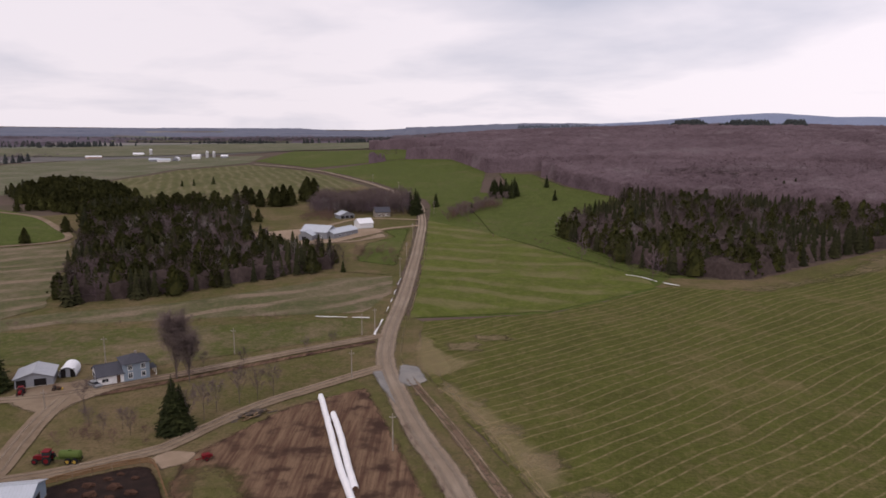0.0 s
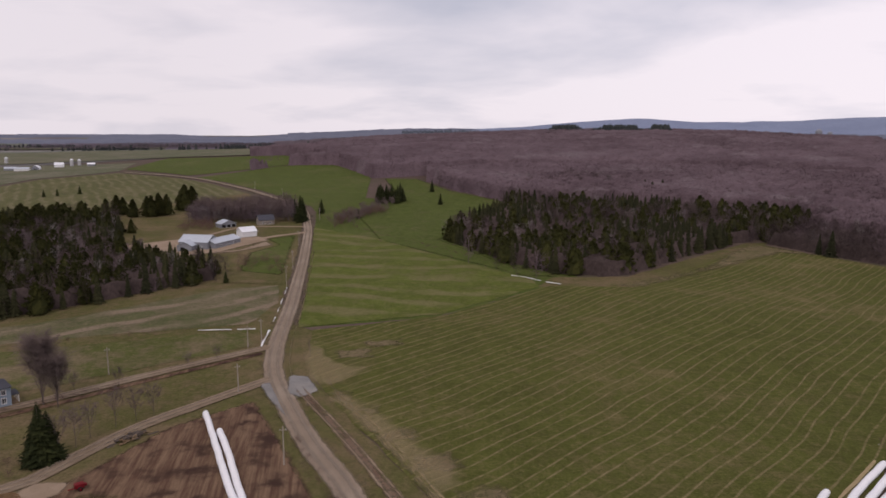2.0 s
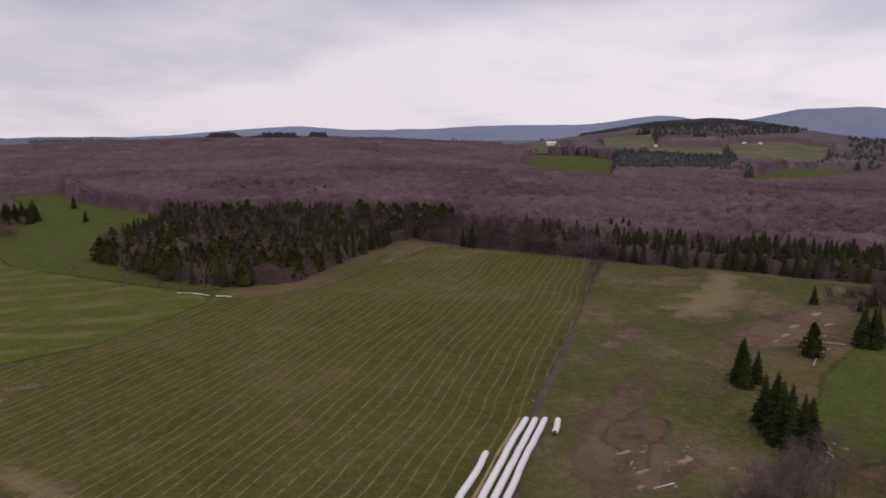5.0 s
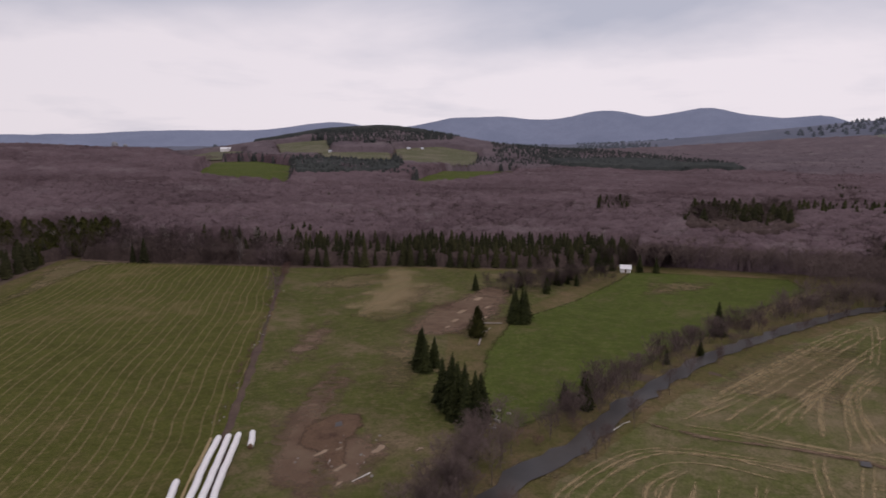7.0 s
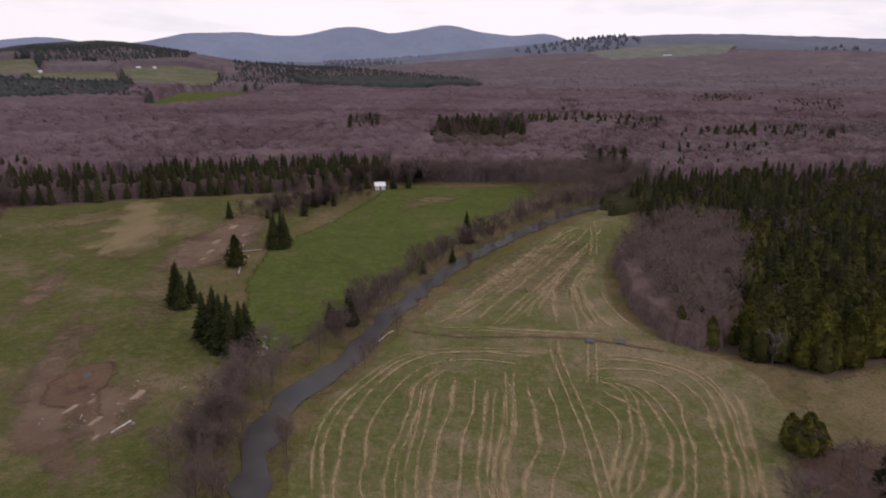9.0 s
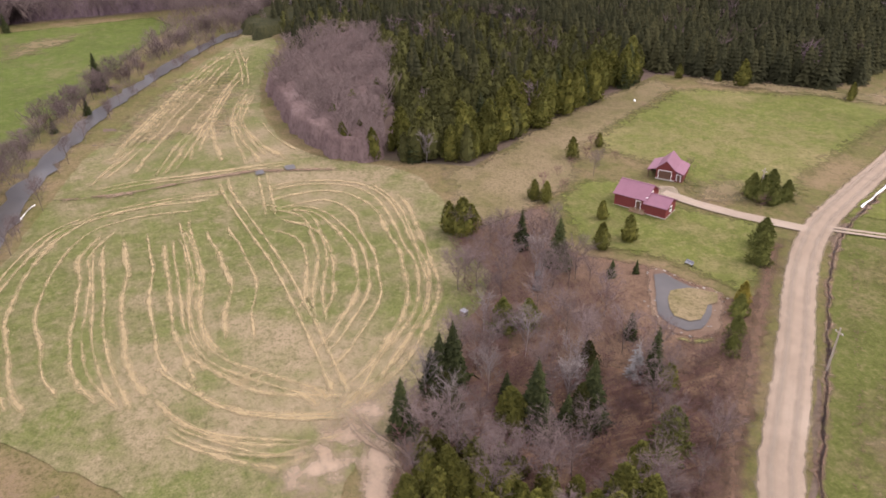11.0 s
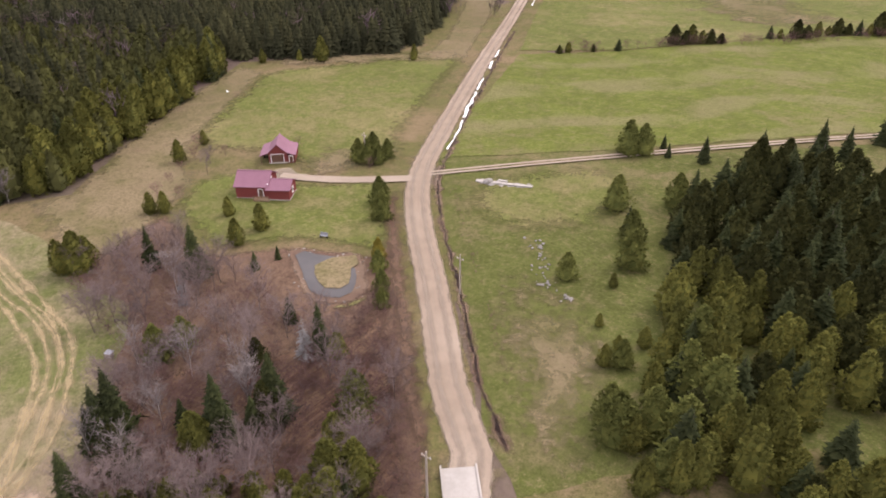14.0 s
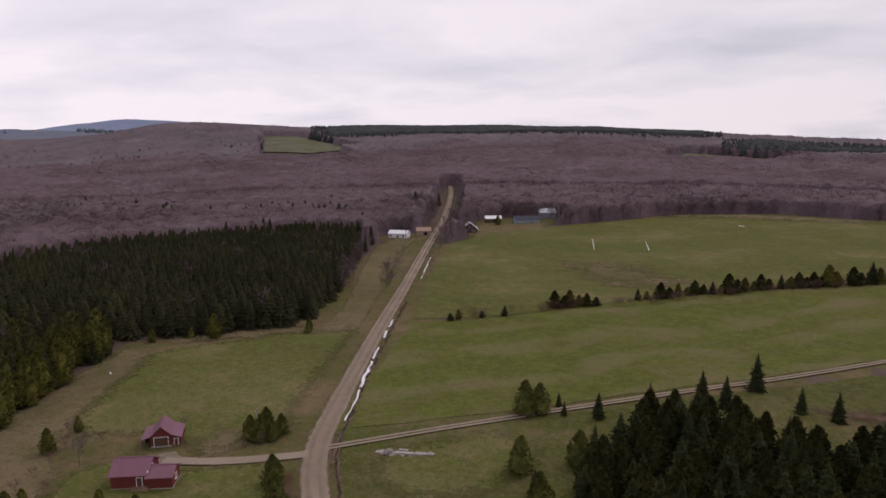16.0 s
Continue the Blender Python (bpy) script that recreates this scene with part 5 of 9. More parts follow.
patch("straw_patch", [(-4, 178), (4, 176), (14, 158), (20, 142), (27, 124), (20, 116), (14, 126), (8, 144), (1, 162)], M["thin_wisp"], "band of flattened straw at the ends of the drill lines", "grass", 0.23, 2.5, False, fade=7)
patch("worn_ground", [(-46, 108), (-52, 122), (-54, 134), (-38, 130), (-30, 112), (-34, 100)], M["thin_olive"], "sparse grass returning on bare soil", "grass", 0.22, 2.0, False, fade=10.5)
patch("worn_ground", [(100, 92), (118, 112), (150, 122), (176, 124), (160, 112), (130, 98), (100, 72), (84, 74)], M["thin_mud"], "brown worn cattle track over the pasture", "mud", 0.15, 3.0, False, fade=13.5)
patch("dry_patch", [(34, -60), (50, -80), (60, -95), (44, -96), (30, -88), (22, -70), (22, -56)], M["thin_dry"], "straw-coloured dry grass on the rough pasture", "grass", 0.15, 3.0, False, fade=15.0)
patch("dry_patch", [(112, -100), (101, -120), (108, -132), (122, -120), (128, -108)], M["thin_dry"], "straw-coloured dry grass behind the red house", "grass", 0.19, 3.0, False, fade=12.0)
patch("dry_patch", [(-2, -196), (-60, -215), (-60, -190), (-30, -184), (6, -188)], M["thin_scrub"], "brown scrub beside the two-track lane", "grass", 0.19, 3.0, False, fade=13.5)
patch("dry_patch", [(190, 30), (236, 17), (270, 2), (262, -24), (225, -18), (196, -16)], M["thin_dry"], "straw-coloured area of the hay field", "grass", 0.16, 3.0, False, fade=21.0)
patch("dry_patch", [(300, 70), (350, 70), (362, 30), (330, 40)], M["thin_dry"], "straw-coloured area of the riverside field", "grass", 0.16, 3.0, False, fade=21.0)
patch("dry_patch", [(110, -330), (70, -300), (30, -340), (80, -390), (130, -380)], M["thin_dry"], "straw-coloured area of the hill field", "grass", 0.16, 5.0, False, fade=39.0)
patch("dry_patch", [(140, -560), (60, -600), (-60, -600), (-60, -640), (40, -655), (140, -600)], M["thin_dry"], "straw-coloured rim of the hill field", "grass", 0.16, 5.0, False, fade=33.0)
patch("dry_patch", [(138, -205), (188, -158), (200, -164), (176, -190), (150, -214)], M["thin_dry"], "straw-coloured field edge before the plantation", "grass", 0.17, 2.0, False, fade=9.0)
patch("dry_patch", [(224, 352), (243, 362), (262, 318), (240, 335), (180, 300), (132, 272), (110, 282), (130, 284), (180, 312)], M["thin_dry"], "straw-coloured rim of the sown field", "grass", 0.16, 2.0, False, fade=9.0)
patch("gravel_apron", [(-12, 190), (-6, 188), (-3, 176), (-8, 172), (-12, 176)], M["thin_crushed"], "grey crushed-stone apron", "gravel", 0.24, 1.0, False, fade=1.5)
patch("gravel_apron", [(-20, 186), (-15, 184), (-7, 158), (-10, 157), (-16, 172)], M["thin_crushed"], "grey crushed-stone apron", "gravel", 0.25, 1.0, False, fade=1.5)
patch("farmyard", [(-108, 162), (-105, 171), (-94, 177), (-84, 175), (-76, 175), (-83, 168), (-88, 160), (-90, 150), (-96, 154), (-102, 157)], M["thin_track"], "bare dirt farmyard between house and sheds", "yard", 0.2, 1.0, False, fade=3)
patch("farmyard", [(-118, 420), (-90, 372), (-58, 386), (-34, 420), (-40, 436), (-60, 432), (-80, 440)], M["thin_sand"], "pale bare dirt farmyard", "yard", 0.2, 1.5, False, fade=4)
patch("cattle_pen_floor", [(-74.5, 120.5), (-70.5, 124), (-64.6, 127.6), (-60, 129.8), (-57, 129), (-53, 122.6), (-47, 112), (-84, 106)], M["thin_muck"], "dark wet muck in a fenced barnyard", "mud", 0.2, 0.4, False, fade=1.2)
patch("sand_heap_floor", [(-60, 132.5), (-57, 137), (-50, 136), (-50, 131), (-55, 127.5)], M["thin_sand"], "pale sand spread beside the driveway", "sand", 0.21, 1.0, False, fade=1.6)
patch("sand_spot", [(67, -12), (70, -16), (67, -19), (60, -17), (54, -13), (57, -9)], M["thin_sand"], "pale bare sand at the field corner", "sand", 0.2, 1.5, False, fade=4.5)
patch("yard_gravel", [(118, -94), (123, -99), (121, -103), (114, -100)], M["thin_rut"], "pale gravel turning place by the garage", "gravel", 0.24, 0.4, False, fade=1.2)

# ---- river, ditch and pond ----
RIVER = curve(RIVER_LINE)
ribbon("river_bank", RIVER, 11.0, M["thin_dry"], "tan grassy river bank", "bank", 0.15, wobble=0.3)
ribbon("river", RIVER, 5.6, M["water"], "dark grey-brown slow river", "river", 0.24, wobble=0.9)
road_band(RIVER, 5)
ribbon("ditch", curve([(166, 34), (164, 16), (166, 0), (166, -14), (160, -34)]), 2.6, M["thin_mud"], "wet brown ditch across the hay field", "ditch", 0.27, wobble=1.6)
for u, v in ((165, -13.5), (165.5, -21)):
    patch("puddle", [(u - 1.4, v + 1), (u + 1.2, v + 1.2), (u + 1.5, v - 0.9), (u - 1.2, v - 1.1)], M["water"], "shallow puddle where the track fords the ditch", "puddle", 0.34, 0.4, False, step=0.8)
patch("pool", [(93.1, -51.3), (99.7, -55.6), (105.0, -59.2), (105.2, -60.9), (98.7, -57.1), (92.1, -52.7)], M["water"], "narrow dark pool among the brush", "pool", 0.3, 0.4, False, step=1.5)
POND = [(89.8, -74.6), (89.6, -76.7), (86.9, -77.3), (84.1, -78.4), (80.8, -79.7), (77.3, -77.8), (74.1, -74.3), (72.8, -71.8), (73.2, -69.3), (75.7, -67.9), (78.6, -68.0), (82.6, -70.0)]
patch("pond_bank", [(92.4, -74.5), (92.1, -77.3), (87.9, -78.8), (83.9, -81.0), (80.5, -83.0), (74.6, -78.3), (70.3, -73.5), (71.1, -69.1), (74.6, -65.7), (78.9, -66.2), (84.4, -69.0)], M["thin_mud"], "pinkish brown stony bank round the pond", "bank", 0.2, 0.5, False, smooth=True, fade=1.8)
patch("green_patch", [(75.5, -65.9), (72.7, -67.3), (71.0, -69.6), (70.2, -73.4), (68.7, -72.5), (69.9, -67.9), (72.8, -65.5)], M["thin_lawn"], "strip of green grass below the pond", "grass", 0.24, 0.5, False, fade=1.2)
patch("pond", POND, M["water"], "horseshoe-shaped dark grey pond", "pond", 0.28, 0.5, True, step=0.9)
patch("pond_island", [(84.4, -74.1), (84.2, -75.7), (83.8, -77.7), (80.5, -81.5), (78.0, -79.5), (78.1, -77.4), (76.3, -75.3), (74.9, -73.4), (75.2, -71.4), (77.4, -70.0), (80.2, -70.9), (82.8, -72.5)], M["dry"], "tan grassy tongue of land in the pond", "island", 0.36, 0.4, False, step=0.9)

# ---- hay windrows ----
def windrow(pts, width, seed):
    """A band of cut hay: a faint raked strip with thin lines of hay along it."""
    line = curve(pts, 2.5)
    line = [(u + 0.7 * noise.noise((u * 0.09, v * 0.09, seed)), v + 0.7 * noise.noise((u * 0.09, v * 0.09, seed + 5.0))) for u, v in line]
    for k, (o, w) in enumerate(((-0.6, 0.8), (0.5, 0.95), (1.35, 0.55))):
        a = int(len(line) * 0.25 * abs(noise.noise((seed, k, 1.7))))
        b = len(line) - int(len(line) * 0.25 * abs(noise.noise((seed, k, 4.1))))
        if b - a > 4:
            ribbon("hay_windrow", offset(line, o * width)[a:b], width * w, M["thin_wisp" if (k + seed) % 3 == 0 else "thin_swath"], "thin tan line of cut hay on the mown field", "windrow", 0.18 + 0.002 * ((seed + 7 * k) % 20), wobble=1.0, seed=seed + 0.5 + k)


windrow([(85.1, 29.8), (97.3, 35), (109.2, 38.2), (123.7, 39.2), (138.8, 35.7), (151.5, 27.8), (155.9, 12.1), (157, -5.7)], 1.6, 1)
windrow([(85.1, 24.8), (95.9, 30), (109.3, 32.8), (123.7, 33.6), (138.7, 30.8), (149.9, 24.3), (153.3, 11.9), (152, -1.5)], 2.3, 2)
windrow([(85.1, 19), (95.9, 23.9), (107.5, 25.7), (121.5, 25.3), (136, 25.8), (146.8, 21.2)], 2.0, 3)
windrow([(85.1, 15.3), (97.4, 19.3), (109.4, 20.7), (126.1, 21.2), (140.1, 22)], 1.6, 4)
windrow([(85.1, 10.1), (95.9, 14.3), (109.4, 15.1), (126.1, 15.3), (142.9, 16.1)], 2.3, 5)
windrow([(87.4, 6.6), (100.7, 9.4), (117.3, 10.1), (137.4, 10.6)], 2.0, 6)
windrow([(89.4, 0.4), (99, 4.1), (109.4, 4.9), (126.2, 3.8), (145.9, 5.5)], 1.6, 7)
windrow([(95.9, -0), (105.8, -1.1), (115.3, -2.7), (126.2, -1.9), (138.8, -0.2)], 2.3, 8)
windrow([(147.5, -9.3), (138.8, -19.3), (123.8, -19.5), (107.4, -16), (95.8, -13.7)], 1.6, 10)
windrow([(151.9, -6.8), (155.8, -20), (149.9, -33.1), (137, -37.6), (118.4, -36.6), (104.5, -35.1), (93.6, -29.7), (86.7, -24), (78.1, -16.5), (74.3, -12.8)], 1.8, 13)
windrow([(147.1, -9.1), (147.8, -26.3), (137, -32.7), (121.6, -32.3), (105.6, -30.4), (95.8, -26.6), (86.6, -19.5), (81.3, -13.5)], 2.5, 14)
windrow([(150.9, -39.9), (139.9, -42.7), (125.8, -42.2), (111.1, -39.5), (98.8, -36.9), (87.7, -30.1), (79.5, -22.9), (73.8, -14.9)], 2.2, 15)
windrow([(144, -9.6), (140.9, -21), (128.7, -25.4), (116, -25.7), (104.5, -22.9), (93.7, -16.6), (88.9, -11.7)], 1.8, 16)
windrow([(137.6, -12.5), (130.4, -19.1), (118.3, -19.2), (106.7, -16.9), (98.3, -12.7)], 2.5, 17)
windrow([(141.8, 4.6), (128.8, 2.6), (111.3, 3.3), (102.6, 3.6), (95.3, 1.7), (88.8, -3.8), (82.7, -10), (77.7, -13.1)], 2.2, 18)
windrow([(90.2, 10.2), (82, 4.7), (77.2, -1.2), (74, -7.5), (73.9, -12.6)], 2.5, 20)
windrow([(85.4, 10.7), (78.1, 5.3), (73.2, -1.7), (70.8, -8.7)], 2.2, 21)
windrow([(80.3, 11.3), (73.5, 4.8), (68.5, -2.5), (69.9, -8.4)], 1.8, 22)
windrow([(96.4, 9.5), (88.2, 3.7), (81.9, -2.2), (78.6, -8.8), (76.6, -13.6)], 2.5, 23)
windrow([(83.8, 0.2), (88.3, -0.1), (90.5, -3.4)], 2.2, 24)
windrow([(172.1, 28.1), (200.1, 18.4), (238.5, 5.6), (278, -9.7), (302.9, -25.4)], 2.4, 27)
windrow([(170.4, 24.6), (193.6, 14.6), (236.9, -0.4), (278, -14.3)], 1.9, 28)
windrow([(172.1, 14.7), (194.4, 8), (224, -2.3), (257.8, -13.3), (287.4, -22.8)], 2.8, 29)
windrow([(172, 9.9), (194.3, 3), (217.2, -6.2)], 2.4, 30)
windrow([(171.9, 1), (189.2, -0.3), (205.1, -4.1), (236.5, -12.3), (260, -19.9)], 1.9, 31)
windrow([(172, -8), (189.1, -6.8), (217.2, -8.8), (245.5, -16.8)], 2.8, 32)
windrow([(172, -13.9), (194.1, -10.6), (215.8, -11.3), (236.2, -18.2)], 2.4, 33)
windrow([(172.1, -16.9), (189.1, -13.6), (210.8, -13.9), (229, -18.8)], 1.9, 34)
windrow([(172.2, -22.6), (189.2, -16.8), (204.9, -16)], 2.8, 35)
windrow([(169.7, 27.4), (171.3, 13.1), (170.8, -9.1), (171.4, -24)], 2.4, 36)
windrow([(185, 22), (214.6, 12.4), (252.3, -0.4), (291.4, -14.9)], 1.9, 37)
TURN_TRACK = curve([(74, -13), (68, -15), (65, -17), (61, -18), (57, -17), (53, -16.5), (47, -14)])
for k, o in enumerate((-0.9, 0.9)):
    ribbon("wheel_track", offset(TURN_TRACK, o), 1.3, M["thin_track"], "dirt wheel track turning off at the field corner", "track", 0.24, wobble=0.4, seed=k)
for line in (curve([(161.5, -3.9), (138.8, -7.6), (119.7, -10.6), (102.3, -12.1), (86.5, -12.9), (75.9, -13.5)]), curve([(165.5, -13.9), (152.1, -13.3), (138.9, -12.5)]), curve([(165.4, -4.5), (155.3, -5.1), (146.8, -5.9)]), curve([(299.6, -22.7), (270.5, -21.8), (243.8, -19.6)])):
    for o in (-1.0, 1.0):
        ribbon("wheel_track", offset(line, o), 1.3, M["thin_swath"], "pale tractor wheel track across the hay field", "track", 0.245, wobble=0.5, seed=o)
patch("dry_patch", [(56, -4), (64, -14), (74, -24), (84, -26), (76, -10), (68, 2)], M["thin_sand"], "worn pale corner of the hay field", "grass", 0.17, 2.0, False, fade=10.5)

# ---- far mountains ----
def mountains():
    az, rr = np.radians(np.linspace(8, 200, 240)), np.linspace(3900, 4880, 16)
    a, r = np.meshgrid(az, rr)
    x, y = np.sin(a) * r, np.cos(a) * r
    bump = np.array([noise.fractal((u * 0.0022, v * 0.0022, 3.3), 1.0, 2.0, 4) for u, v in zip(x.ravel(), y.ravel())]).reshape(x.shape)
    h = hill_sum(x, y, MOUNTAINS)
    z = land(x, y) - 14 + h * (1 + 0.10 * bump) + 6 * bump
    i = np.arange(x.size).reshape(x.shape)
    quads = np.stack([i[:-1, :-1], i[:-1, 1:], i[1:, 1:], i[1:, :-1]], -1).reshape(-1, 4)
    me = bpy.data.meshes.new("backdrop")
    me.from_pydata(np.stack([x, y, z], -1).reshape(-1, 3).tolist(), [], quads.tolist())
    # The blue-grey is distance haze, put into the forest's base colour.
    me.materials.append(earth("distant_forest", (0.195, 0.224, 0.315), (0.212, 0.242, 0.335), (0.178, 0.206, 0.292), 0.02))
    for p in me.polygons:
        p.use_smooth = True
    tagged(new("backdrop", me), "wooded mountain range far away, haze painted blue-grey", "mountains", kind="structure")


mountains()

# ---- woods ----
WOODS = []
MIX = [("slim_spruce", 0.30), ("pine", 0.26), ("dark_bare", 0.28), ("bare", 0.11), ("birch", 0.05)]
x, y = scatter([(-141, 247), (-106, 268), (-46, 318), (-48, 338), (-91, 368), (-113, 404), (-121, 446), (-143, 512), (-185, 472), (-208, 400)], 4.6, 1)
WOODS.append([(-141, 247), (-106, 268), (-46, 318), (-48, 338), (-91, 368), (-113, 404), (-121, 446), (-143, 512), (-185, 472), (-208, 400)])
wood("mixed_wood", x, y, MIX, 1, "dark mixed wood of spruce and leafless trees", (7, 13), clumps=0.02)
x, y = scatter([(-208, 404), (-185, 472), (-143, 512), (-190, 530), (-252, 490)], 5.0, 2)
WOODS.append([(-208, 404), (-185, 472), (-143, 512), (-190, 530), (-252, 490)])
wood("conifer_wood", x, y, [("spruce", 0.35), ("pine", 0.55), ("dark_bare", 0.1)], 2, "dark conifer wood beside a dirt track", (10, 16))
x, y = scatter([(-316, 532), (-254, 490), (-222, 510), (-262, 600), (-330, 660), (-400, 640)], 6.0, 3, clear=False)
WOODS.append([(-316, 532), (-254, 490), (-222, 510), (-262, 600), (-330, 660), (-400, 640)])
p = np.array(WOODS[-1], float)
rim = np.full(len(x), 1e9)
for u, v in zip(p, np.roll(p, -1, 0)):
    q = np.clip(((x - u[0]) * (v - u)[0] + (y - u[1]) * (v - u)[1]) / ((v - u) @ (v - u)), 0, 1)
    rim = np.minimum(rim, np.hypot(x - u[0] - q * (v - u)[0], y - u[1] - q * (v - u)[1]))
for lo, hi, hs in ((-1, 9, (7, 11)), (9, 22, (12, 16)), (22, 38, (16, 19)), (38, 999, (18, 22))):
    sel = (rim > lo) & (rim <= hi)
    if sel.any():
        wood("pine_wood", x[sel], y[sel], [("spruce", 0.08), ("pine", 0.92)], 3, "tall dark pine wood with a rounded outline", hs, 1.1)
x, y = scatter([(63, 412), (87, 331), (104, 303), (132, 292), (233, 364), (243, 363), (330, 420), (260, 480), (140, 560), (108, 476)], 5.2, 4)
WOODS.append([(63, 412), (87, 331), (104, 303), (132, 292), (233, 364), (243, 363), (330, 420), (260, 480), (140, 560), (108, 476)])
wood("mixed_wood", x, y, [("slim_spruce", 0.36), ("pine", 0.18), ("dark_bare", 0.34), ("bare", 0.09), ("birch", 0.03)], 4, "dark wood of spruces and leafless birches", (8, 15), clumps=0.015)
x, y = scatter([(243, 366), (288, 252), (318, 200), (350, 126), (384, 88), (425, 95), (400, 150), (365, 215), (335, 275), (290, 390)], 5.0, 5)
WOODS.append([(243, 366), (288, 252), (318, 200), (350, 126), (384, 88), (425, 95), (400, 150), (365, 215), (335, 275), (290, 390)])
wood("wood_edge", x, y, [("slim_spruce", 0.60), ("dark_bare", 0.28), ("bare", 0.09), ("birch", 0.03)], 5, "dark row of spruces and bare trees along the forest edge", (8, 16))
GROVE = [(236, -24), (190, -25), (167, -32), (159, -44), (178, -50), (205, -59), (250, -72), (292, -74), (284, -54), (262, -36)]
CEDARS = [(160, -48), (150, -62), (176, -102), (203, -152), (238, -152), (300, -120), (330, -60), (300, -28), (240, -50), (205, -62), (178, -54)]
x, y = scatter(CEDARS, 5.0, 6)
free = ~inside(x, y, GROVE)
x, y = x[free], y[free]
WOODS.append(CEDARS)
near_edge = x < 214
wood("cedar_wood", x[near_edge], y[near_edge], [("spruce", 0.10), ("cedar", 0.86), ("bare", 0.04)], 6, "yellow-green cedar wood at the hay field's edge", (8, 15))
wood("cedar_wood", x[~near_edge], y[~near_edge], [("spruce", 0.42), ("cedar", 0.50), ("dark_bare", 0.06), ("bare", 0.02)], 7, "dense dark wood of cedar and spruce", (9, 14), clumps=0.02)
EAST = [(300, -28), (326, -24), (362, -26), (380, -66), (400, -117), (425, -178), (378, -230), (345, -200), (310, -122), (300, -120), (330, -60)]
x, y = scatter(EAST, 5.6, 16)
WOODS.append(EAST)
wood("conifer_wood", x, y, [("spruce", 0.62), ("cedar", 0.26), ("dark_bare", 0.08), ("bare", 0.04)], 16, "dark conifer wood reaching back to the hardwood forest", (9, 14), clumps=0.02)
x, y = scatter([(203, -158), (167, -195), (168, -212), (184, -251), (237, -345), (275, -395), (316, -384), (338, -344), (362, -318), (372, -284), (378, -230), (345, -200), (310, -122), (238, -154)], 4.1, 8)
WOODS.append([(203, -158), (167, -195), (168, -212), (184, -251), (237, -345), (275, -395), (316, -384), (338, -344), (362, -318), (372, -284), (378, -230), (345, -200), (310, -122), (238, -154)])
wood("spruce_plantation", x, y, [("spruce", 0.96), ("dark_bare", 0.03), ("bare", 0.01)], 8, "dense dark green spruce plantation", (10, 13.5), 1.25, clumps=0)
WOODS.append(GROVE)
x, y = scatter(GROVE, 4.6, 9)
brush("bare_grove", [(a, b, rng.uniform(6, 13)) for a, b in zip(x, y)], "purple-brown grove of leafless trees by the hay field", "bare")


CLEAR.extend(WOODS)


def polar(az0, az1, r0, r1, spacing, seed):
    R = r1 * 1.02
    g = np.random.default_rng(seed)
    gx, gy = np.meshgrid(np.arange(-R, R, spacing), np.arange(-R, R, spacing))
    gx = (gx + g.uniform(-0.5, 0.5, gx.shape) * spacing).ravel()
    gy = (gy + g.uniform(-0.5, 0.5, gy.shape) * spacing).ravel()
    r, a = np.hypot(gx, gy), np.degrees(np.arctan2(gx, gy)) % 360
    keep = (r > r0) & (r < r1) & (((a - az0) % 360) < (az1 - az0))
    return off_clear(gx[keep], gy[keep])


def puffs(x, y, size, seed):
    """Rounded crowns side by side: (height from -1 to 1, a chance value for each crown)."""
    table = np.random.default_rng(seed).uniform(0, 1, (64, 64, 4))
    ix, iy = np.floor(x / size).astype(int), np.floor(y / size).astype(int)
    best, height, tone = np.full(x.shape, 9.0), np.zeros(x.shape), np.zeros(x.shape)
    for dx in (-1, 0, 1):
        for dy in (-1, 0, 1):
            t = table[(ix + dx) % 64, (iy + dy) % 64]
            cx, cy = (ix + dx + 0.1 + 0.8 * t[..., 0]) * size, (iy + dy + 0.1 + 0.8 * t[..., 1]) * size
            d = np.hypot(x - cx, y - cy) / size
            near = d < best
            best = np.where(near, d, best)
            height = np.where(near, 0.7 * t[..., 2] - 0.35, height)
            tone = np.where(near, t[..., 3], tone)
    return np.clip(1 - 2.6 * best ** 2, -1, 1) + height, tone


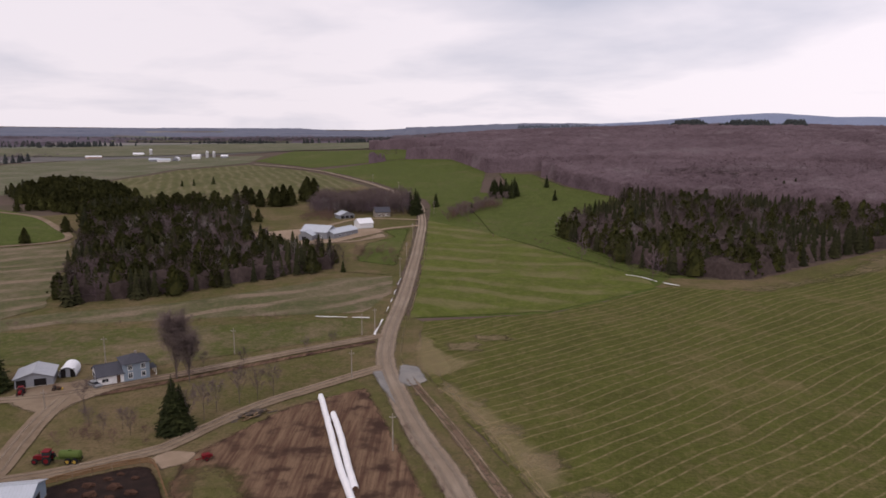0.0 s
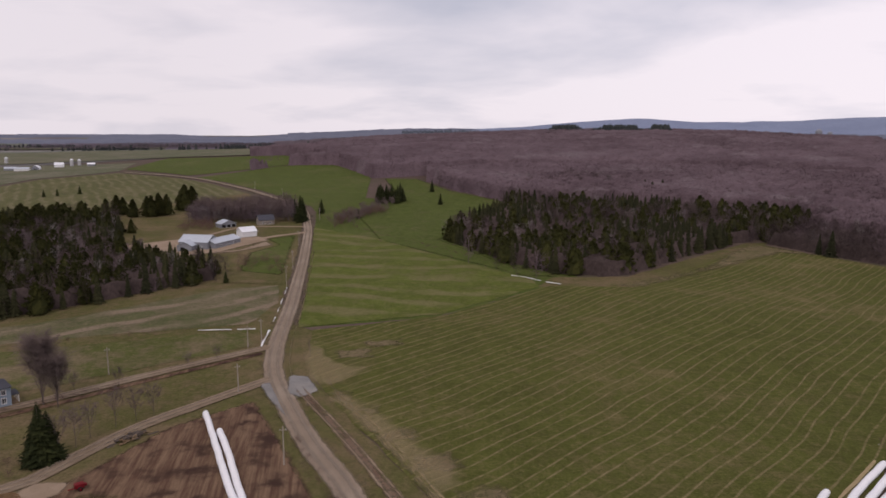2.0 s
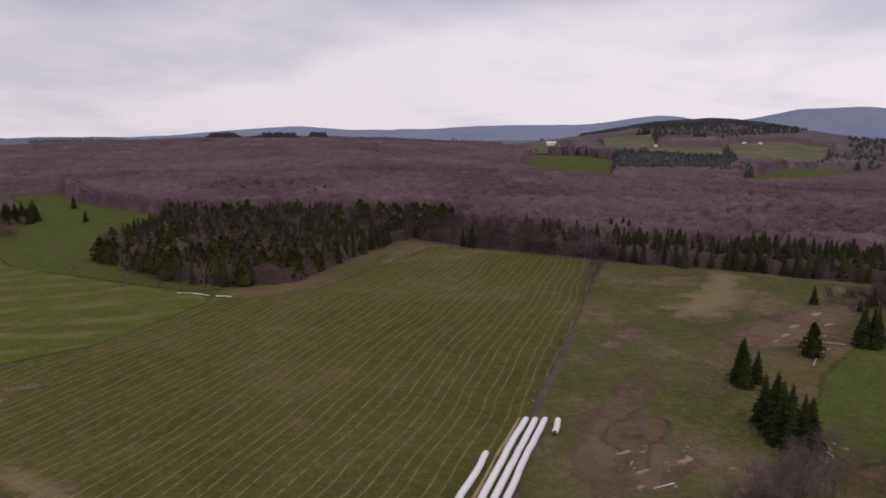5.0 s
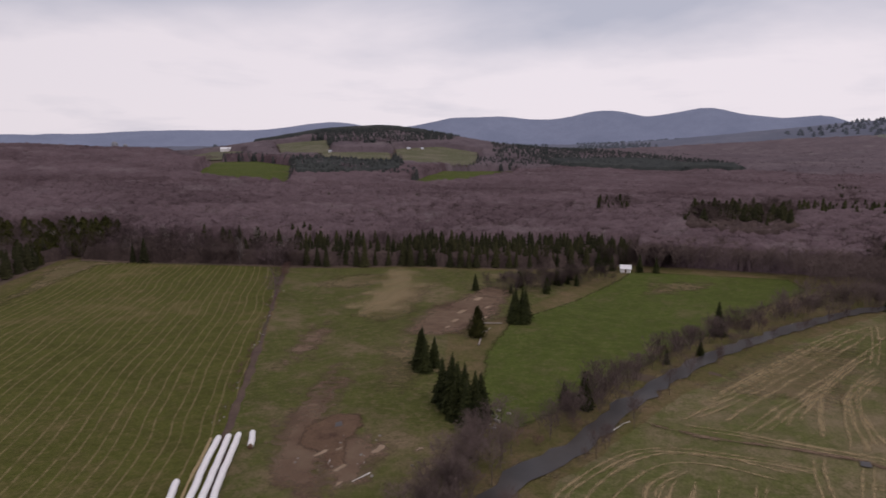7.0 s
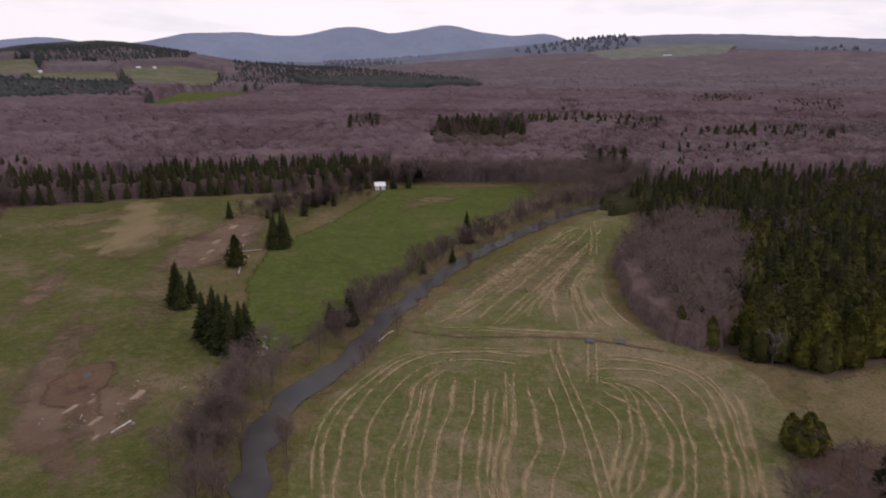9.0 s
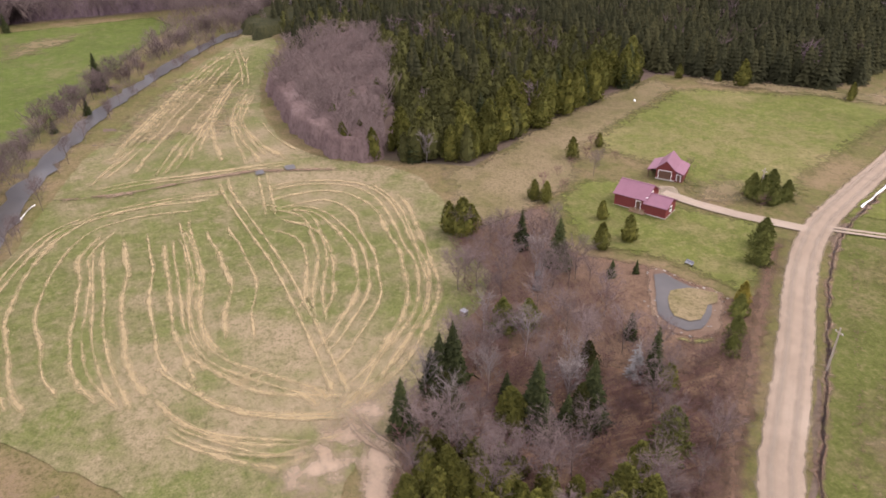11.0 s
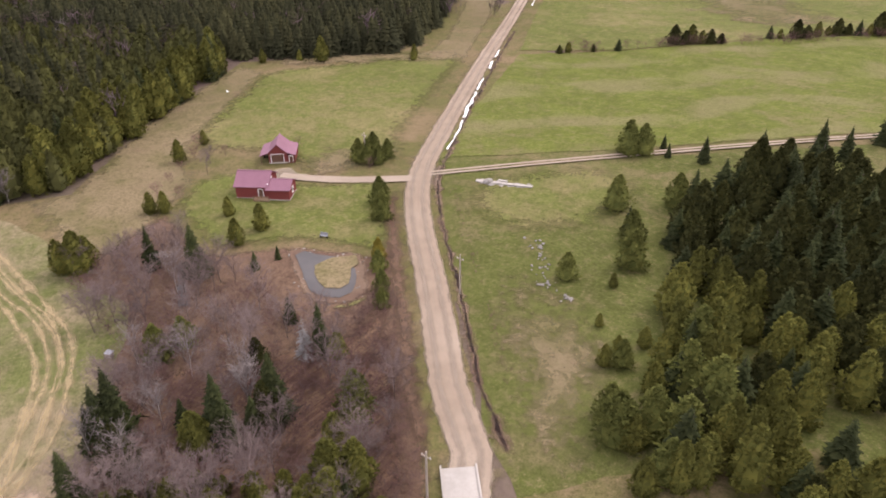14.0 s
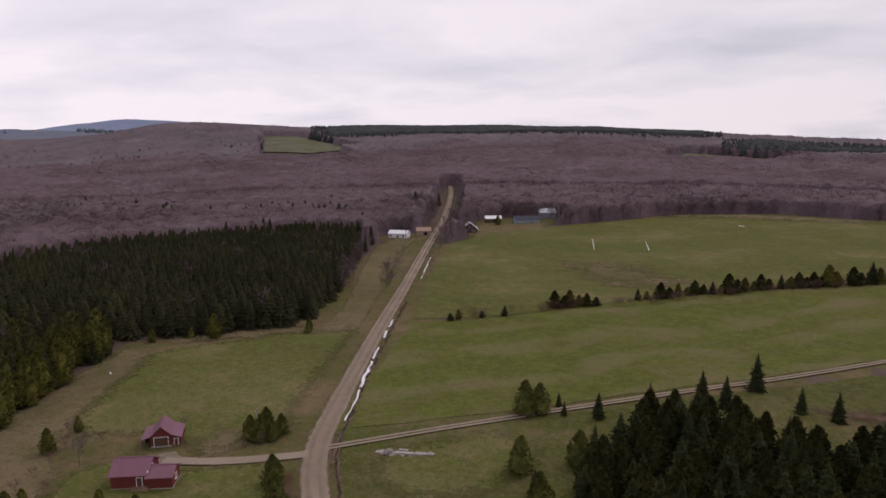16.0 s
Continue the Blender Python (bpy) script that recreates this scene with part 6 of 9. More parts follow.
def canopy(az0, az1, r0, r1, daz, dr, height, material, label, seed, rough=2.0, crown=9.0, gaps=9.0, only=None, rim=1):
    """The closed crown layer of a wood: puff beside puff, down to the ground at clearings."""
    g = np.random.default_rng(seed)
    az, rr = np.radians(np.arange(az0, az1 + daz, daz)), np.arange(r0, r1 + dr, dr)
    a, r = np.meshgrid(az, rr)
    wave = 70 * np.sin(9 * a + 1) + 45 * np.sin(31 * a) + 25 * np.sin(71 * a)
    a, r = a + g.uniform(-0.3, 0.3, a.shape) * radians(daz), r + wave * np.clip((r - 900) / 300, 0, 1) * np.clip((2650 - r) / 300, 0, 1) + g.uniform(-0.3, 0.3, a.shape) * dr
    x, y = np.sin(a) * r, np.cos(a) * r
    open_ = np.zeros(x.shape, bool)
    if only:
        open_ = ~inside(x, y, only)
    else:
        for poly in CLEAR:
            p = np.asarray(poly)
            if (np.hypot(*p.T) > r0 - 200).any():
                open_ |= inside(x, y, poly)
    for _ in range(rim):
        wide = open_.copy()
        wide[1:] |= open_[:-1]
        wide[:-1] |= open_[1:]
        wide[:, 1:] |= open_[:, :-1]
        wide[:, :-1] |= open_[:, 1:]
        open_ = wide
    if gaps < 9:
        open_ |= np.array([noise.noise((u * 0.0011, v * 0.0035, 6.0)) for u, v in zip(x.ravel(), y.ravel())]).reshape(x.shape) > gaps
    puff, tone = puffs(x, y, crown, seed)
    ground = land(x, y)
    z = ground + height + rough * puff + g.uniform(-0.25, 0.25, x.shape) * rough + 0.12 * height * np.sin(x / 60) * np.sin(y / 47)
    z = np.where(open_, ground - 1, z)
    z[0] = ground[0] - 1
    i = np.arange(x.size).reshape(x.shape)
    q = np.stack([i[:-1, :-1], i[:-1, 1:], i[1:, 1:], i[1:, :-1]], -1).reshape(-1, 4)
    q = q[~open_.ravel()[q].all(1)]
    used, q = np.unique(q, return_inverse=True)
    q = q.reshape(-1, 4)
    me = bpy.data.meshes.new("far_canopy")
    me.from_pydata(np.stack([x, y, z], -1).reshape(-1, 3)[used].tolist(), [], q.tolist())
    me.materials.append(M[material])
    me.polygons.foreach_set("use_smooth", np.ones(len(q), bool))
    me.attributes.new("tone", "FLOAT", "POINT").data.foreach_set("value", tone.ravel()[used].astype(np.float32))
    tagged(new("far_canopy", me), label, "woodland", kind="stuff")


# Filler sheets added low in the woods to close gaps between trees.
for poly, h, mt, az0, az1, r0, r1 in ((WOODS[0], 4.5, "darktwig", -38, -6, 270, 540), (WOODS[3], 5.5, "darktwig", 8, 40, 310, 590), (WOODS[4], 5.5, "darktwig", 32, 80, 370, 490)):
    canopy(az0, az1, r0, r1, 0.5, 2.4, h, mt, "dark brown filler sheet low in a mixed wood", int(h * 10), 1.4, 6.0, only=poly, rim=2)
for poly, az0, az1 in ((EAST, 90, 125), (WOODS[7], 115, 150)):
    canopy(az0, az1, 210, 500, 0.6, 3.0, 3.5, "sprucecrown", "dark filler sheet low in a conifer wood", 47, 1.0, 4.0, only=poly, rim=2)
canopy(92, 115, 160, 310, 0.5, 1.8, 5.0, "grovetwig", "pinkish brown filler sheet low in a leafless grove", 44, 1.3, 5.0, only=GROVE, rim=1)
canopy(8, 196, 318, 790, 0.27, 2.9, 10.5, "fartwig", "purple-brown crowns of the leafless forest", 39, 2.6, 8.5, rim=2)
canopy(-6, 196, 770, 1310, 0.24, 4.2, 13.5, "fartwig", "purple-brown crowns of the leafless hill forest", 40, 3.0, 11)
x, y = polar(8, 196, 300, 700, 7.6, 21)
close = np.hypot(x, y) < 430
wood("hardwood_forest", x[close], y[close], [("spruce", 0.20), ("dark_bare", 0.30), ("bare", 0.47), ("birch", 0.03)], 20, "dark leafless hardwood forest edge with spruces", (9, 15))
dusk = ~close & np.array([noise.noise((u * 0.011, v * 0.011, 2.0)) + 0.5 * noise.noise((u * 0.03, v * 0.03, 8.0)) > 0.12 - 0.25 * (u > 400 and -150 < v < 150) for u, v in zip(x, y)])
wood("hardwood_forest", x[dusk], y[dusk], [("spruce", 0.03), ("bare", 0.46), ("dark_bare", 0.48), ("birch", 0.03)], 28, "dark brown leafless hardwood forest with a few spruces", (11, 16), 1.2)
close |= dusk
wood("hardwood_forest", x[~close], y[~close], [("spruce", 0.02), ("bare", 0.88), ("dark_bare", 0.06), ("birch", 0.04)], 21, "purple-brown leafless hardwood forest", (11, 16), 1.15)
x, y = polar(-6, 196, 700, 1300, 9.8, 22)
wood("hardwood_forest", x, y, [("far_spruce", 0.005), ("far_bare", 0.995)], 22, "purple-brown leafless hardwood forest on a hill", (13, 18), 1.05)
canopy(-4, 196, 1280, 2720, 0.3, 9, 13, "duskytwig", "canopy of far hardwood hills, purple-brown greyed by painted haze", 41, 3.0, 17)
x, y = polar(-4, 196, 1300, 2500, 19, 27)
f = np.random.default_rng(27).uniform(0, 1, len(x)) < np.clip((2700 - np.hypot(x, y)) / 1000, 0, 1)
wood("hardwood_forest", x[f], y[f], [("mid_spruce", 0.06), ("mid_bare", 0.94)], 27, "purple-brown leafless hardwood forest on a far hill, haze-tinted", (15, 19), 1.1, clumps=0.003)
canopy(-3, 196, 2650, 4880, 0.5, 34, 7, "hazycanopy", "forest canopy towards the skyline, coloured blue-grey for haze", 42, 4.0, 60)
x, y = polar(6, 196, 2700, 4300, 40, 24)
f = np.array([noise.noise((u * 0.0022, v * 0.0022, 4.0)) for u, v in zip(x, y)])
wood("far_conifers", x[f > 0.25], y[f > 0.25], [("dot_spruce", 1)], 24, "conifer stands towards the skyline, haze painted blue-grey", (20, 26), 2.0)
def stand(poly, height, material, seed, crown=7.0):
    """Closed dark crowns of a conifer stand."""
    p = np.array(poly, float)
    a = np.degrees(np.arctan2(p[:, 0], p[:, 1])) % 360
    r = np.hypot(*p.T)
    step = max(2.6, r.mean() / 220)
    canopy(a.min() - 1, a.max() + 1, r.min() - 30, r.max() + 30, degrees(step * 1.2 / r.mean()), step, height, material, "dark crowns of a conifer stand", seed, 2.4, crown, only=poly, rim=1)


def sector(az0, az1, r0, r1):
    near = [(sin(radians(a)) * (r0 + 20 * sin(a)), cos(radians(a)) * (r0 + 20 * sin(a))) for a in np.linspace(az0, az1, 9)]
    return near + [(sin(radians(a)) * (r1 + 40 * sin(a)), cos(radians(a)) * (r1 + 40 * sin(a))) for a in np.linspace(az1, az0, 9)]


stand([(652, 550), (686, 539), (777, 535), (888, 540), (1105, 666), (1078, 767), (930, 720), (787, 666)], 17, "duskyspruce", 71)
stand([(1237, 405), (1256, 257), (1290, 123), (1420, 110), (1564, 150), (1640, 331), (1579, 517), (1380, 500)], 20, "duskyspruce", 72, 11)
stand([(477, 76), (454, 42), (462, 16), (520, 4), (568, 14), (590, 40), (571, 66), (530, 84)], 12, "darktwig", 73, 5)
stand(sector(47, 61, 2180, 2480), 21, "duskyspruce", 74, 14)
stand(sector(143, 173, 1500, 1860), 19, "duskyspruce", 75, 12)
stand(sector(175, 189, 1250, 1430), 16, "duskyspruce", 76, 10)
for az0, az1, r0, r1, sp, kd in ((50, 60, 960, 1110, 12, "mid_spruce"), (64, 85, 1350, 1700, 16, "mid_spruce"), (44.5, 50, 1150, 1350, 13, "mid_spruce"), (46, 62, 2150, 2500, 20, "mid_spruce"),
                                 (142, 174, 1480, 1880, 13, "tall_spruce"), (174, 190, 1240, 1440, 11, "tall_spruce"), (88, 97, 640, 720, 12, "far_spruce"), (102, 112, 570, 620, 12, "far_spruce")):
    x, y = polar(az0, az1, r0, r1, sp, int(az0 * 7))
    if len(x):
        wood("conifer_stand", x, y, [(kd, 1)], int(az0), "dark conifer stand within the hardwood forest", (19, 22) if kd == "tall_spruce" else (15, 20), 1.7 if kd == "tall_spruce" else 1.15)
for az, r, half, deep in ((19.1, 1250, 30, 34), (23.2, 1200, 42, 30), (26.3, 1210, 18, 16)):
    g = np.random.default_rng(int(az * 10))
    u, v = g.uniform(-1, 1, 260), g.uniform(-1, 1, 260)
    keep = u * u + v * v < 1
    u, v = u[keep], v[keep]
    sa, ca = sin(radians(az)), cos(radians(az))
    x, y = sa * r + ca * u * half + sa * v * deep, ca * r - sa * u * half + ca * v * deep
    core = u * u + v * v < 0.55
    for sel, hs in ((core, (21, 25)), (~core, (15, 20))):
        wood("conifer_stand", x[sel], y[sel], [("tall_spruce", 1)], int(az), "rounded stand of dark conifers on the hilltop", hs, 1.5)
canopy(-40, -2, 1450, 2900, 0.35, 15, 8, "midhazecanopy", "purple woods on the far plain, greyed by painted haze", 43, 2.5, 26, gaps=-0.06)
canopy(-40, -2, 2800, 4880, 0.5, 30, 8, "hazycanopy", "woods towards the plain's skyline, in haze-painted blue-grey", 45, 3.0, 50, gaps=0.1)
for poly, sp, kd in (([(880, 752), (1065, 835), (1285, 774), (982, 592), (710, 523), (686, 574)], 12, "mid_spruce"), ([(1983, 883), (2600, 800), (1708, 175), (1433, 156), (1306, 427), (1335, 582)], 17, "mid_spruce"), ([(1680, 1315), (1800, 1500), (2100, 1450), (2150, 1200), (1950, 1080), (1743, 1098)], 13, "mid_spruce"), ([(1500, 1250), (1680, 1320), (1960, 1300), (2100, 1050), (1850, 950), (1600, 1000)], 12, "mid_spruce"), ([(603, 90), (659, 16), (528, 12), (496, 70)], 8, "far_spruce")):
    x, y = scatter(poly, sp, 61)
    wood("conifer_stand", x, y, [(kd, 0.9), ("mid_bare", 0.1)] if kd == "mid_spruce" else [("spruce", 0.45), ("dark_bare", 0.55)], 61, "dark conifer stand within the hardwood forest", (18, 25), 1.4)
for poly in ([(573, 158), (625, 178), (686, 182), (700, 166), (640, 142), (575, 135)], [(480, 70), (540, 88), (619, 74), (590, 42), (540, 20), (470, 30)], [(748.6, -16.4), (1002, -21.9), (997.8, -49), (750.2, -37)], [(575.8, -58.3), (689, -69.3), (688, -115.2), (573.2, -96.6)], [(906.1, -182.4), (1104.1, -221.3), (1093.8, -300), (904.7, -249.2)], [(740.1, -228.2), (973.4, -297.9), (955.9, -374.3), (731.4, -288.6)], [(393.5, -23), (467.1, -27.1), (468.2, -55.3), (391.8, -46.6)]):
    x, y = scatter(poly, 6.5, 63, clear=False)
    wood("conifer_stand", x, y, [("spruce", 0.36), ("dark_bare", 0.64)], 63, "dark conifers scattered in the hardwood forest", (13, 19), 1.15, clumps=0)
x, y = scatter([(440, -110), (600, -195), (720, -420), (560, -400), (450, -270)], 10.0, 64, clear=False)
wood("birch_stand", x, y, [("birch", 0.6), ("bare", 0.4)], 64, "pale grey leafless birches above the conifer wood", (13, 18), 1.7)
x, y = polar(-36, -3, 1180, 2700, 13, 25)
belt = np.array([noise.noise((u * 0.0014, v * 0.0055, 5.0)) + 0.25 * noise.noise((u * 0.01, v * 0.01, 1.0)) > 0.0 for u, v in zip(x, y)])
wood("shelter_belts", x[belt], y[belt], [("mid_bare", 0.82), ("mid_spruce", 0.18)], 25, "distant belts of purple-brown woodland on a plain, haze-tinted", (10, 16), 1.4)
x, y = polar(196, 324, 260, 700, 18, 26)
wood("hardwood_forest", x, y, [("far_spruce", 0.2), ("mid_bare", 0.8)], 26, "leafless forest behind the pasture", (12, 17))


# ---- building blocks ----
def box(bm, x0, x1, y0, y1, z0, z1):
    v = [bm.verts.new(p) for p in ((x0, y0, z0), (x1, y0, z0), (x1, y1, z0), (x0, y1, z0), (x0, y0, z1), (x1, y0, z1), (x1, y1, z1), (x0, y1, z1))]
    for f in ((3, 2, 1, 0), (4, 5, 6, 7), (0, 1, 5, 4), (1, 2, 6, 5), (2, 3, 7, 6), (3, 0, 4, 7)):
        bm.faces.new([v[i] for i in f])
    return bm


def boxes(*specs):
    bm = bmesh.new()
    for s in specs:
        box(bm, *s)
    return bm


def prism(bm, profile, y0, y1, axis=1):
    """A profile of (a, z) pairs drawn out along y (axis 1) or x (axis 0)."""
    ends = []
    for t in (y0, y1):
        ends.append([bm.verts.new((a, t, z) if axis == 1 else (t, a, z)) for a, z in profile])
    n = len(profile)
    for i in range(n):
        j = (i + 1) % n
        bm.faces.new((ends[0][i], ends[0][j], ends[1][j], ends[1][i]))
    bm.faces.new(list(reversed(ends[0])))
    bm.faces.new(ends[1])
    bmesh.ops.recalc_face_normals(bm, faces=bm.faces[:])
    return bm


def rod(bm, a, b, r1, r2=None, sides=8):
    a, b = Vector(a), Vector(b)
    d = (b - a).normalized()
    u = d.orthogonal().normalized()
    w = d.cross(u)
    rings = []
    for p, r in ((a, r1), (b, r1 if r2 is None else r2)):
        rings.append([bm.verts.new(p + (u * cos(2 * pi * k / sides) + w * sin(2 * pi * k / sides)) * r) for k in range(sides)])
    for k in range(sides):
        j = (k + 1) % sides
        bm.faces.new((rings[0][k], rings[0][j], rings[1][j], rings[1][k]))
    bm.faces.new(list(reversed(rings[0])))
    bm.faces.new(rings[1])
    return bm


def rods(*specs):
    bm = bmesh.new()
    for s in specs:
        rod(bm, *s)
    return bm


M.update(
    red=painted("red_siding", (0.15, 0.04, 0.036), 0.7, seams=(0.25, 2)),
    maroon=painted("maroon_metal_roof", (0.195, 0.100, 0.130), 0.5, 0.15, seams=(0.45, 0)),
    white=painted("white_siding", (0.74, 0.73, 0.74), 0.6, seams=(0.22, 2)),
    trim=painted("white_trim", (0.78, 0.77, 0.76), 0.5),
    blue=painted("blue_grey_siding", (0.235, 0.285, 0.345), 0.6, seams=(0.22, 2)),
    slate=painted("dark_shingle_roof", (0.070, 0.070, 0.084), 0.85, seams=(0.3, 1)),
    grey=painted("grey_boards", (0.24, 0.245, 0.27), 0.7, seams=(0.3, 0)),
    metal=painted("pale_metal_roof", (0.48, 0.51, 0.56), 0.4, 0.35, seams=(0.6, 0)),
    dullmetal=painted("dull_metal_roof", (0.36, 0.37, 0.40), 0.5, 0.2, seams=(0.6, 0)),
    palemetal=painted("white_metal_roof", (0.74, 0.74, 0.77), 0.45, 0.1, seams=(0.6, 0)),
    stone=earth("fieldstone_wall", (0.26, 0.22, 0.19), (0.33, 0.29, 0.25), (0.20, 0.17, 0.15), 1.5),
    brownboard=painted("brown_boards", (0.11, 0.065, 0.045), 0.8, seams=(0.25, 2)),
    tanboard=painted("tan_boards", (0.36, 0.25, 0.19), 0.75, seams=(0.3, 0)),
    dark=painted("dark_opening", (0.018, 0.016, 0.016), 0.8),
    redpaint=painted("red_machine_paint", (0.15, 0.014, 0.018), 0.4),
    greenpaint=painted("green_machine_paint", (0.088, 0.120, 0.034), 0.5),
    yellow=painted("yellow_wheel_paint", (0.40, 0.26, 0.05), 0.4),
    rubber=painted("tyre_rubber", (0.025, 0.025, 0.025), 0.85),
    silver=painted("silver_car_paint", (0.30, 0.31, 0.33), 0.3, 0.4),
    orangeboard=painted("orange_brown_boards", (0.21, 0.12, 0.065), 0.8),
    concretegrey=painted("silo_concrete", (0.46, 0.45, 0.46), 0.8, seams=(0.9, 2)),
)


def glass_mat():
    k = Nodes("window_glass", 0.08)
    k.b.inputs["Specular IOR Level"].default_value = 0.6
    return k.done((0.03, 0.033, 0.04))


M["glass"] = glass_mat()


def opening(parent, side, u, z, w, h, kind, hx, hy):
    """A window or door with its frame, on one side of a body of half sizes hx, hy."""
    turn = {"F": 0, "R": 90, "B": 180, "L": -90}[side]
    off = hy if side in "FB" else hx
    rot = Matrix.Rotation(radians(turn), 4, "Z")

    def put(name, specs, mat, par):
        bm = boxes(*specs)
        bm.transform(rot)
        return part(name, bm, M[mat], par)

    y = -off
    b = 0.12
    if kind == "win":
        f = put("window", [(u - w / 2 - b, u - w / 2, y - 0.06, y + 0.02, z, z + h), (u + w / 2, u + w / 2 + b, y - 0.06, y + 0.02, z, z + h),
                           (u - w / 2 - b, u + w / 2 + b, y - 0.06, y + 0.02, z + h, z + h + b), (u - w / 2 - b, u + w / 2 + b, y - 0.1, y + 0.02, z - b, z)], "trim", parent)
        put("pane", [(u - w / 2, u + w / 2, y - 0.02, y + 0.01, z, z + h)], "glass", f)
        put("glazing_bar", [(u - 0.03, u + 0.03, y - 0.05, y - 0.022, z, z + h)], "trim", f)
    elif kind == "door":
        d = put("door", [(u - w / 2, u + w / 2, y - 0.05, y + 0.02, z, z + h)], "brownboard", parent)
        put("door_frame", [(u - w / 2 - b, u - w / 2, y - 0.07, y + 0.02, z, z + h), (u + w / 2, u + w / 2 + b, y - 0.07, y + 0.02, z, z + h), (u - w / 2 - b, u + w / 2 + b, y - 0.07, y + 0.02, z + h, z + h + b)], "trim", d)
    elif kind == "garage":
        d = put("garage_door", [(u - w / 2, u + w / 2, y - 0.04, y + 0.02, z + i * h / 4 + 0.02, z + (i + 1) * h / 4) for i in range(4)], "brownboard", parent)
        put("door_frame", [(u - w / 2 - b, u - w / 2, y - 0.07, y + 0.02, z, z + h), (u + w / 2, u + w / 2 + b, y - 0.07, y + 0.02, z, z + h), (u - w / 2 - b, u + w / 2 + b, y - 0.07, y + 0.02, z + h, z + h + b)], "trim", d)
    else:
        # Near-black panel: the shade inside an open doorway, painted onto the wall.
        d = put("doorway", [(u - w / 2, u + w / 2, y - 0.03, y + 0.02, z, z + h)], "dark", parent)
        put("door_frame", [(u - w / 2 - b, u - w / 2, y - 0.07, y + 0.02, z, z + h), (u + w / 2, u + w / 2 + b, y - 0.07, y + 0.02, z, z + h), (u - w / 2 - b, u + w / 2 + b, y - 0.07, y + 0.02, z + h, z + h + b)], "grey", d)


def volume(parent, cx, cy, L, D, H, rise, wall, roof, ridge="x", hip=0.0, over=0.35, openings=(), base=0.25, z0=0.0):
    """A block of a house under its own roof: footing, walls, roof slopes, openings."""
    holder = new("block")
    holder.parent = parent
    holder.matrix_basis = pose(cx, cy, z0)
    hx, hy = L / 2, D / 2
    part("footing", boxes((-hx - 0.05, hx + 0.05, -hy - 0.05, hy + 0.05, -0.8, base)), M["concrete"], holder)
    bm = bmesh.new()
    if ridge == "x":
        prof = [(-hy, base), (hy, base), (hy, H), (0, H + rise), (-hy, H)] if not hip else [(-hy, base), (hy, base), (hy, H), (-hy, H)]
        prism(bm, prof, -hx, hx, 0)
    else:
        prism(bm, [(-hx, base), (hx, base), (hx, H), (0, H + rise), (-hx, H)], -hy, hy, 1)
    part("wall", bm, M[wall], holder)
    half, length = (hy, hx) if ridge == "x" else (hx, hy)
    th, s = 0.16, rise / half
    lo = H - over * s
    for sg in (-1, 1):
        bm = bmesh.new()
        if hip:
            e = half + over
            pts = [(-length - over, sg * e, lo), (length + over, sg * e, lo), (length - hip, 0, H + rise), (-length + hip, 0, H + rise)]
            top = [bm.verts.new((a, b, c + th)) for a, b, c in pts]
            bot = [bm.verts.new((a, b, c + 0.02)) for a, b, c in pts]
            bm.faces.new(top)
            bm.faces.new(bot)
            for i in range(4):
                bm.faces.new((top[i], top[(i + 1) % 4], bot[(i + 1) % 4], bot[i]))
            bmesh.ops.recalc_face_normals(bm, faces=bm.faces[:])
        else:
            prism(bm, [(sg * (half + over), lo + 0.02), (0, H + rise + 0.02), (0, H + rise + th + 0.05), (sg * (half + over), lo + th)], -length - over, length + over, 0 if ridge == "x" else 1)
        part("roof_slope", bm, M[roof], holder)
    if hip:
        for sg in (-1, 1):
            bm = bmesh.new()
            e = half + over
            a = [bm.verts.new(p) for p in ((sg * (length + over), -e, lo + th), (sg * (length + over), e, lo + th), (sg * (length - hip), 0, H + rise + th))]
            c = [bm.verts.new(p) for p in ((sg * (length + over), -e, lo), (sg * (length + over), e, lo), (sg * (length - hip), 0, H + rise))]
            bm.faces.new(a)
            bm.faces.new(c)
            for i in range(3):
                bm.faces.new((a[i], a[(i + 1) % 3], c[(i + 1) % 3], c[i]))
            bmesh.ops.recalc_face_normals(bm, faces=bm.faces[:])
            part("roof_hip", bm, M[roof], holder)
    else:
        bm = bmesh.new()
        if ridge == "x":
            box(bm, -length - over, length + over, -0.16, 0.16, H + rise + th - 0.02, H + rise + th + 0.09)
        else:
            box(bm, -0.16, 0.16, -length - over, length + over, H + rise + th - 0.02, H + rise + th + 0.09)
        part("ridge_cap", bm, M[roof], holder)
    for o in openings:
        opening(holder, *o, hx, hy)
    # a block's parts belong straight to the house
    for c in list(holder.children):
        c.parent = parent
        c.matrix_basis = holder.matrix_basis @ c.matrix_basis
    bpy.data.objects.remove(holder)


def site(name, a, b, label, category, group=""):
    """An empty at the middle of a front line a-b on the ground; x along the front, y towards the back."""
    dx, dy = b[0] - a[0], b[1] - a[1]
    mx, my = (a[0] + b[0]) / 2, (a[1] + b[1]) / 2
    return empty(name, pose(mx, my, float(land(mx, my)) + 0.15, 0, 0, math.degrees(math.atan2(dy, dx))), label, category, group)


def gable(name, a, b, depth, H, rise, wall, roof, label, category="barn", ridge="x", openings=(), over=0.4, hip=0.0):
    e = site(name, a, b, label, category)
    L = hypot(b[0] - a[0], b[1] - a[1])
    volume(e, 0, depth / 2, L, depth, H, rise, wall, roof, ridge, hip, over, openings)
    return e


# ---- the red house and its garage ----
h = site("red_house", (117.8, -84.3), (107.6, -90.8), "red wooden house with a maroon metal roof and lower wing", "house")
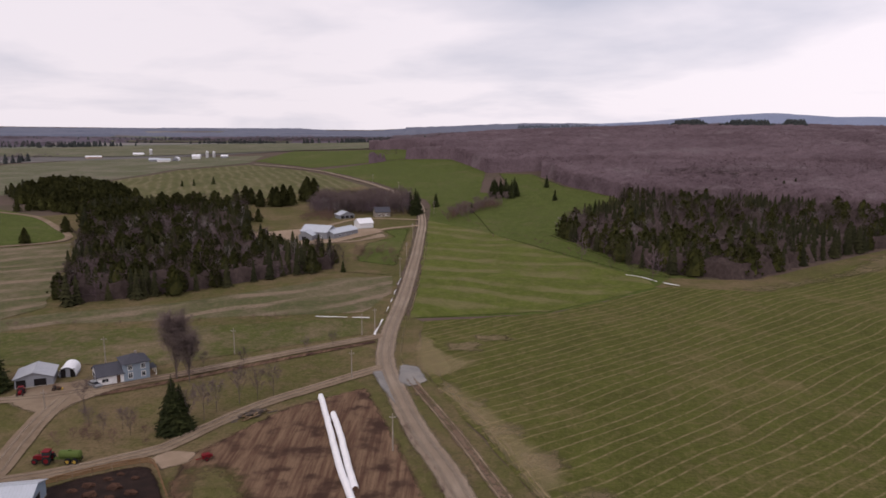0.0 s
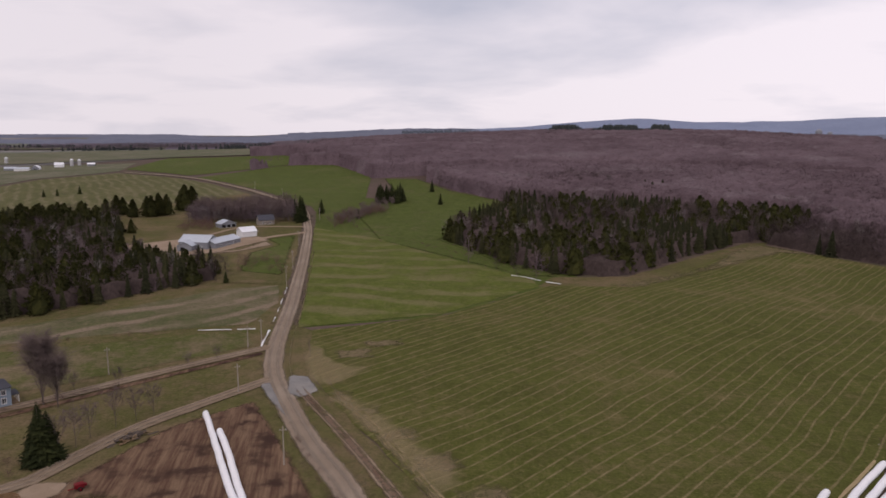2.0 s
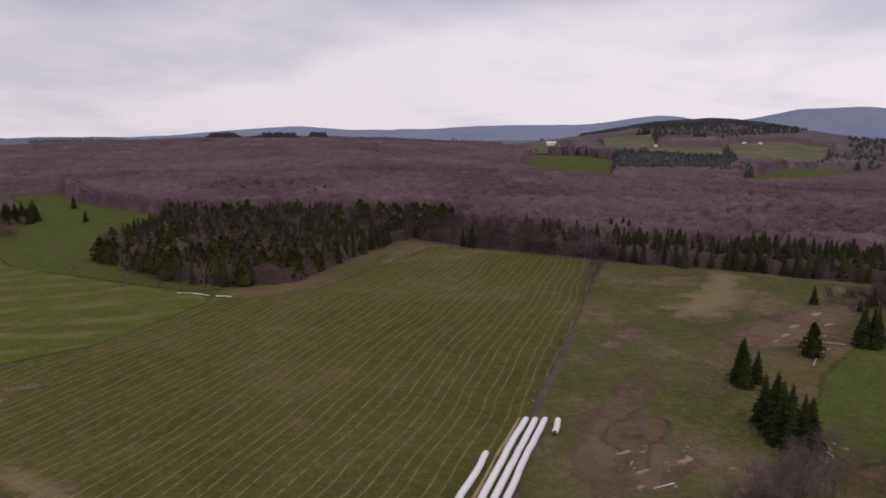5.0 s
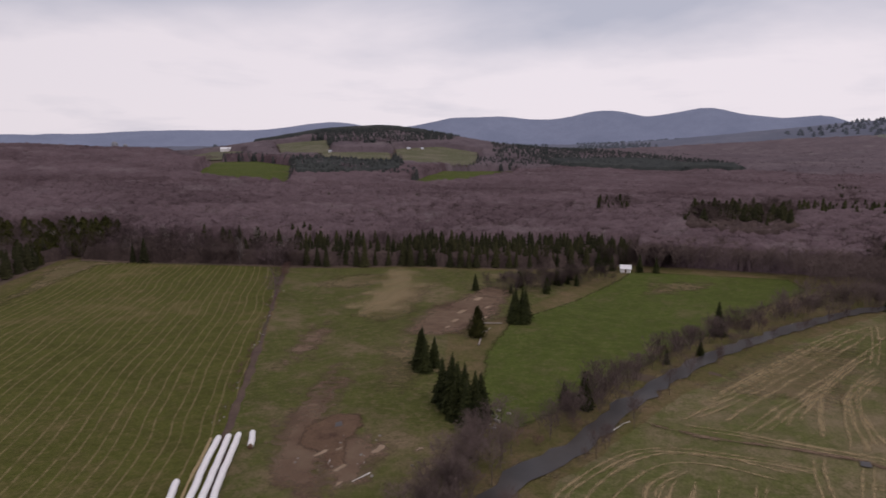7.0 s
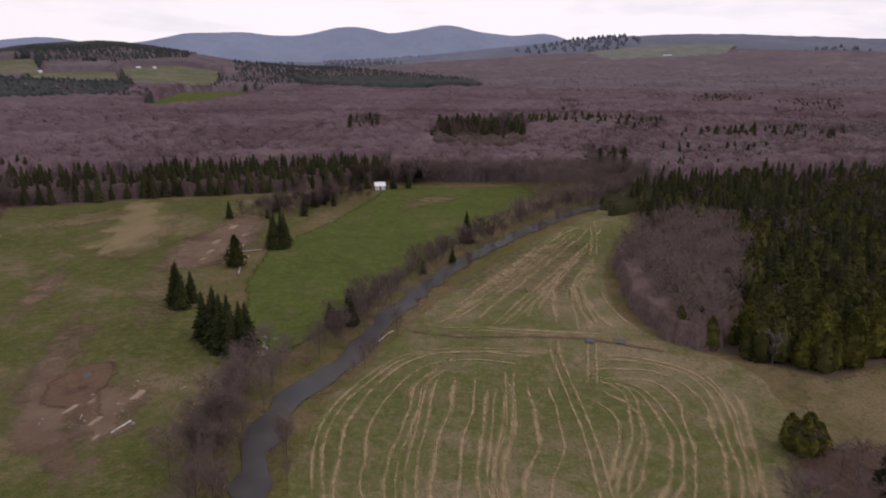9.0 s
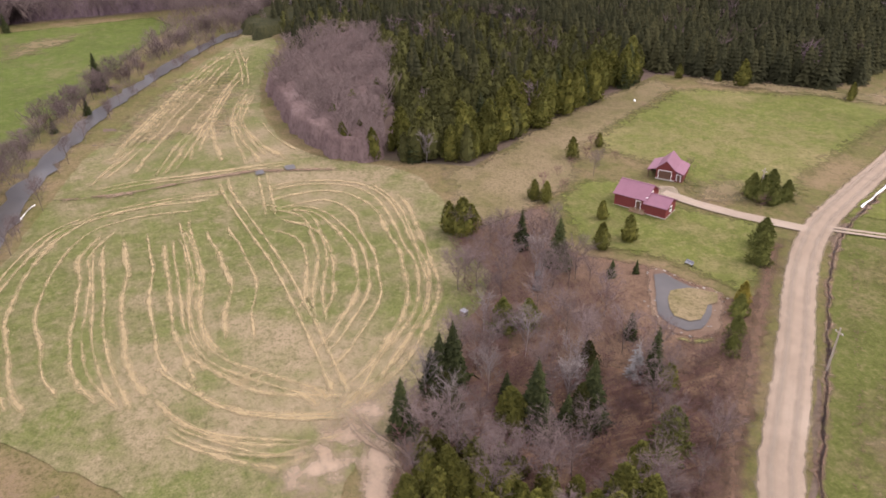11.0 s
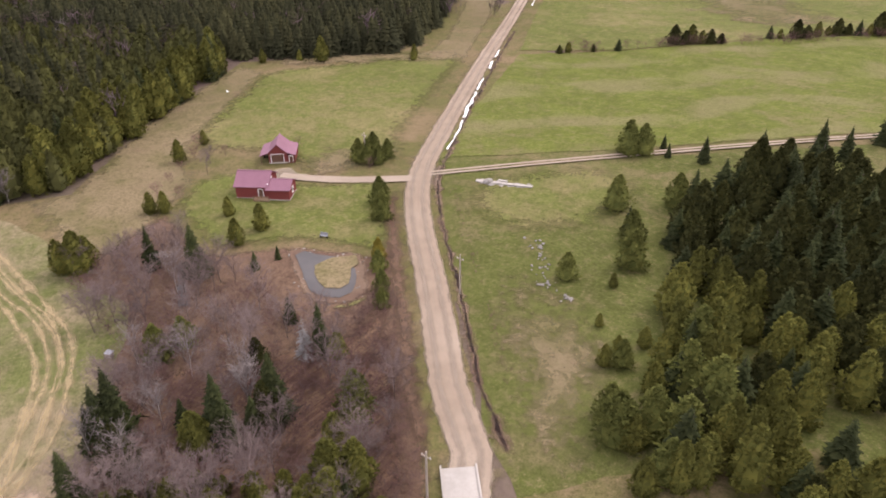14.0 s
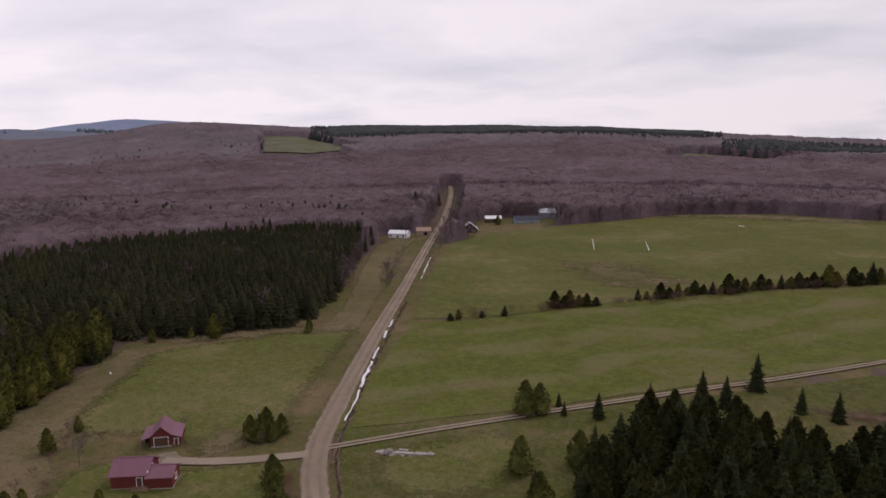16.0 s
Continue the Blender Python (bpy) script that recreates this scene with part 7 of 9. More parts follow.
volume(h, -2.8, 3.7, 7.0, 7.4, 2.9, 2.0, "red", "maroon", openings=[("F", 2.0, 0.3, 0.95, 2.0, "door"), ("L", 0, 1.0, 1.0, 1.1, "win"), ("R", 0, 2.9, 0.6, 0.7, "win")])
volume(h, 3.2, 2.2, 4.8, 5.6, 2.5, 1.2, "red", "maroon", openings=[("R", 0, 1.0, 1.1, 1.0, "win")])
part("porch_deck", boxes((-2.2, 1.2, -1.5, 0.0, 0.1, 0.4)), M["wood"], h, "weathered wooden porch deck")
for px in (-2.1, -1.0, 0.1, 1.1):
    part("porch_post", boxes((px - 0.05, px + 0.05, -1.48, -1.38, 0.0, 1.2)), M["wood"], h)
part("porch_rail", boxes((-2.2, 1.2, -1.47, -1.39, 1.15, 1.25)), M["wood"], h)
part("wall_flashing", boxes((0.72, 0.84, 0.2, 3.6, 3.3, 3.42)), M["trim"], h)
g_ = site("garage", (127.9, -100.2), (122.3, -105.1), "red wooden garage with a steep maroon roof and side lean-tos", "garage")
volume(g_, 0, 3.4, 4.4, 6.8, 2.6, 2.0, "red", "maroon", "y", openings=[("F", -0.1, 0.1, 2.9, 2.1, "garage")])
for sg in (-1, 1):
    bm = bmesh.new()
    prism(bm, [(sg * 2.2, 2.6), (sg * 4.3, 1.85), (sg * 4.3, 2.0), (sg * 2.2, 2.75)], -0.3, 7.4, 1)
    part("lean_to_roof", bm, M["maroon"], g_)
    part("side_wall", boxes((min(sg * 3.95, sg * 4.05), max(sg * 3.95, sg * 4.05), 0.2 if sg > 0 else 3.5, 7.0, -0.3, 1.9)), M["red"], g_)
    for yy in (0.1, 3.4, 6.9):
        part("post", boxes((sg * 4.0 - 0.08, sg * 4.0 + 0.08, yy - 0.08, yy + 0.08, -0.3, 1.9)), M["brownboard"], g_)
part("front_panel", boxes((2.25, 4.0, 0.1, 0.2, -0.3, 1.9)), M["red"], g_)
opening(g_, "F", 3.1, 0.05, 0.8, 1.6, "door", 4.1, -0.12)

# ---- the farm by the crossroads ----
h = site("farmhouse", (-87.6, 171.0), (-77.6, 178.0), "two-storey blue-grey house with a low white wing", "house")
volume(h, 2.9, 3.6, 6.4, 7.0, 4.9, 1.5, "blue", "slate", hip=3.0, openings=[("F", -1.6, 1.0, 0.9, 1.3, "win"), ("F", 1.6, 1.0, 0.9, 1.3, "win"), ("F", -1.6, 3.15, 0.9, 1.2, "win"), ("F", 1.6, 3.15, 0.9, 1.2, "win"), ("R", 0, 3.15, 0.9, 1.2, "win"), ("R", -1.5, 0.3, 0.95, 2.0, "door")])
volume(h, -3.4, 4.3, 6.2, 8.0, 2.6, 1.9, "white", "slate", openings=[("F", -1.4, 1.0, 1.5, 0.9, "win"), ("F", 1.8, 0.3, 0.9, 2.0, "door"), ("L", -1.9, 0.1, 2.4, 2.1, "none"), ("L", 1.6, 0.1, 2.4, 2.1, "none")])
part("chimney", boxes((3.2, 3.8, 3.6, 4.2, 6.0, 7.0)), M["stone"], h)
part("porch_deck", boxes((6.2, 7.9, 0.6, 4.6, 0.1, 0.5)), M["wood"], h)
part("porch_roof", boxes((6.2, 8.0, 0.4, 4.8, 2.5, 2.65)), M["slate"], h)
for py in (0.7, 2.6, 4.5):
    part("porch_post", boxes((7.7, 7.85, py - 0.07, py + 0.07, 0.5, 2.5)), M["trim"], h)
gable("machine_shed", (-108.3, 168.9), (-100.2, 172.1), 8.5, 2.4, 1.4, "grey", "dullmetal", "grey board shed with a pale metal roof and painted-dark doorways", "shed", "y", [("F", 1.4, 0.0, 2.8, 2.1, "dark"), ("F", -2.9, 0.0, 2.2, 2.1, "dark")])


def quonset(a, b, depth, r, label):
    e = site("round_roofed_barn", a, b, label, "barn")
    prof = [(r * cos(t), 0.6 + r * 1.05 * sin(t)) for t in np.linspace(0, pi, 13)]
    bm = bmesh.new()
    prism(bm, [(r * 0.97 * cos(t), 0.6 + r * 1.02 * sin(t)) for t in np.linspace(0, pi, 13)] + [(-r * 0.97, -0.4), (r * 0.97, -0.4)], 0.2, depth - 0.2, 1)
    part("wall", bm, M["grey"], e)
    bm = bmesh.new()
    inner = [(q[0] * 0.98, 0.6 + (q[1] - 0.6) * 0.98) for q in reversed(prof)]
    prism(bm, prof + inner, -0.3, depth + 0.3, 1)
    part("vaulted_roof", bm, M["palemetal"], e)
    for x0 in (-1.6, 0.7):
        part("door", boxes((x0, x0 + 1.2, 0.12, 0.24, -0.2, 2.2)), M["dark"], e)
    return e


quonset((-101.6, 177.0), (-97.4, 178.2), 6, 2.15, "small grey barn with a white vaulted metal roof")
gable("barn", (-92.7, 104.7), (-70.2, 109.5), 9, 3.0, 1.6, "blue", "metal", "long barn with a pale blue metal roof beside the pen", "barn", openings=[("R", 0, 0, 2.6, 2.5, "dark")])


def wheel(parent, x, y, r, w, rim="yellow", name="wheel"):
    bm = rods(((x, y - w / 2, r), (x, y + w / 2, r), r, r, 14))
    t = part(name, bm, M["rubber"], parent)
    part("rim", rods(((x, y - w / 2 - 0.03, r), (x, y + w / 2 + 0.03, r), r * 0.58, r * 0.58, 12)), M[rim], t)
    return t


def tractor(x, y, yaw, label, paint, big=1.0):
    e = empty("tractor", pose(x, y, float(land(x, y)) + 0.2, 0, 0, yaw) @ Matrix.Scale(big, 4), label, "tractor")
    bm = bmesh.new()
    prism(bm, [(0.2, 0.75), (2.3, 0.75), (2.35, 1.35), (2.1, 1.55), (0.3, 1.7)], -0.42, 0.42, 1)
    part("bonnet", bm, M[paint], e)
    part("chassis", boxes((-1.0, 2.2, -0.3, 0.3, 0.5, 0.8)), M["rubber"], e)
    part("cab", boxes((-1.0, 0.3, -0.7, 0.7, 1.0, 2.5)), M["glass"], e)
    part("cab_roof", boxes((-1.1, 0.4, -0.8, 0.8, 2.5, 2.68)), M[paint], e)
    for sy in (-1, 1):
        wheel(e, -0.7, sy * 0.95, 0.85, 0.5, paint)
        wheel(e, 1.75, sy * 0.85, 0.58, 0.36, paint)
        part("fender", boxes((-1.35, -0.05, sy * 0.95 - 0.28, sy * 0.95 + 0.28, 1.72, 1.8)), M[paint], e)
    part("exhaust", rods(((1.0, 0.2, 1.6), (1.0, 0.2, 2.7), 0.05)), M["rubber"], e)
    return e


tractor(-79.2, 130.8, 180, "red tractor with black tyres hitched to a tank", "redpaint")
tk = empty("slurry_tank", pose(-74.3, 131.0, float(land(-74, 131)) + 0.2, 0, 0, 180), "green slurry tank trailer on yellow wheels", "trailer")
bm = rods(((-2.0, 0, 1.75), (1.9, 0, 1.75), 0.85, 0.85, 16), ((1.9, 0, 1.75), (2.15, 0, 1.75), 0.85, 0.5, 16), ((-2.25, 0, 1.75), (-2.0, 0, 1.75), 0.5, 0.85, 16))
part("tank", bm, M["greenpaint"], tk)
part("frame", boxes((-2.2, 3.2, -0.35, -0.2, 0.75, 0.95), (-2.2, 3.2, 0.2, 0.35, 0.75, 0.95), (2.9, 3.3, -0.35, 0.35, 0.75, 0.9)), M["greenpaint"], tk)
part("hatch", rods(((0, 0, 2.55), (0, 0, 2.75), 0.35)), M["greenpaint"], tk)
for wx in (-1.3, 0.1):
    for sy in (-1, 1):
        wheel(tk, wx, sy * 0.95, 0.62, 0.42)
tractor(-104.6, 165.4, -70, "small red tractor parked before the shed", "redpaint", 0.75)
ld = tractor(-97.6, 168.4, 20, "small rusty brown loader parked in the farmyard", "brownboard", 0.55)
part("bucket", boxes((2.4, 3.0, -0.8, 0.8, 0.2, 0.9)), M["yellow"], ld, "dull yellow bucket")


def car(x, y, yaw, paint, label):
    e = empty("car", pose(x, y, float(land(x, y)) + 0.2, 0, 0, yaw), label, "car")
    bm = bmesh.new()
    prism(bm, [(-2.2, 0.35), (2.2, 0.35), (2.25, 0.75), (1.3, 0.95), (-2.1, 1.0), (-2.25, 0.7)], -0.88, 0.88, 1)
    part("body", bm, M[paint], e)
    bm = bmesh.new()
    prism(bm, [(-1.9, 0.98), (1.2, 0.94), (0.5, 1.42), (-1.4, 1.45)], -0.76, 0.76, 1)
    part("cabin", bm, M["glass"], e)
    part("roof", boxes((-1.4, 0.5, -0.74, 0.74, 1.42, 1.5)), M[paint], e)
    for wx in (-1.4, 1.4):
        for sy in (-1, 1):
            wheel(e, wx, sy * 0.82, 0.33, 0.22, "silver")
    return e


car(-89.0, 171.2, -38, "silver", "silver-grey car parked before the white wing")


def implement(x, y):
    e = empty("farm_implement", pose(x, y, float(land(x, y)) + 0.2, 0, 0, 30), "small red farm implement standing in the grass", "implement")
    part("hopper", boxes((-0.8, 0.8, -0.6, 0.6, 0.5, 1.3)), M["redpaint"], e)
    part("chute", boxes((0.8, 1.3, -0.3, 0.3, 0.6, 1.0)), M["redpaint"], e)
    part("drawbar", boxes((-2.0, -0.8, -0.07, 0.07, 0.45, 0.6)), M["redpaint"], e)
    for sy in (-1, 1):
        wheel(e, 0, sy * 0.75, 0.4, 0.25, "redpaint")


implement(-47.6, 132.4)


def log_heap(x, y, yaw, n, length, label):
    e = empty("log_pile", pose(x, y, float(land(x, y)) + 0.1, 0, 0, yaw), label, "log pile")
    g = np.random.default_rng(5)
    for i in range(n):
        cx, cy = g.normal(0, 2.2), g.normal(0, 0.9)
        z = max(0.12, 1.5 - 0.35 * (cx * cx / 4 + cy * cy)) * g.uniform(0.4, 1)
        a = g.uniform(-0.6, 0.6)
        d = Vector((cos(a), sin(a), g.uniform(-0.15, 0.15))) * length * g.uniform(0.3, 0.6)
        c = Vector((cx, cy, z))
        part("log", rods((c - d, c + d, 0.19, 0.14, 6)), M["bark" if i % 3 else "wood"], e)
    return e


log_heap(-43.8, 155.0, 42, 44, 2.4, "untidy brown pile of logs and brush on bare soil")


def fence(line, label, board="orangeboard"):
    e = empty("board_fence", pose(line[0][0], line[0][1], float(land(*line[0])) + 0.15), label, "fence")
    o = Vector((line[0][0], line[0][1], 0))
    pts = [Vector((p[0], p[1], 0)) - o for p in line]
    for i, p in enumerate(pts):
        part("post", rods((p + Vector((0, 0, -0.3)), p + Vector((0, 0, 1.5)), 0.09, 0.08, 6)), M["wood"], e)
    for a, b in zip(pts, pts[1:]):
        for z in (0.35, 0.75, 1.15):
            d = (b - a).normalized()
            n = Vector((-d.y, d.x, 0)) * 0.03
            bm = bmesh.new()
            v = [bm.verts.new(q) for q in (a - n + Vector((0, 0, z)), b - n + Vector((0, 0, z)), b + n + Vector((0, 0, z)), a + n + Vector((0, 0, z)), a - n + Vector((0, 0, z + 0.25)), b - n + Vector((0, 0, z + 0.25)), b + n + Vector((0, 0, z + 0.25)), a + n + Vector((0, 0, z + 0.25)))]
            for f in ((3, 2, 1, 0), (4, 5, 6, 7), (0, 1, 5, 4), (1, 2, 6, 5), (2, 3, 7, 6), (3, 0, 4, 7)):
                bm.faces.new([v[k] for k in f])
            part("board", bm, M[board], e)
    return e


fence(curve([(-74.5, 121.2), (-70.5, 124.4), (-64.6, 128.0), (-60.0, 130.2), (-57.0, 129.6), (-53, 123), (-49, 116)], 2.6), "weathered orange-brown board fence round a barnyard")


# Invented heaps, in place of brown shapes taken for cattle in the pen.
def straw_heap(x, y, s):
    bm = bmesh.new()
    bmesh.ops.create_icosphere(bm, subdivisions=3, radius=1)
    for v in bm.verts:
        v.co *= 1 + 0.45 * noise.noise(v.co * 1.6 + Vector((x, y, 0))) + 0.2 * noise.noise(v.co * 5 + Vector((x, y, 0)))
        v.co.z = max(-0.2, v.co.z * 0.4 + 0.25 * noise.noise(v.co * 2.5 + Vector((y, x, 0))))
    ob = new("straw_heap", mesh("straw_heap", bm, M["heapbrown"]))
    ob.matrix_basis = Matrix.Translation((x, y, float(land(x, y)) + 0.25)) @ Matrix.Diagonal((s, s * 0.7, s, 1))
    tagged(ob, "brown heap put in place of probable cattle in the pen", "straw heap", "straw heaps")


for x, y, k in ((-66, 121.5, 1.3), (-63.5, 124, 1.0), (-61, 121, 1.5), (-58.5, 124.5, 0.9), (-64, 118, 1.4), (-60, 117, 1.1), (-68, 119.5, 1.0), (-57, 119, 1.2), (-62, 126, 0.8)):
    straw_heap(x, y, k)
# ---- wrapped bale rows ----
def bale_row(pts, r, label, open_end=False):
    """A long white tube of wrapped round bales, bulging bale by bale."""
    line = np.array(curve(pts, 0.5))
    e = empty("wrapped_bale_row", pose(line[0][0], line[0][1], float(land(*line[0])) + 0.12), label, "bale row", "wrapped bale rows")
    t = np.gradient(line, axis=0)
    t /= np.linalg.norm(t, axis=1)[:, None] + 1e-9
    bm = bmesh.new()
    rings, sides, s = [], 14, 0.0
    ox, oy, oz = line[0][0], line[0][1], float(land(*line[0]))
    for i, (x, y) in enumerate(line):
        if i:
            s += float(np.linalg.norm(line[i] - line[i - 1]))
        k = r * (1 + 0.035 * math.cos(2 * pi * s / 1.4) + 0.03 * noise.noise((x, y, 0)))
        if i in (0, len(line) - 1):
            k *= 0.86
        side = Vector((t[i, 1], -t[i, 0], 0))
        sway = 0.12 * noise.noise((s * 0.25, r, 4.0))
        c = Vector((x - ox, y - oy, float(land(x, y)) - oz + r * 0.93)) + side * sway
        rings.append([bm.verts.new(c + side * k * cos(a) + Vector((0, 0, k * 0.95 * sin(a)))) for a in np.linspace(0, 2 * pi, sides, endpoint=False)])
    for a, b in zip(rings, rings[1:]):
        for k in range(sides):
            bm.faces.new((a[k], a[(k + 1) % sides], b[(k + 1) % sides], b[k]))
    bm.faces.new(rings[0])
    bm.faces.new(rings[-1])
    bmesh.ops.recalc_face_normals(bm, faces=bm.faces[:])
    for f in bm.faces:
        f.smooth = True
    part("plastic_wrap", bm, M["plastic"], e, "taut white plastic wrap")
    if open_end:
        x, y = line[-1]
        d = Vector((t[-1, 0], t[-1, 1], 0))
        c = Vector((x - ox, y - oy, float(land(x, y)) - oz + r * 0.93))
        part("hay_bale", rods((c - d * 0.3, c + d * 0.25, r * 0.84, r * 0.8, 14)), M["soil"], e, "dark exposed hay bale")
    return e


WRAP = "long white plastic-wrapped row of round bales "
bale_row([(-30, 165.5), (-26.3, 152), (-20.6, 131), (-16.5, 118), (-14.5, 111)], 0.72, WRAP + "on bare soil")
bale_row([(-25.2, 154.5), (-21.6, 142), (-18.6, 130), (-15.8, 120)], 0.72, WRAP + "on bare soil, end open", True)
bale_row([(110.7, 117), (100, 109.9), (91, 103.4), (82, 97), (74, 91)], 0.72, WRAP + "at the field's edge")
bale_row([(112.4, 115.6), (102, 108.3), (93, 102), (84.5, 96), (77, 90.5)], 0.72, WRAP + "at the field's edge")
bale_row([(114.2, 114.2), (103.5, 106.8), (95, 101), (87, 95), (80, 90)], 0.72, WRAP + "at the field's edge")
bale_row([(116.6, 112.2), (113.3, 109.4), (110.4, 107.2)], 0.72, "short white plastic-wrapped row of bales with an open end", True)
bale_row([(91, 108.4), (84, 103), (78, 99), (70, 93.5)], 0.72, WRAP + "beside the drill lines")
for d in (2.6, 4.6, 6.2):
    ribbon("bale_track", offset(curve([(114.2, 114.2), (103.5, 106.8), (95, 101), (80, 90)]), d), 0.7, M["swath"], "flattened straw strip where bales lay", "track", 0.2, wobble=0.9, seed=d)


# ---- far farm beside the gravel road ----
gable("long_barn", (-62, 396.5), (-50.7, 416), 10, 3.0, 1.8, "grey", "metal", "long grey cow barn with a pale metal roof", "barn", openings=[("F", -6, 0.8, 2.0, 0.8, "win"), ("F", 0, 0.8, 2.0, 0.8, "win"), ("F", 6, 0.8, 2.0, 0.8, "win")])
gable("barn", (-82, 401), (-66, 396), 13, 4.2, 3.0, "grey", "metal", "grey barn with a pale metal gable roof", "barn", openings=[("F", -4, 0, 2.6, 2.8, "dark"), ("F", 4.5, 0.8, 1.2, 1.0, "win")])
gable("barn_wing", (-81.5, 393), (-73.5, 391.5), 8, 3.2, 2.2, "grey", "metal", "low grey barn wing with a dark doorway", "barn", "y", openings=[("F", -1.0, 0, 2.4, 2.4, "dark")])
gable("white_barn", (-51.5, 432.5), (-43.5, 437.5), 8, 3.4, 2.4, "white", "palemetal", "white barn with a white metal roof", "barn")
gable("open_shed", (-70, 476), (-61, 482), 8, 2.8, 2.0, "grey", "metal", "grey machine shed with a painted-dark open front", "shed", "y", [("F", -3.4, 0, 2.6, 2.1, "dark"), ("F", 0.0, 0, 2.6, 2.1, "dark"), ("F", 3.4, 0, 2.6, 2.1, "dark")])
gable("stone_house", (-46.5, 485), (-36.5, 488), 9, 3.4, 3.0, "stone", "slate", "stone cottage with a grey gable roof", "house", openings=[("F", -2.5, 1.0, 1.0, 1.3, "win"), ("F", 2.5, 1.0, 1.0, 1.3, "win"), ("F", 0, 0.2, 1.0, 2.0, "door")])
log_heap(-128, 412, 10, 22, 5.0, "long brown log pile beside a yard")
log_heap(-120, 396, 20, 18, 5.0, "long brown log pile beside a yard")


def silo(x, y, r, hgt, label, mat="concretegrey"):
    z = float(land(x, y))
    e = empty("silo", pose(x, y, z), label, "silo", "silos")
    part("shaft", rods(((0, 0, -1), (0, 0, hgt), r, r, 16)), M[mat], e)
    bm = bmesh.new()
    bmesh.ops.create_uvsphere(bm, u_segments=16, v_segments=8, radius=r * 1.02)
    bmesh.ops.delete(bm, geom=[v for v in bm.verts if v.co.z < -0.05], context="VERTS")
    bmesh.ops.translate(bm, verts=bm.verts[:], vec=(0, 0, hgt))
    part("dome", bm, M["grey" if mat == "grey" else "palemetal"], e)


# ---- distant farms ----
for a, b, dep, hh, ri, wm, rm in (((-430, 1062), (-412, 1066), 10, 3, 2, "white", "metal"), ((-448, 1075), (-434, 1078), 9, 3, 2, "grey", "metal"), ((-398, 1120), (-386, 1123), 12, 4, 3, "white", "palemetal"),
                                  ((-352, 1120), (-342, 1122), 9, 3, 2, "grey", "palemetal"), ((-540, 1232), (-524, 1236), 10, 3, 2, "white", "palemetal"), ((-590, 1165), (-566, 1170), 7, 3, 1.5, "tanboard", "palemetal")):
    gable("distant_barn", a, b, dep, hh, ri, wm, rm, "white distant barn on the green plain", "barn")
quonset((-414, 1078), (-404, 1080), 18, 5, "large white round-roofed barn on the plain")
silo(-380, 1140, 2.4, 9, "pale concrete silo with a white dome")
silo(-371, 1145, 2.2, 8, "pale concrete silo with a white dome")
silo(-512, 1240, 2.4, 9, "pale concrete silo with a white dome")
for az, r, w in ((9.2, 3300, 110), (7.0, 3350, 40), (10.6, 3380, 60), (12.4, 3400, 70), (4.0, 3400, 30), (13.2, 3420, 40)):
    s_, c_ = sin(radians(az)), cos(radians(az))
    gable("distant_barn", (s_ * r - c_ * w / 2, c_ * r + s_ * w / 2), (s_ * r + c_ * w / 2, c_ * r - s_ * w / 2), 25, 9, 5, "white", "palemetal", "long white distant barn near the skyline", "barn")
for az, r, w, hh in ((38.4, 2300, 55, 6), (40.0, 2350, 30, 6), (45.2, 2080, 44, 5)):
    s_, c_ = sin(radians(az)), cos(radians(az))
    gable("distant_barn", (s_ * r - c_ * w / 2, c_ * r + s_ * w / 2), (s_ * r + c_ * w / 2, c_ * r - s_ * w / 2), 16, hh + 4, 4, "white", "palemetal", "long white distant barn on a far hill", "barn")
silo(sin(radians(37.2)) * 2300, cos(radians(37.2)) * 2300, 9, 44, "tall dark distant silo on a far hill", "grey")
silo(sin(radians(37.9)) * 2310, cos(radians(37.9)) * 2310, 7, 38, "tall dark distant silo on a far hill", "grey")
for az, r, w in ((56.2, 1850, 11), (57.2, 1900, 9), (58.0, 1900, 12), (59.3, 1880, 10), (60.4, 1890, 8), (53.0, 1800, 8), (99.3, 2640, 30), (108.6, 2950, 50), (105.2, 2760, 36), (169.0, 1150, 14), (171.5, 1170, 16), (165.8, 1180, 12)):
    s_, c_ = sin(radians(az)), cos(radians(az))
    gable("distant_house", (s_ * r - c_ * w / 2, c_ * r + s_ * w / 2), (s_ * r + c_ * w / 2, c_ * r - s_ * w / 2), 9, 4, 3, "white", "metal", "small white distant house on a far slope", "house")

# ---- houses up the gravel road ----
gable("white_house", (255, -408), (242, -410.5), 7.5, 3.2, 1.8, "white", "palemetal", "white bungalow with a pale roof beside the road", "house", openings=[("F", -5, 1.0, 1.4, 1.1, "win"), ("F", 0, 0.2, 1.0, 2.0, "door"), ("F", 4, 1.0, 1.4, 1.1, "win")])
gable("tan_shed", (243, -426), (234, -430), 7, 3.4, 2.0, "tanboard", "tanboard", "tan board shed behind the white bungalow", "shed", openings=[("F", 1.5, 0, 2.4, 2.4, "dark")])
gable("log_cabin", (219, -451), (209.5, -456), 10, 3.0, 4.2, "brownboard", "metal", "brown timber cabin with a pale gable roof", "house", "y", [("F", -2.2, 1.0, 1.2, 1.2, "win"), ("F", 2.2, 1.0, 1.2, 1.2, "win"), ("F", 0, 3.6, 1.2, 1.0, "win")], over=0.8)
gable("shed", (225, -505), (214, -511), 7, 3.6, 1.8, "brownboard", "palemetal", "brown shed with a white metal roof", "shed", openings=[("F", 1, 0, 3, 2.6, "dark")])
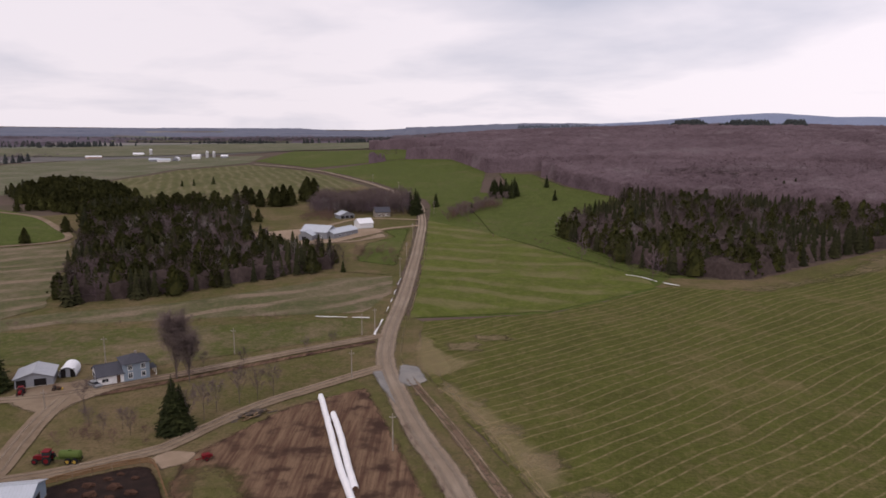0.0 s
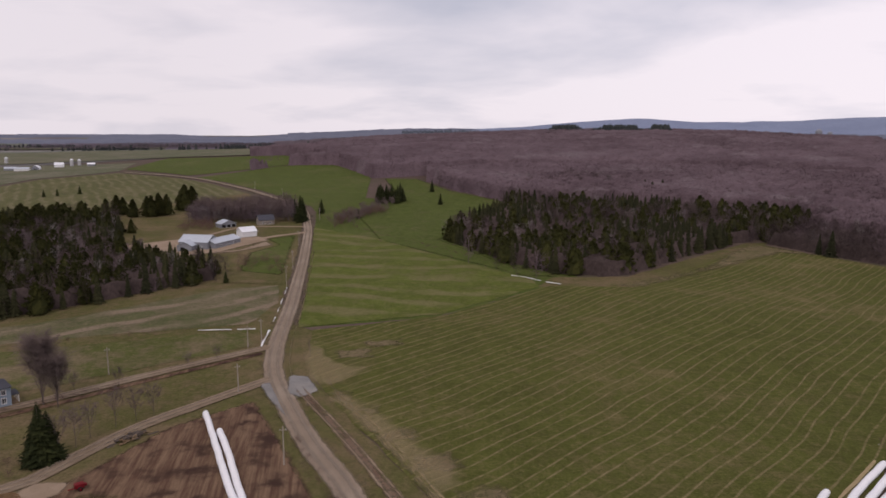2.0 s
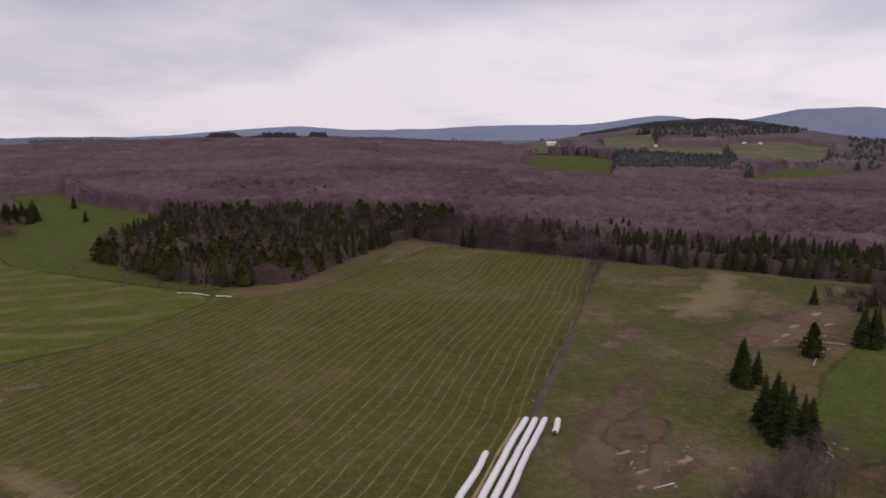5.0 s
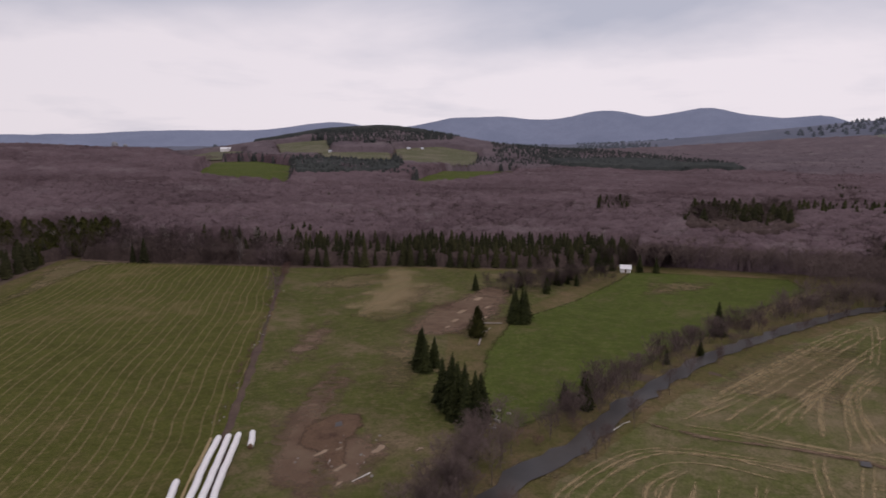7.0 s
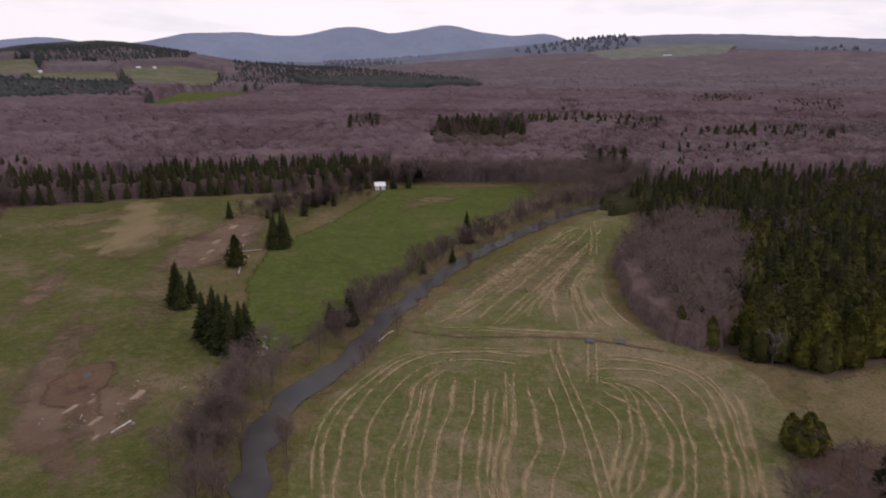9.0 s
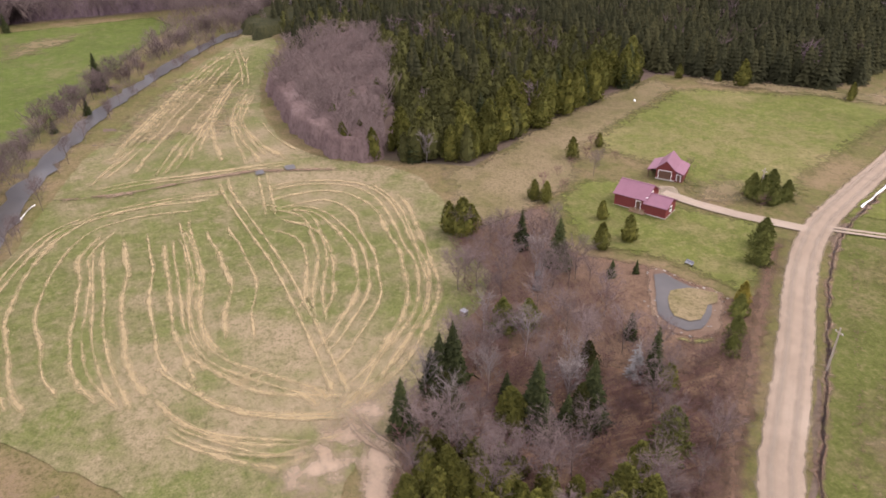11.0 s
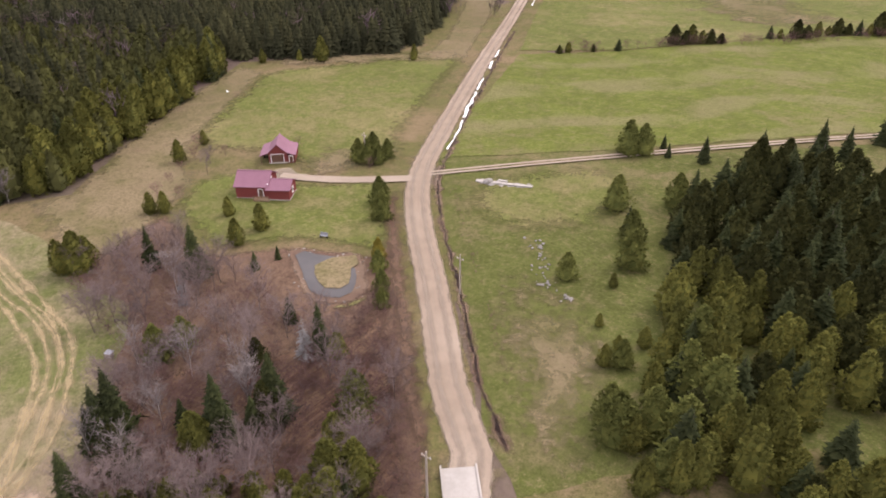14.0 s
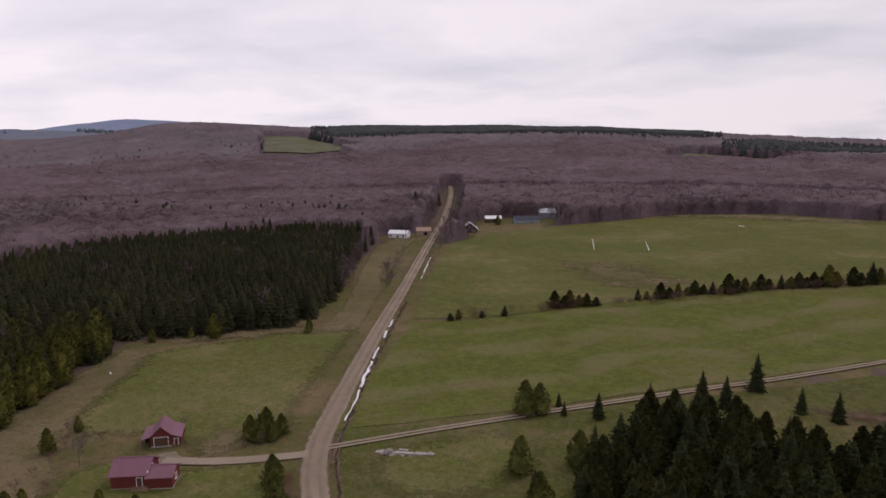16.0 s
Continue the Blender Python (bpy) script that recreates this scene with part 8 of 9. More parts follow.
gable("blue_house", (202.5, -511), (185.5, -522), 9, 3.0, 2.4, "blue", "slate", "long pale blue house at the forest edge", "house", openings=[("F", -6, 1.0, 1.2, 1.1, "win"), ("F", -2, 1.0, 1.2, 1.1, "win"), ("F", 3, 0.2, 1.0, 2.0, "door"), ("F", 6.5, 1.0, 1.2, 1.1, "win")])
gable("grey_barn", (196, -550), (184, -556), 10, 5.0, 3.0, "grey", "metal", "weathered grey barn behind a blue house", "barn")
gable("camper_shed", (330, -575), (320, -582), 5, 2.6, 0.8, "white", "palemetal", "low white shed among leafless trees", "shed")
gable("cabin", (360, 86.5), (361.5, 81.5), 5, 2.2, 1.5, "white", "palemetal", "small white cabin at the forest edge", "cabin", openings=[("F", 0, 0.2, 1.0, 2.0, "door")])


# ---- utility poles ----
def utility_pole(x, y, hgt, yaw=0):
    e = empty("utility_pole", pose(x, y, float(land(x, y)), 0, 0, yaw), "weathered grey wooden utility pole beside the road", "utility pole", "utility poles")
    part("pole", rods(((0, 0, -0.5), (0, 0, hgt), 0.17, 0.11, 8)), M["pole"], e)
    part("crossarm", boxes((-0.7, 0.7, -0.06, 0.06, hgt - 0.9, hgt - 0.75)), M["pole"], e)
    for k in (-0.6, 0.0, 0.6):
        part("insulator", rods(((k, 0, hgt - 0.75), (k, 0, hgt - 0.55), 0.05, 0.04, 6)), M["concretegrey"], e)


for x, y, hh in ((-21.8, 221, 8), (-18.5, 303, 9), (-17.5, 340, 9), (-17, 400, 9), (-6, 500, 9), (-10, 136.5, 8.5), (-24, 179, 8), (-25.6, 217, 7), (-61, 198, 8), (-94.5, 188.5, 8), (-94, 157, 5), (108, -115, 8), (35.5, -44.5, 8), (57.5, -82.6, 8), (236, -399, 8), (-70, 705, 9), (-40, 640, 9)):
    utility_pole(x, y, hh)

# ---- bridge over the river ----
br = site("bridge", (26.5, -50.5), (36.5, -46.2), "pale concrete road bridge deck over the river", "bridge")
dirv = math.degrees(math.atan2(-62 + 46, 45 - 31))
br.matrix_basis = pose(33.2, -48.2, float(land(33, -48)), 0, 0, dirv)
part("deck", boxes((-7.0, 2.9, -2.1, 2.1, 0.05, 0.5)), M["concrete"], br)
for sg in (-1, 1):
    part("kerb", boxes((-7.0, 3.2, sg * 2.22 - 0.12, sg * 2.22 + 0.12, 0.05, 0.7)), M["concrete"], br)


# ---- stones, logs and small things ----
def stone_mesh(seed):
    bm = bmesh.new()
    bmesh.ops.create_icosphere(bm, subdivisions=2, radius=1)
    for v in bm.verts:
        v.co *= 1 + 0.28 * noise.noise(v.co * 1.3 + Vector((seed * 5.0, 0, 0)))
        v.co.z *= 0.6
    return mesh("stone", bm, M["rock"])


STONES = [stone_mesh(i) for i in range(4)]


def stone(x, y, s, label="pale grey fieldstone lying in the grass", flat=1.0):
    ob = new("stone", STONES[int(rng.integers(4))])
    ob.matrix_basis = Matrix.Translation((x, y, float(land(x, y)) + 0.12 + 0.2 * s * flat)) @ Matrix.Rotation(rng.uniform(0, 6), 4, "Z") @ Matrix.Diagonal((s, s * rng.uniform(0.6, 1), s * flat, 1))
    return tagged(ob, label, "stone", "fieldstones")


for i in range(46):
    t = rng.uniform(0, 1)
    stone(57 - 13 * t + rng.normal(0, 0.9), -107 + 17 * t + rng.normal(0, 0.9), rng.uniform(0.12, 0.36))
for i in range(12):
    stone(42 + rng.normal(0, 1.2), -92 + rng.normal(0, 1.0), rng.uniform(0.15, 0.4))
for i in range(34):
    t = rng.uniform(0, 1)
    stone(80.5 - 12 * t + rng.normal(0, 0.5), -122.5 - 4 * t + rng.normal(0, 0.5), rng.uniform(0.4, 1.0), "flat pale rubble slab beside the lane", 0.3)
for k, (u, v, a, L, W) in enumerate(((79.5, -122.9, 17, 3.0, 1.1), (76.8, -123.8, 20, 2.6, 0.9), (74.2, -124.6, 15, 3.2, 1.0), (71.4, -125.6, 19, 2.4, 1.1), (69.4, -126.2, 22, 2.0, 0.8), (75.6, -125.4, 14, 2.2, 0.7))):
    ob = new("slab", mesh("slab", boxes((-L / 2, L / 2, -W / 2, W / 2, 0, 0.28)), M["concrete"]))
    ob.matrix_basis = pose(u, v, float(land(u, v)) + 0.1 + 0.03 * k, 2 * k - 5, 3 - k, a)
    tagged(ob, "pale broken concrete slab beside the lane", "slab", "broken slabs")
stone(78.2, -123.2, 1.2, "large grey boulder on a rubble heap")
for i in range(40):
    t = rng.uniform(0, 1)
    stone(118 + 170 * t + rng.normal(0, 1), 124 + 123 * t + rng.normal(0, 1), rng.uniform(0.15, 0.42), "fieldstone in an overgrown hedge line")
for i in range(20):
    stone(118 + rng.normal(0, 7), 86 + rng.normal(0, 6), rng.uniform(0.15, 0.5), "pale stone in a muddy hollow")
for i in range(26):
    stone(rng.uniform(140, 158), rng.uniform(64, 70), rng.uniform(0.3, 0.8), "grey stone under riverside spruces")


def log(x, y, yaw, length, r, label="pale fallen log on the pasture"):
    ob = new("log", mesh("log", rods(((-length / 2, 0, r), (length / 2, 0, r * 0.8), r, r * 0.6, 8)), M["palebark"]))
    ob.matrix_basis = pose(x, y, float(land(x, y)) + 0.15, 0, 0, yaw)
    tagged(ob, label, "log")


log(212, 98, 20, 12, 0.3)
log(234, 104, -60, 9, 0.3)
log(224, 101, 5, 8, 0.25)
bl = empty("hunting_blind", pose(90.4, -37.2, float(land(90, -37)) + 0.1, 0, 0, 20) @ Matrix.Scale(0.7, 4), "small grey wooden box stand at the field's edge", "hunting blind")
part("cabin", boxes((-0.7, 0.7, -0.6, 0.6, 0.5, 1.6)), M["palebark"], bl)
part("roof", boxes((-0.85, 0.85, -0.75, 0.75, 1.6, 1.7)), M["grey"], bl)
for sx in (-0.6, 0.6):
    for sy in (-0.5, 0.5):
        part("leg", boxes((sx - 0.06, sx + 0.06, sy - 0.06, sy + 0.06, -0.2, 0.5)), M["wood"], bl)
bn = empty("garden_bench", pose(90.5, -83, float(land(90, -83)) + 0.2, 0, 0, 200), "dark garden bench on the lawn", "bench")
part("seat", boxes((-0.8, 0.8, -0.25, 0.25, 0.4, 0.46)), M["grey"], bn)
part("backrest", boxes((-0.8, 0.8, 0.22, 0.28, 0.5, 1.0)), M["grey"], bn)
for sx in (-0.7, 0.7):
    part("leg", boxes((sx - 0.05, sx + 0.05, -0.22, 0.25, 0.0, 0.4)), M["dark"], bn)

# ---- old snow ----
def snow(line, w, label="narrow bank of old white snow along the ditch", seed=0.0):
    bm = ribbon_bm(curve(line, 1.5), w, 0.26, crown=0.2, wobble=1.8, seed=seed)
    ob = new("snow_bank", mesh("snow_bank", bm, M["snow"]))
    tagged(ob, label, "snow", kind="structure")


for k, (line, w) in enumerate((([(-21.6, 216), (-21, 224), (-20.2, 233)], 1.9), ([(-19.8, 243), (-19.4, 249)], 1.2), ([(-19.2, 256), (-18.9, 262)], 0.9), ([(-18.9, 268), (-18.5, 276)], 0.9), ([(-18.3, 285), (-18, 297)], 0.9),
                               ([(-44, 237), (-38, 236.3), (-33, 235.8)], 0.8), ([(-31, 235.6), (-25, 235.2)], 0.7), ([(82, 305), (88, 300), (92, 292)], 1.1), ([(94, 290), (99, 285)], 1.0),
                               ([(97, -133), (101, -143), (106, -153)], 1.3), ([(107, -155), (112, -165), (117, -176)], 2.2), ([(118, -178), (123, -189)], 1.2), ([(127, -199), (131, -207)], 2.0), ([(133, -212), (137, -221)], 1.3),
                               ([(166, -295), (178, -322), (190, -349)], 1.4), ([(125, -455), (118, -432), (112, -412)], 1.1), ([(91, -458), (86, -440), (82, -424)], 1.1), ([(40, -560), (44, -563)], 2.5), ([(179, -131), (181, -132)], 1.2),
                               ([(158, 38.2), (163, 37), (165, 36)], 0.8), ([(113, 77), (108, 78)], 0.7), ([(114, 88), (112, 87)], 0.6))):
    snow(line, w * 0.38, seed=k)


# ---- single trees ----
def trees(kind, where, group, rows):
    for x, y, hh in rows:
        tree(kind, x, y, hh, where, group, wide=1.2 if kind in ("young_pine", "cedar") else 1.0)


trees("big_spruce", "in the brush by the pond", "conifers in the brush", [(68.1, -19.2, 9.5), (73.6, -28.6, 12.3), (73.8, -26.7, 10.8), (74.7, -25.7, 7.8), (62.2, -36, 12.1), (60.1, -43.1, 11.8), (99.2, -59.8, 10.9)])
trees("pine", "in the brush by the pond", "conifers in the brush", [(68.4, -25.4, 8.3), (60, -41.5, 8), (70.2, -48.9, 5.8)])
trees("spruce", "in the brush by the pond", "conifers in the brush", [(68.1, -34.5, 6.1), (59.8, -39.4, 7.4), (76.1, -60.4, 4.5), (43.2, -35.7, 7.5)])
trees("cedar", "in the brush by the pond", "conifers in the brush", [(62.7, -33.1, 7.4), (62.3, -57.5, 5.3), (116.9, -47.7, 8.9), (117.4, -49.8, 6.8), (45.3, -38.4, 9), (49.5, -43.6, 6.8), (43.2, -40.7, 8.5), (45.8, -35.3, 5.8), (44.6, -33, 6.6), (62, -20.3, 5.8), (61.4, -22.3, 5.3), (61.1, -25.3, 3.9), (57.3, -25.4, 6.7), (57.7, -29, 4.4), (55.4, -30.8, 3.4), (57.3, -21.6, 6.7), (53.4, -24.6, 6.6), (52.3, -27, 6.7), (54.5, -22.2, 6.6), (58.4, -19.2, 6.6), (50.2, -28.1, 5.2), (47.6, -30.3, 4.3)])
trees("fir", "in the brush by the pond", "conifers in the brush", [(60, -36, 8.3), (65, -56.7, 10), (107.6, -56.3, 9.3), (41.3, -37.1, 7.1)])
trees("young_pine", "in the brush by the pond", "conifers in the brush", [(51.2, -49.5, 7)])
trees("cedar", "near the red house", "cedars by the house", [(118, -48, 8), (113, -78, 4.5), (102, -71, 6), (103, -78, 6), (64, -33, 7), (125, -71, 5), (127, -69, 5), (145, -89, 6), (150, -100, 4), (43, -36, 8), (120, -46, 7)])
trees("young_pine", "beside the gravel road", "roadside pines", [(53, -51, 7), (91.5, -101, 6.5), (86.6, -95.9, 6.5), (74, -80.3, 4.5), (69.3, -75.7, 4.5), (66, -72, 4), (110.4, -115.2, 6), (107.8, -115.6, 6.5), (105.8, -117.3, 5), (106.5, -121.3, 5), (109.6, -119.6, 6.5)])
tree("yellow", 76.6, -83.4, 4.8, "beside the gravel road")
tree("snag", 66, -54.4, 8, "in the brush by the pond")
trees("budding", "in the brush", "", [(65.2, -42.8, 8), (157, -54, 8)])
x, y = scatter([(60, -19), (53, -14), (40, -30), (36, -40), (44, -40), (54, -30)], 3.0, 31, clear=False)
trees("cedar", "in a cluster below the spruces", "cedar cluster", [(a, b, rng.uniform(4, 6.5)) for a, b in zip(x, y)])

# the young wood on the rough pasture
x, y = scatter([(27, -99), (20, -80), (13, -62), (-14, -58), (-50, -100), (-74, -168), (-32, -180), (-18, -172), (-5, -157), (3, -163), (12, -169), (20, -174), (27, -166), (34, -152), (36, -136), (33, -112)], 4.7, 33, clear=False)
for a, b in zip(x, y):
    if (a + 6) ** 2 + (b + 84) ** 2 < 30:
        continue
    far = b < -108 + 6 * noise.noise((a * 0.1, b * 0.1, 0))
    k = ("spruce", "pine", "pine", "spruce")[int(rng.integers(4))] if far else ("cedar", "cedar", "pine", "cedar", "spruce")[int(rng.integers(5))]
    tree(k, a, b, rng.uniform(7, 11) if far else rng.uniform(6.5, 10.5), "in the young wood on the pasture", "young wood on the pasture", wide=rng.uniform(1.0, 1.25))
trees("young_pine", "standing on the rough pasture", "pasture trees", [(21.5, -66.6, 8.5), (18.3, -70.6, 8), (13.6, -63.9, 7), (19.3, -91.5, 8), (14, -69.9, 9), (12.9, -78.6, 10), (17.6, -80.9, 9), (59, -157, 9), (49, -128, 8), (41, -117, 7), (37, -108, 8), (45, -98, 5.5), (27, -81, 5), (24, -70, 6), (39, -136, 8), (56, -159, 8)])
trees("cedar", "standing on the rough pasture", "pasture trees", [(19, -66.2, 6), (15.2, -60.3, 6), (29.2, -79.5, 4), (21.6, -83.7, 7.5), (20.9, -77.3, 6), (10.2, -67.4, 7), (37, -100, 3), (34, -88, 2.6), (26, -87, 4), (29, -84, 3), (20, -66, 5)])
trees("spruce", "beside the two-track lane", "lane trees", [(42, -162, 7), (50, -160, 4), (53, -165, 4), (9, -200, 11), (-10, -186, 8), (21, -185, 9), (32, -174, 7), (43, -120, 6), (15, -183, 9), (-2, -188, 7)])
for i, (a, b, hh) in enumerate([(117, -230, 4), (115, -233, 5), (108, -239, 3.5), (101, -245, 6), (88, -266, 9), (83, -270, 9), (77, -274, 7), (61, -295, 7), (53, -302, 9), (47, -310, 7), (41, -316, 8), (34, -319, 8), (28, -324, 11), (22, -331, 8), (16, -337, 9), (8, -343, 9), (1, -349, 9), (-11, -358, 13), (-21, -366, 11), (-29, -373, 14), (-40, -382, 12), (4, -346, 7), (-5, -354, 9)]):
    tree(("pine", "cedar", "pine", "spruce")[i % 4], a, b, hh * 0.8, "in the hedge row between fields", "hedge row trees", wide=1.35)
    if hh > 6:
        tree(("pine", "cedar")[i % 2], a - 3.2, b - 2.6, hh * 0.55, "in the hedge row between fields", "hedge row trees", wide=1.5)
trees("cedar", "at the field edge", "field edge trees", [(180, -173, 9), (157, -196, 5), (187, -169, 4), (155, -193, 4), (196, -160, 5), (212, -499, 8)])

x, y = scatter([(0, -182), (-24, -198), (-58, -228), (-56, -204), (-22, -184)], 2.6, 83, clear=False)
brush("lane_brush", [(a, b, rng.uniform(0.8, 2.2)) for a, b in zip(x, y)], "low reddish scrub between the lane and the young wood")

# riverside pasture
for _x, _y, _h in [(177, 101, 14), (181, 99, 10), (156, 83, 13), (152, 78, 16), (149, 73, 15), (150, 69, 13), (146, 71, 12), (154, 80, 12), (239, 96, 14), (244, 94, 13), (249, 96, 10), (167, 53, 7), (169, 48, 9), (172, 55, 6), (177, 51, 8), (259, 27, 13), (231, 29, 6), (217, 37, 5), (179, 103, 12), (175, 99, 11), (151, 76, 14), (147, 69, 12), (155, 78, 13), (148, 75, 11), (153, 72, 12), (242, 98, 12), (246, 96, 13), (240, 93, 11)]:
    tree("big_spruce", _x, _y, _h, "on the riverside pasture", "riverside spruces", wide=1.0)
tree("pine", 216, 101, 11, "on the riverside pasture")
side = offset(RIVER, -6.5)
for i in range(120):
    j = int(rng.integers(8, len(side)))
    a, b = side[j]
    near = rng.uniform() < 0.62
    tree("bare" if near else "shrub", a + rng.normal(0, 1.8), b + rng.normal(1.5, 2.2), rng.uniform(4.5, 9) if near else rng.uniform(2.5, 4.5), "on the river bank", "riverbank trees", wide=1.25)
far_side = [q for q in offset(RIVER, -5.5) if q[0] > 150]
brush("riverbank_brush", [(a + rng.normal(0, 1.5), b + rng.normal(1.5, 2.4), rng.uniform(4.5, 9.5)) for a, b in (far_side[int(k)] for k in rng.integers(0, len(far_side), 190))], "purple-brown leafless trees lining the river", "bare")
bend = [q for q in offset(RIVER, -5.5) if q[0] > 290]
brush("riverbank_brush", [(a + rng.normal(0, 7), b + rng.normal(4, 7), rng.uniform(6, 11)) for a, b in (bend[int(k)] for k in rng.integers(0, len(bend), 80))], "dense leafless trees at the river bend", "bare")
trees("spruce", "round the forest cabin", "cabin spruces", [(364, 92, 9), (366, 78, 10), (358, 95, 8), (362, 99, 11), (368, 70, 9)])
side = offset(RIVER, 5.2)
for i in range(46):
    a, b = side[int(rng.integers(40, len(side)))]
    tree("bare", a + rng.normal(0, 0.8), b + rng.normal(0, 0.8), rng.uniform(3, 8), "on the river bank", "riverbank trees")
for i in range(44):
    tree("bare", *(lambda t: (92 + 52 * t + rng.normal(0, 3), 52 + 12 * t + rng.normal(0, 3)))(rng.uniform(0, 1)), rng.uniform(6, 10), "in a thicket by the river", "river thicket", wide=1.2)
for i in range(46):
    tree("bare" if i % 3 else "spruce", *(lambda t: (290 + 40 * t + rng.normal(0, 5), 128 - 34 * t + rng.normal(0, 5)))(rng.uniform(0, 1)), rng.uniform(5, 9), "in the brush between pasture and field", "pasture brush")
brush("hedge_brush", [(118 + 170 * t + rng.normal(0, 1), 124 + 123 * t + rng.normal(0, 1), rng.uniform(0.7, 2.0) + (2.0 if t > 0.85 else 0)) for t in rng.uniform(0, 1, 110)], "low leafless brush along a stony hedge line")

# round the crossroads farm
tree("big_spruce", -59.0, 145.4, 13.5, "beside the farm driveway", wide=1.15)
tree("big_spruce", -58.0, 147, 11, "beside the farm driveway", wide=1.25)
tree("big_spruce", -60.2, 146.2, 10, "beside the farm driveway", wide=1.25)
tree("old_bare", -70.5, 178, 17, "beside the blue farmhouse", wide=1.25)
tree("old_bare", -66.5, 176, 13, "beside the blue farmhouse", wide=1.25)
tree("big_spruce", -113, 168, 14, "beside the machine shed", wide=1.3)
tree("big_spruce", -117, 172, 13, "beside the machine shed", wide=1.3)
trees("bare", "along the farm driveway", "driveway trees", [(-56.5, 148.4, 9), (-54.6, 152.1, 9), (-53.2, 156.9, 8), (-49.3, 162.1, 9), (-45.5, 164.6, 8), (-42.2, 167.2, 8), (-84, 156, 8), (-74, 144, 5), (-71, 147, 5), (-68, 144, 6), (-78, 146, 5), (-81, 150, 4), (-62, 155, 4), (-55, 186, 6), (-40, 199, 5), (-33, 205, 5), (-66, 186, 5)])
for i in range(14):
    tree("shrub", rng.uniform(-84, -62), rng.uniform(138, 152), rng.uniform(1.5, 3), "on the rough lawn", "lawn shrubs")
brush("ditch_brush", [(-24 - 70 * t, 208 - 41 * t + rng.normal(0, 0.6) - 1.5, rng.uniform(0.7, 1.4)) for t in rng.uniform(0, 1, 70)], "low reddish brush in the lane's ditch")
brush("strip_brush", [(-30 - 120 * t, 240 - 18 * t + rng.normal(0, 1), rng.uniform(0.8, 2.2)) for t in rng.uniform(0, 1, 26)], "scattered leafless brush along a field strip")
brush("verge_brush", [(-9 + 12 * t + rng.normal(0, 1), 150 - 38 * t, rng.uniform(0.6, 1.4)) for t in rng.uniform(0, 1, 44)], "low leafless brush on the road verge")

# far farm surroundings
trees("spruce", "beside the gravel road", "roadside spruces", [(-19, 492, 20), (-17.5, 496, 18), (-22, 500, 14), (-5, 533, 12), (21, 503, 8), (-24, 520, 14), (-45, 312, 6), (-53, 330, 6)])
for _x, _y, _h in [(-124, 545, 15), (-128, 540, 14), (-133, 548, 13), (-119, 548, 14), (-111, 575, 18), (-106, 578, 17), (-114, 580, 15), (-158, 561, 13), (-123, 465, 8), (-168, 569, 10), (-152, 556, 12), (-141, 540, 12), (-230, 381, 8), (-228, 420, 9), (-315, 516, 8), (-309, 520, 7)]:
    tree("pine", _x, _y, _h * 1.15, "on the meadow behind the far farm", "meadow conifers", wide=1.05)
brush("bare_grove", [(rng.uniform(-95, -24), rng.uniform(498, 552), rng.uniform(9, 15)) for i in range(110)], "leafless purple-brown grove behind the far farm", "bare")
x, y = scatter([(-98, 496), (-24, 496), (-20, 530), (-40, 556), (-96, 556)], 4.2, 81, clear=False)
wood("bare_grove", x, y, [("bare", 0.6), ("dark_bare", 0.25), ("birch", 0.15)], 81, "leafless purple-brown grove behind the far farm", (9, 14))
brush("thicket", [(rng.uniform(-97, -75), rng.uniform(462, 500), rng.uniform(3, 6)) for i in range(40)], "leafless reddish thicket by the far farm")
brush("thicket", [(rng.uniform(-46, -22), rng.uniform(332, 366), rng.uniform(2, 4)) for i in range(40)], "leafless reddish thicket below the far farm")
trees("spruce", "in a clump on the hill meadow", "meadow clump", [(rng.uniform(33, 64), rng.uniform(578, 602), rng.uniform(11, 17)) for i in range(22)])
trees("spruce", "on the hill meadow", "meadow trees", [(106, 484, 12), (112, 478, 11), (101, 478, 10), (90, 560, 10), (95, 640, 12), (-260, 700, 8), (-250, 705, 8), (-235, 720, 9)])
brush("thicket", [(4 + 36 * t + rng.normal(0, 3), 474 + 30 * sin(2 * t) + 24 * t + rng.normal(0, 6), rng.uniform(3, 6)) for t in rng.uniform(0, 1, 90)], "leafless purple thicket in a meadow hollow")
brush("boundary_brush", [(28 + 64 * t + rng.normal(0, 1), 412 - 122 * t + rng.normal(0, 1.5), rng.uniform(0.6, 1.6)) for t in rng.uniform(0, 1, 40)], "low brush along a field boundary")

# brush on the low ground
x, y = scatter([(116, -45), (86, -35), (70, -20), (57, -14), (40, -36), (46, -52), (56, -62), (66, -60), (84, -64), (100, -62), (119, -61)], 2.9, 34, clear=False)
low = []
for a, b in zip(x, y):
    if rng.uniform() < 0.36:
        tree("bare" if rng.uniform() < 0.85 else "birch", a, b, rng.uniform(5, 9), "in the leafless brush", "brush trees", wide=1.15)
    else:
        low.append((a, b, rng.uniform(1.8, 4.0)))
brush("brush_thicket", low, "reddish-brown leafless thicket on the low ground")
x, y = scatter([(116, -45), (86, -35), (70, -20), (57, -14), (40, -36), (36, -44), (52, -64), (66, -76), (70, -66), (84, -64), (100, -62), (119, -61)], 1.9, 37, clear=False)
upper = x + 0.6 * y > 42 + 6 * np.sin(x * 0.3)
wood("brush_thicket", x[upper], y[upper], [("pink_shrub", 1)], 37, "greyish pink fuzz of leafless brush on the low ground", (4, 9), category="brush")
wood("brush_thicket", x[~upper], y[~upper], [("shrub", 1)], 38, "dark purple-brown leafless thicket on the low ground", (4, 9), category="brush")
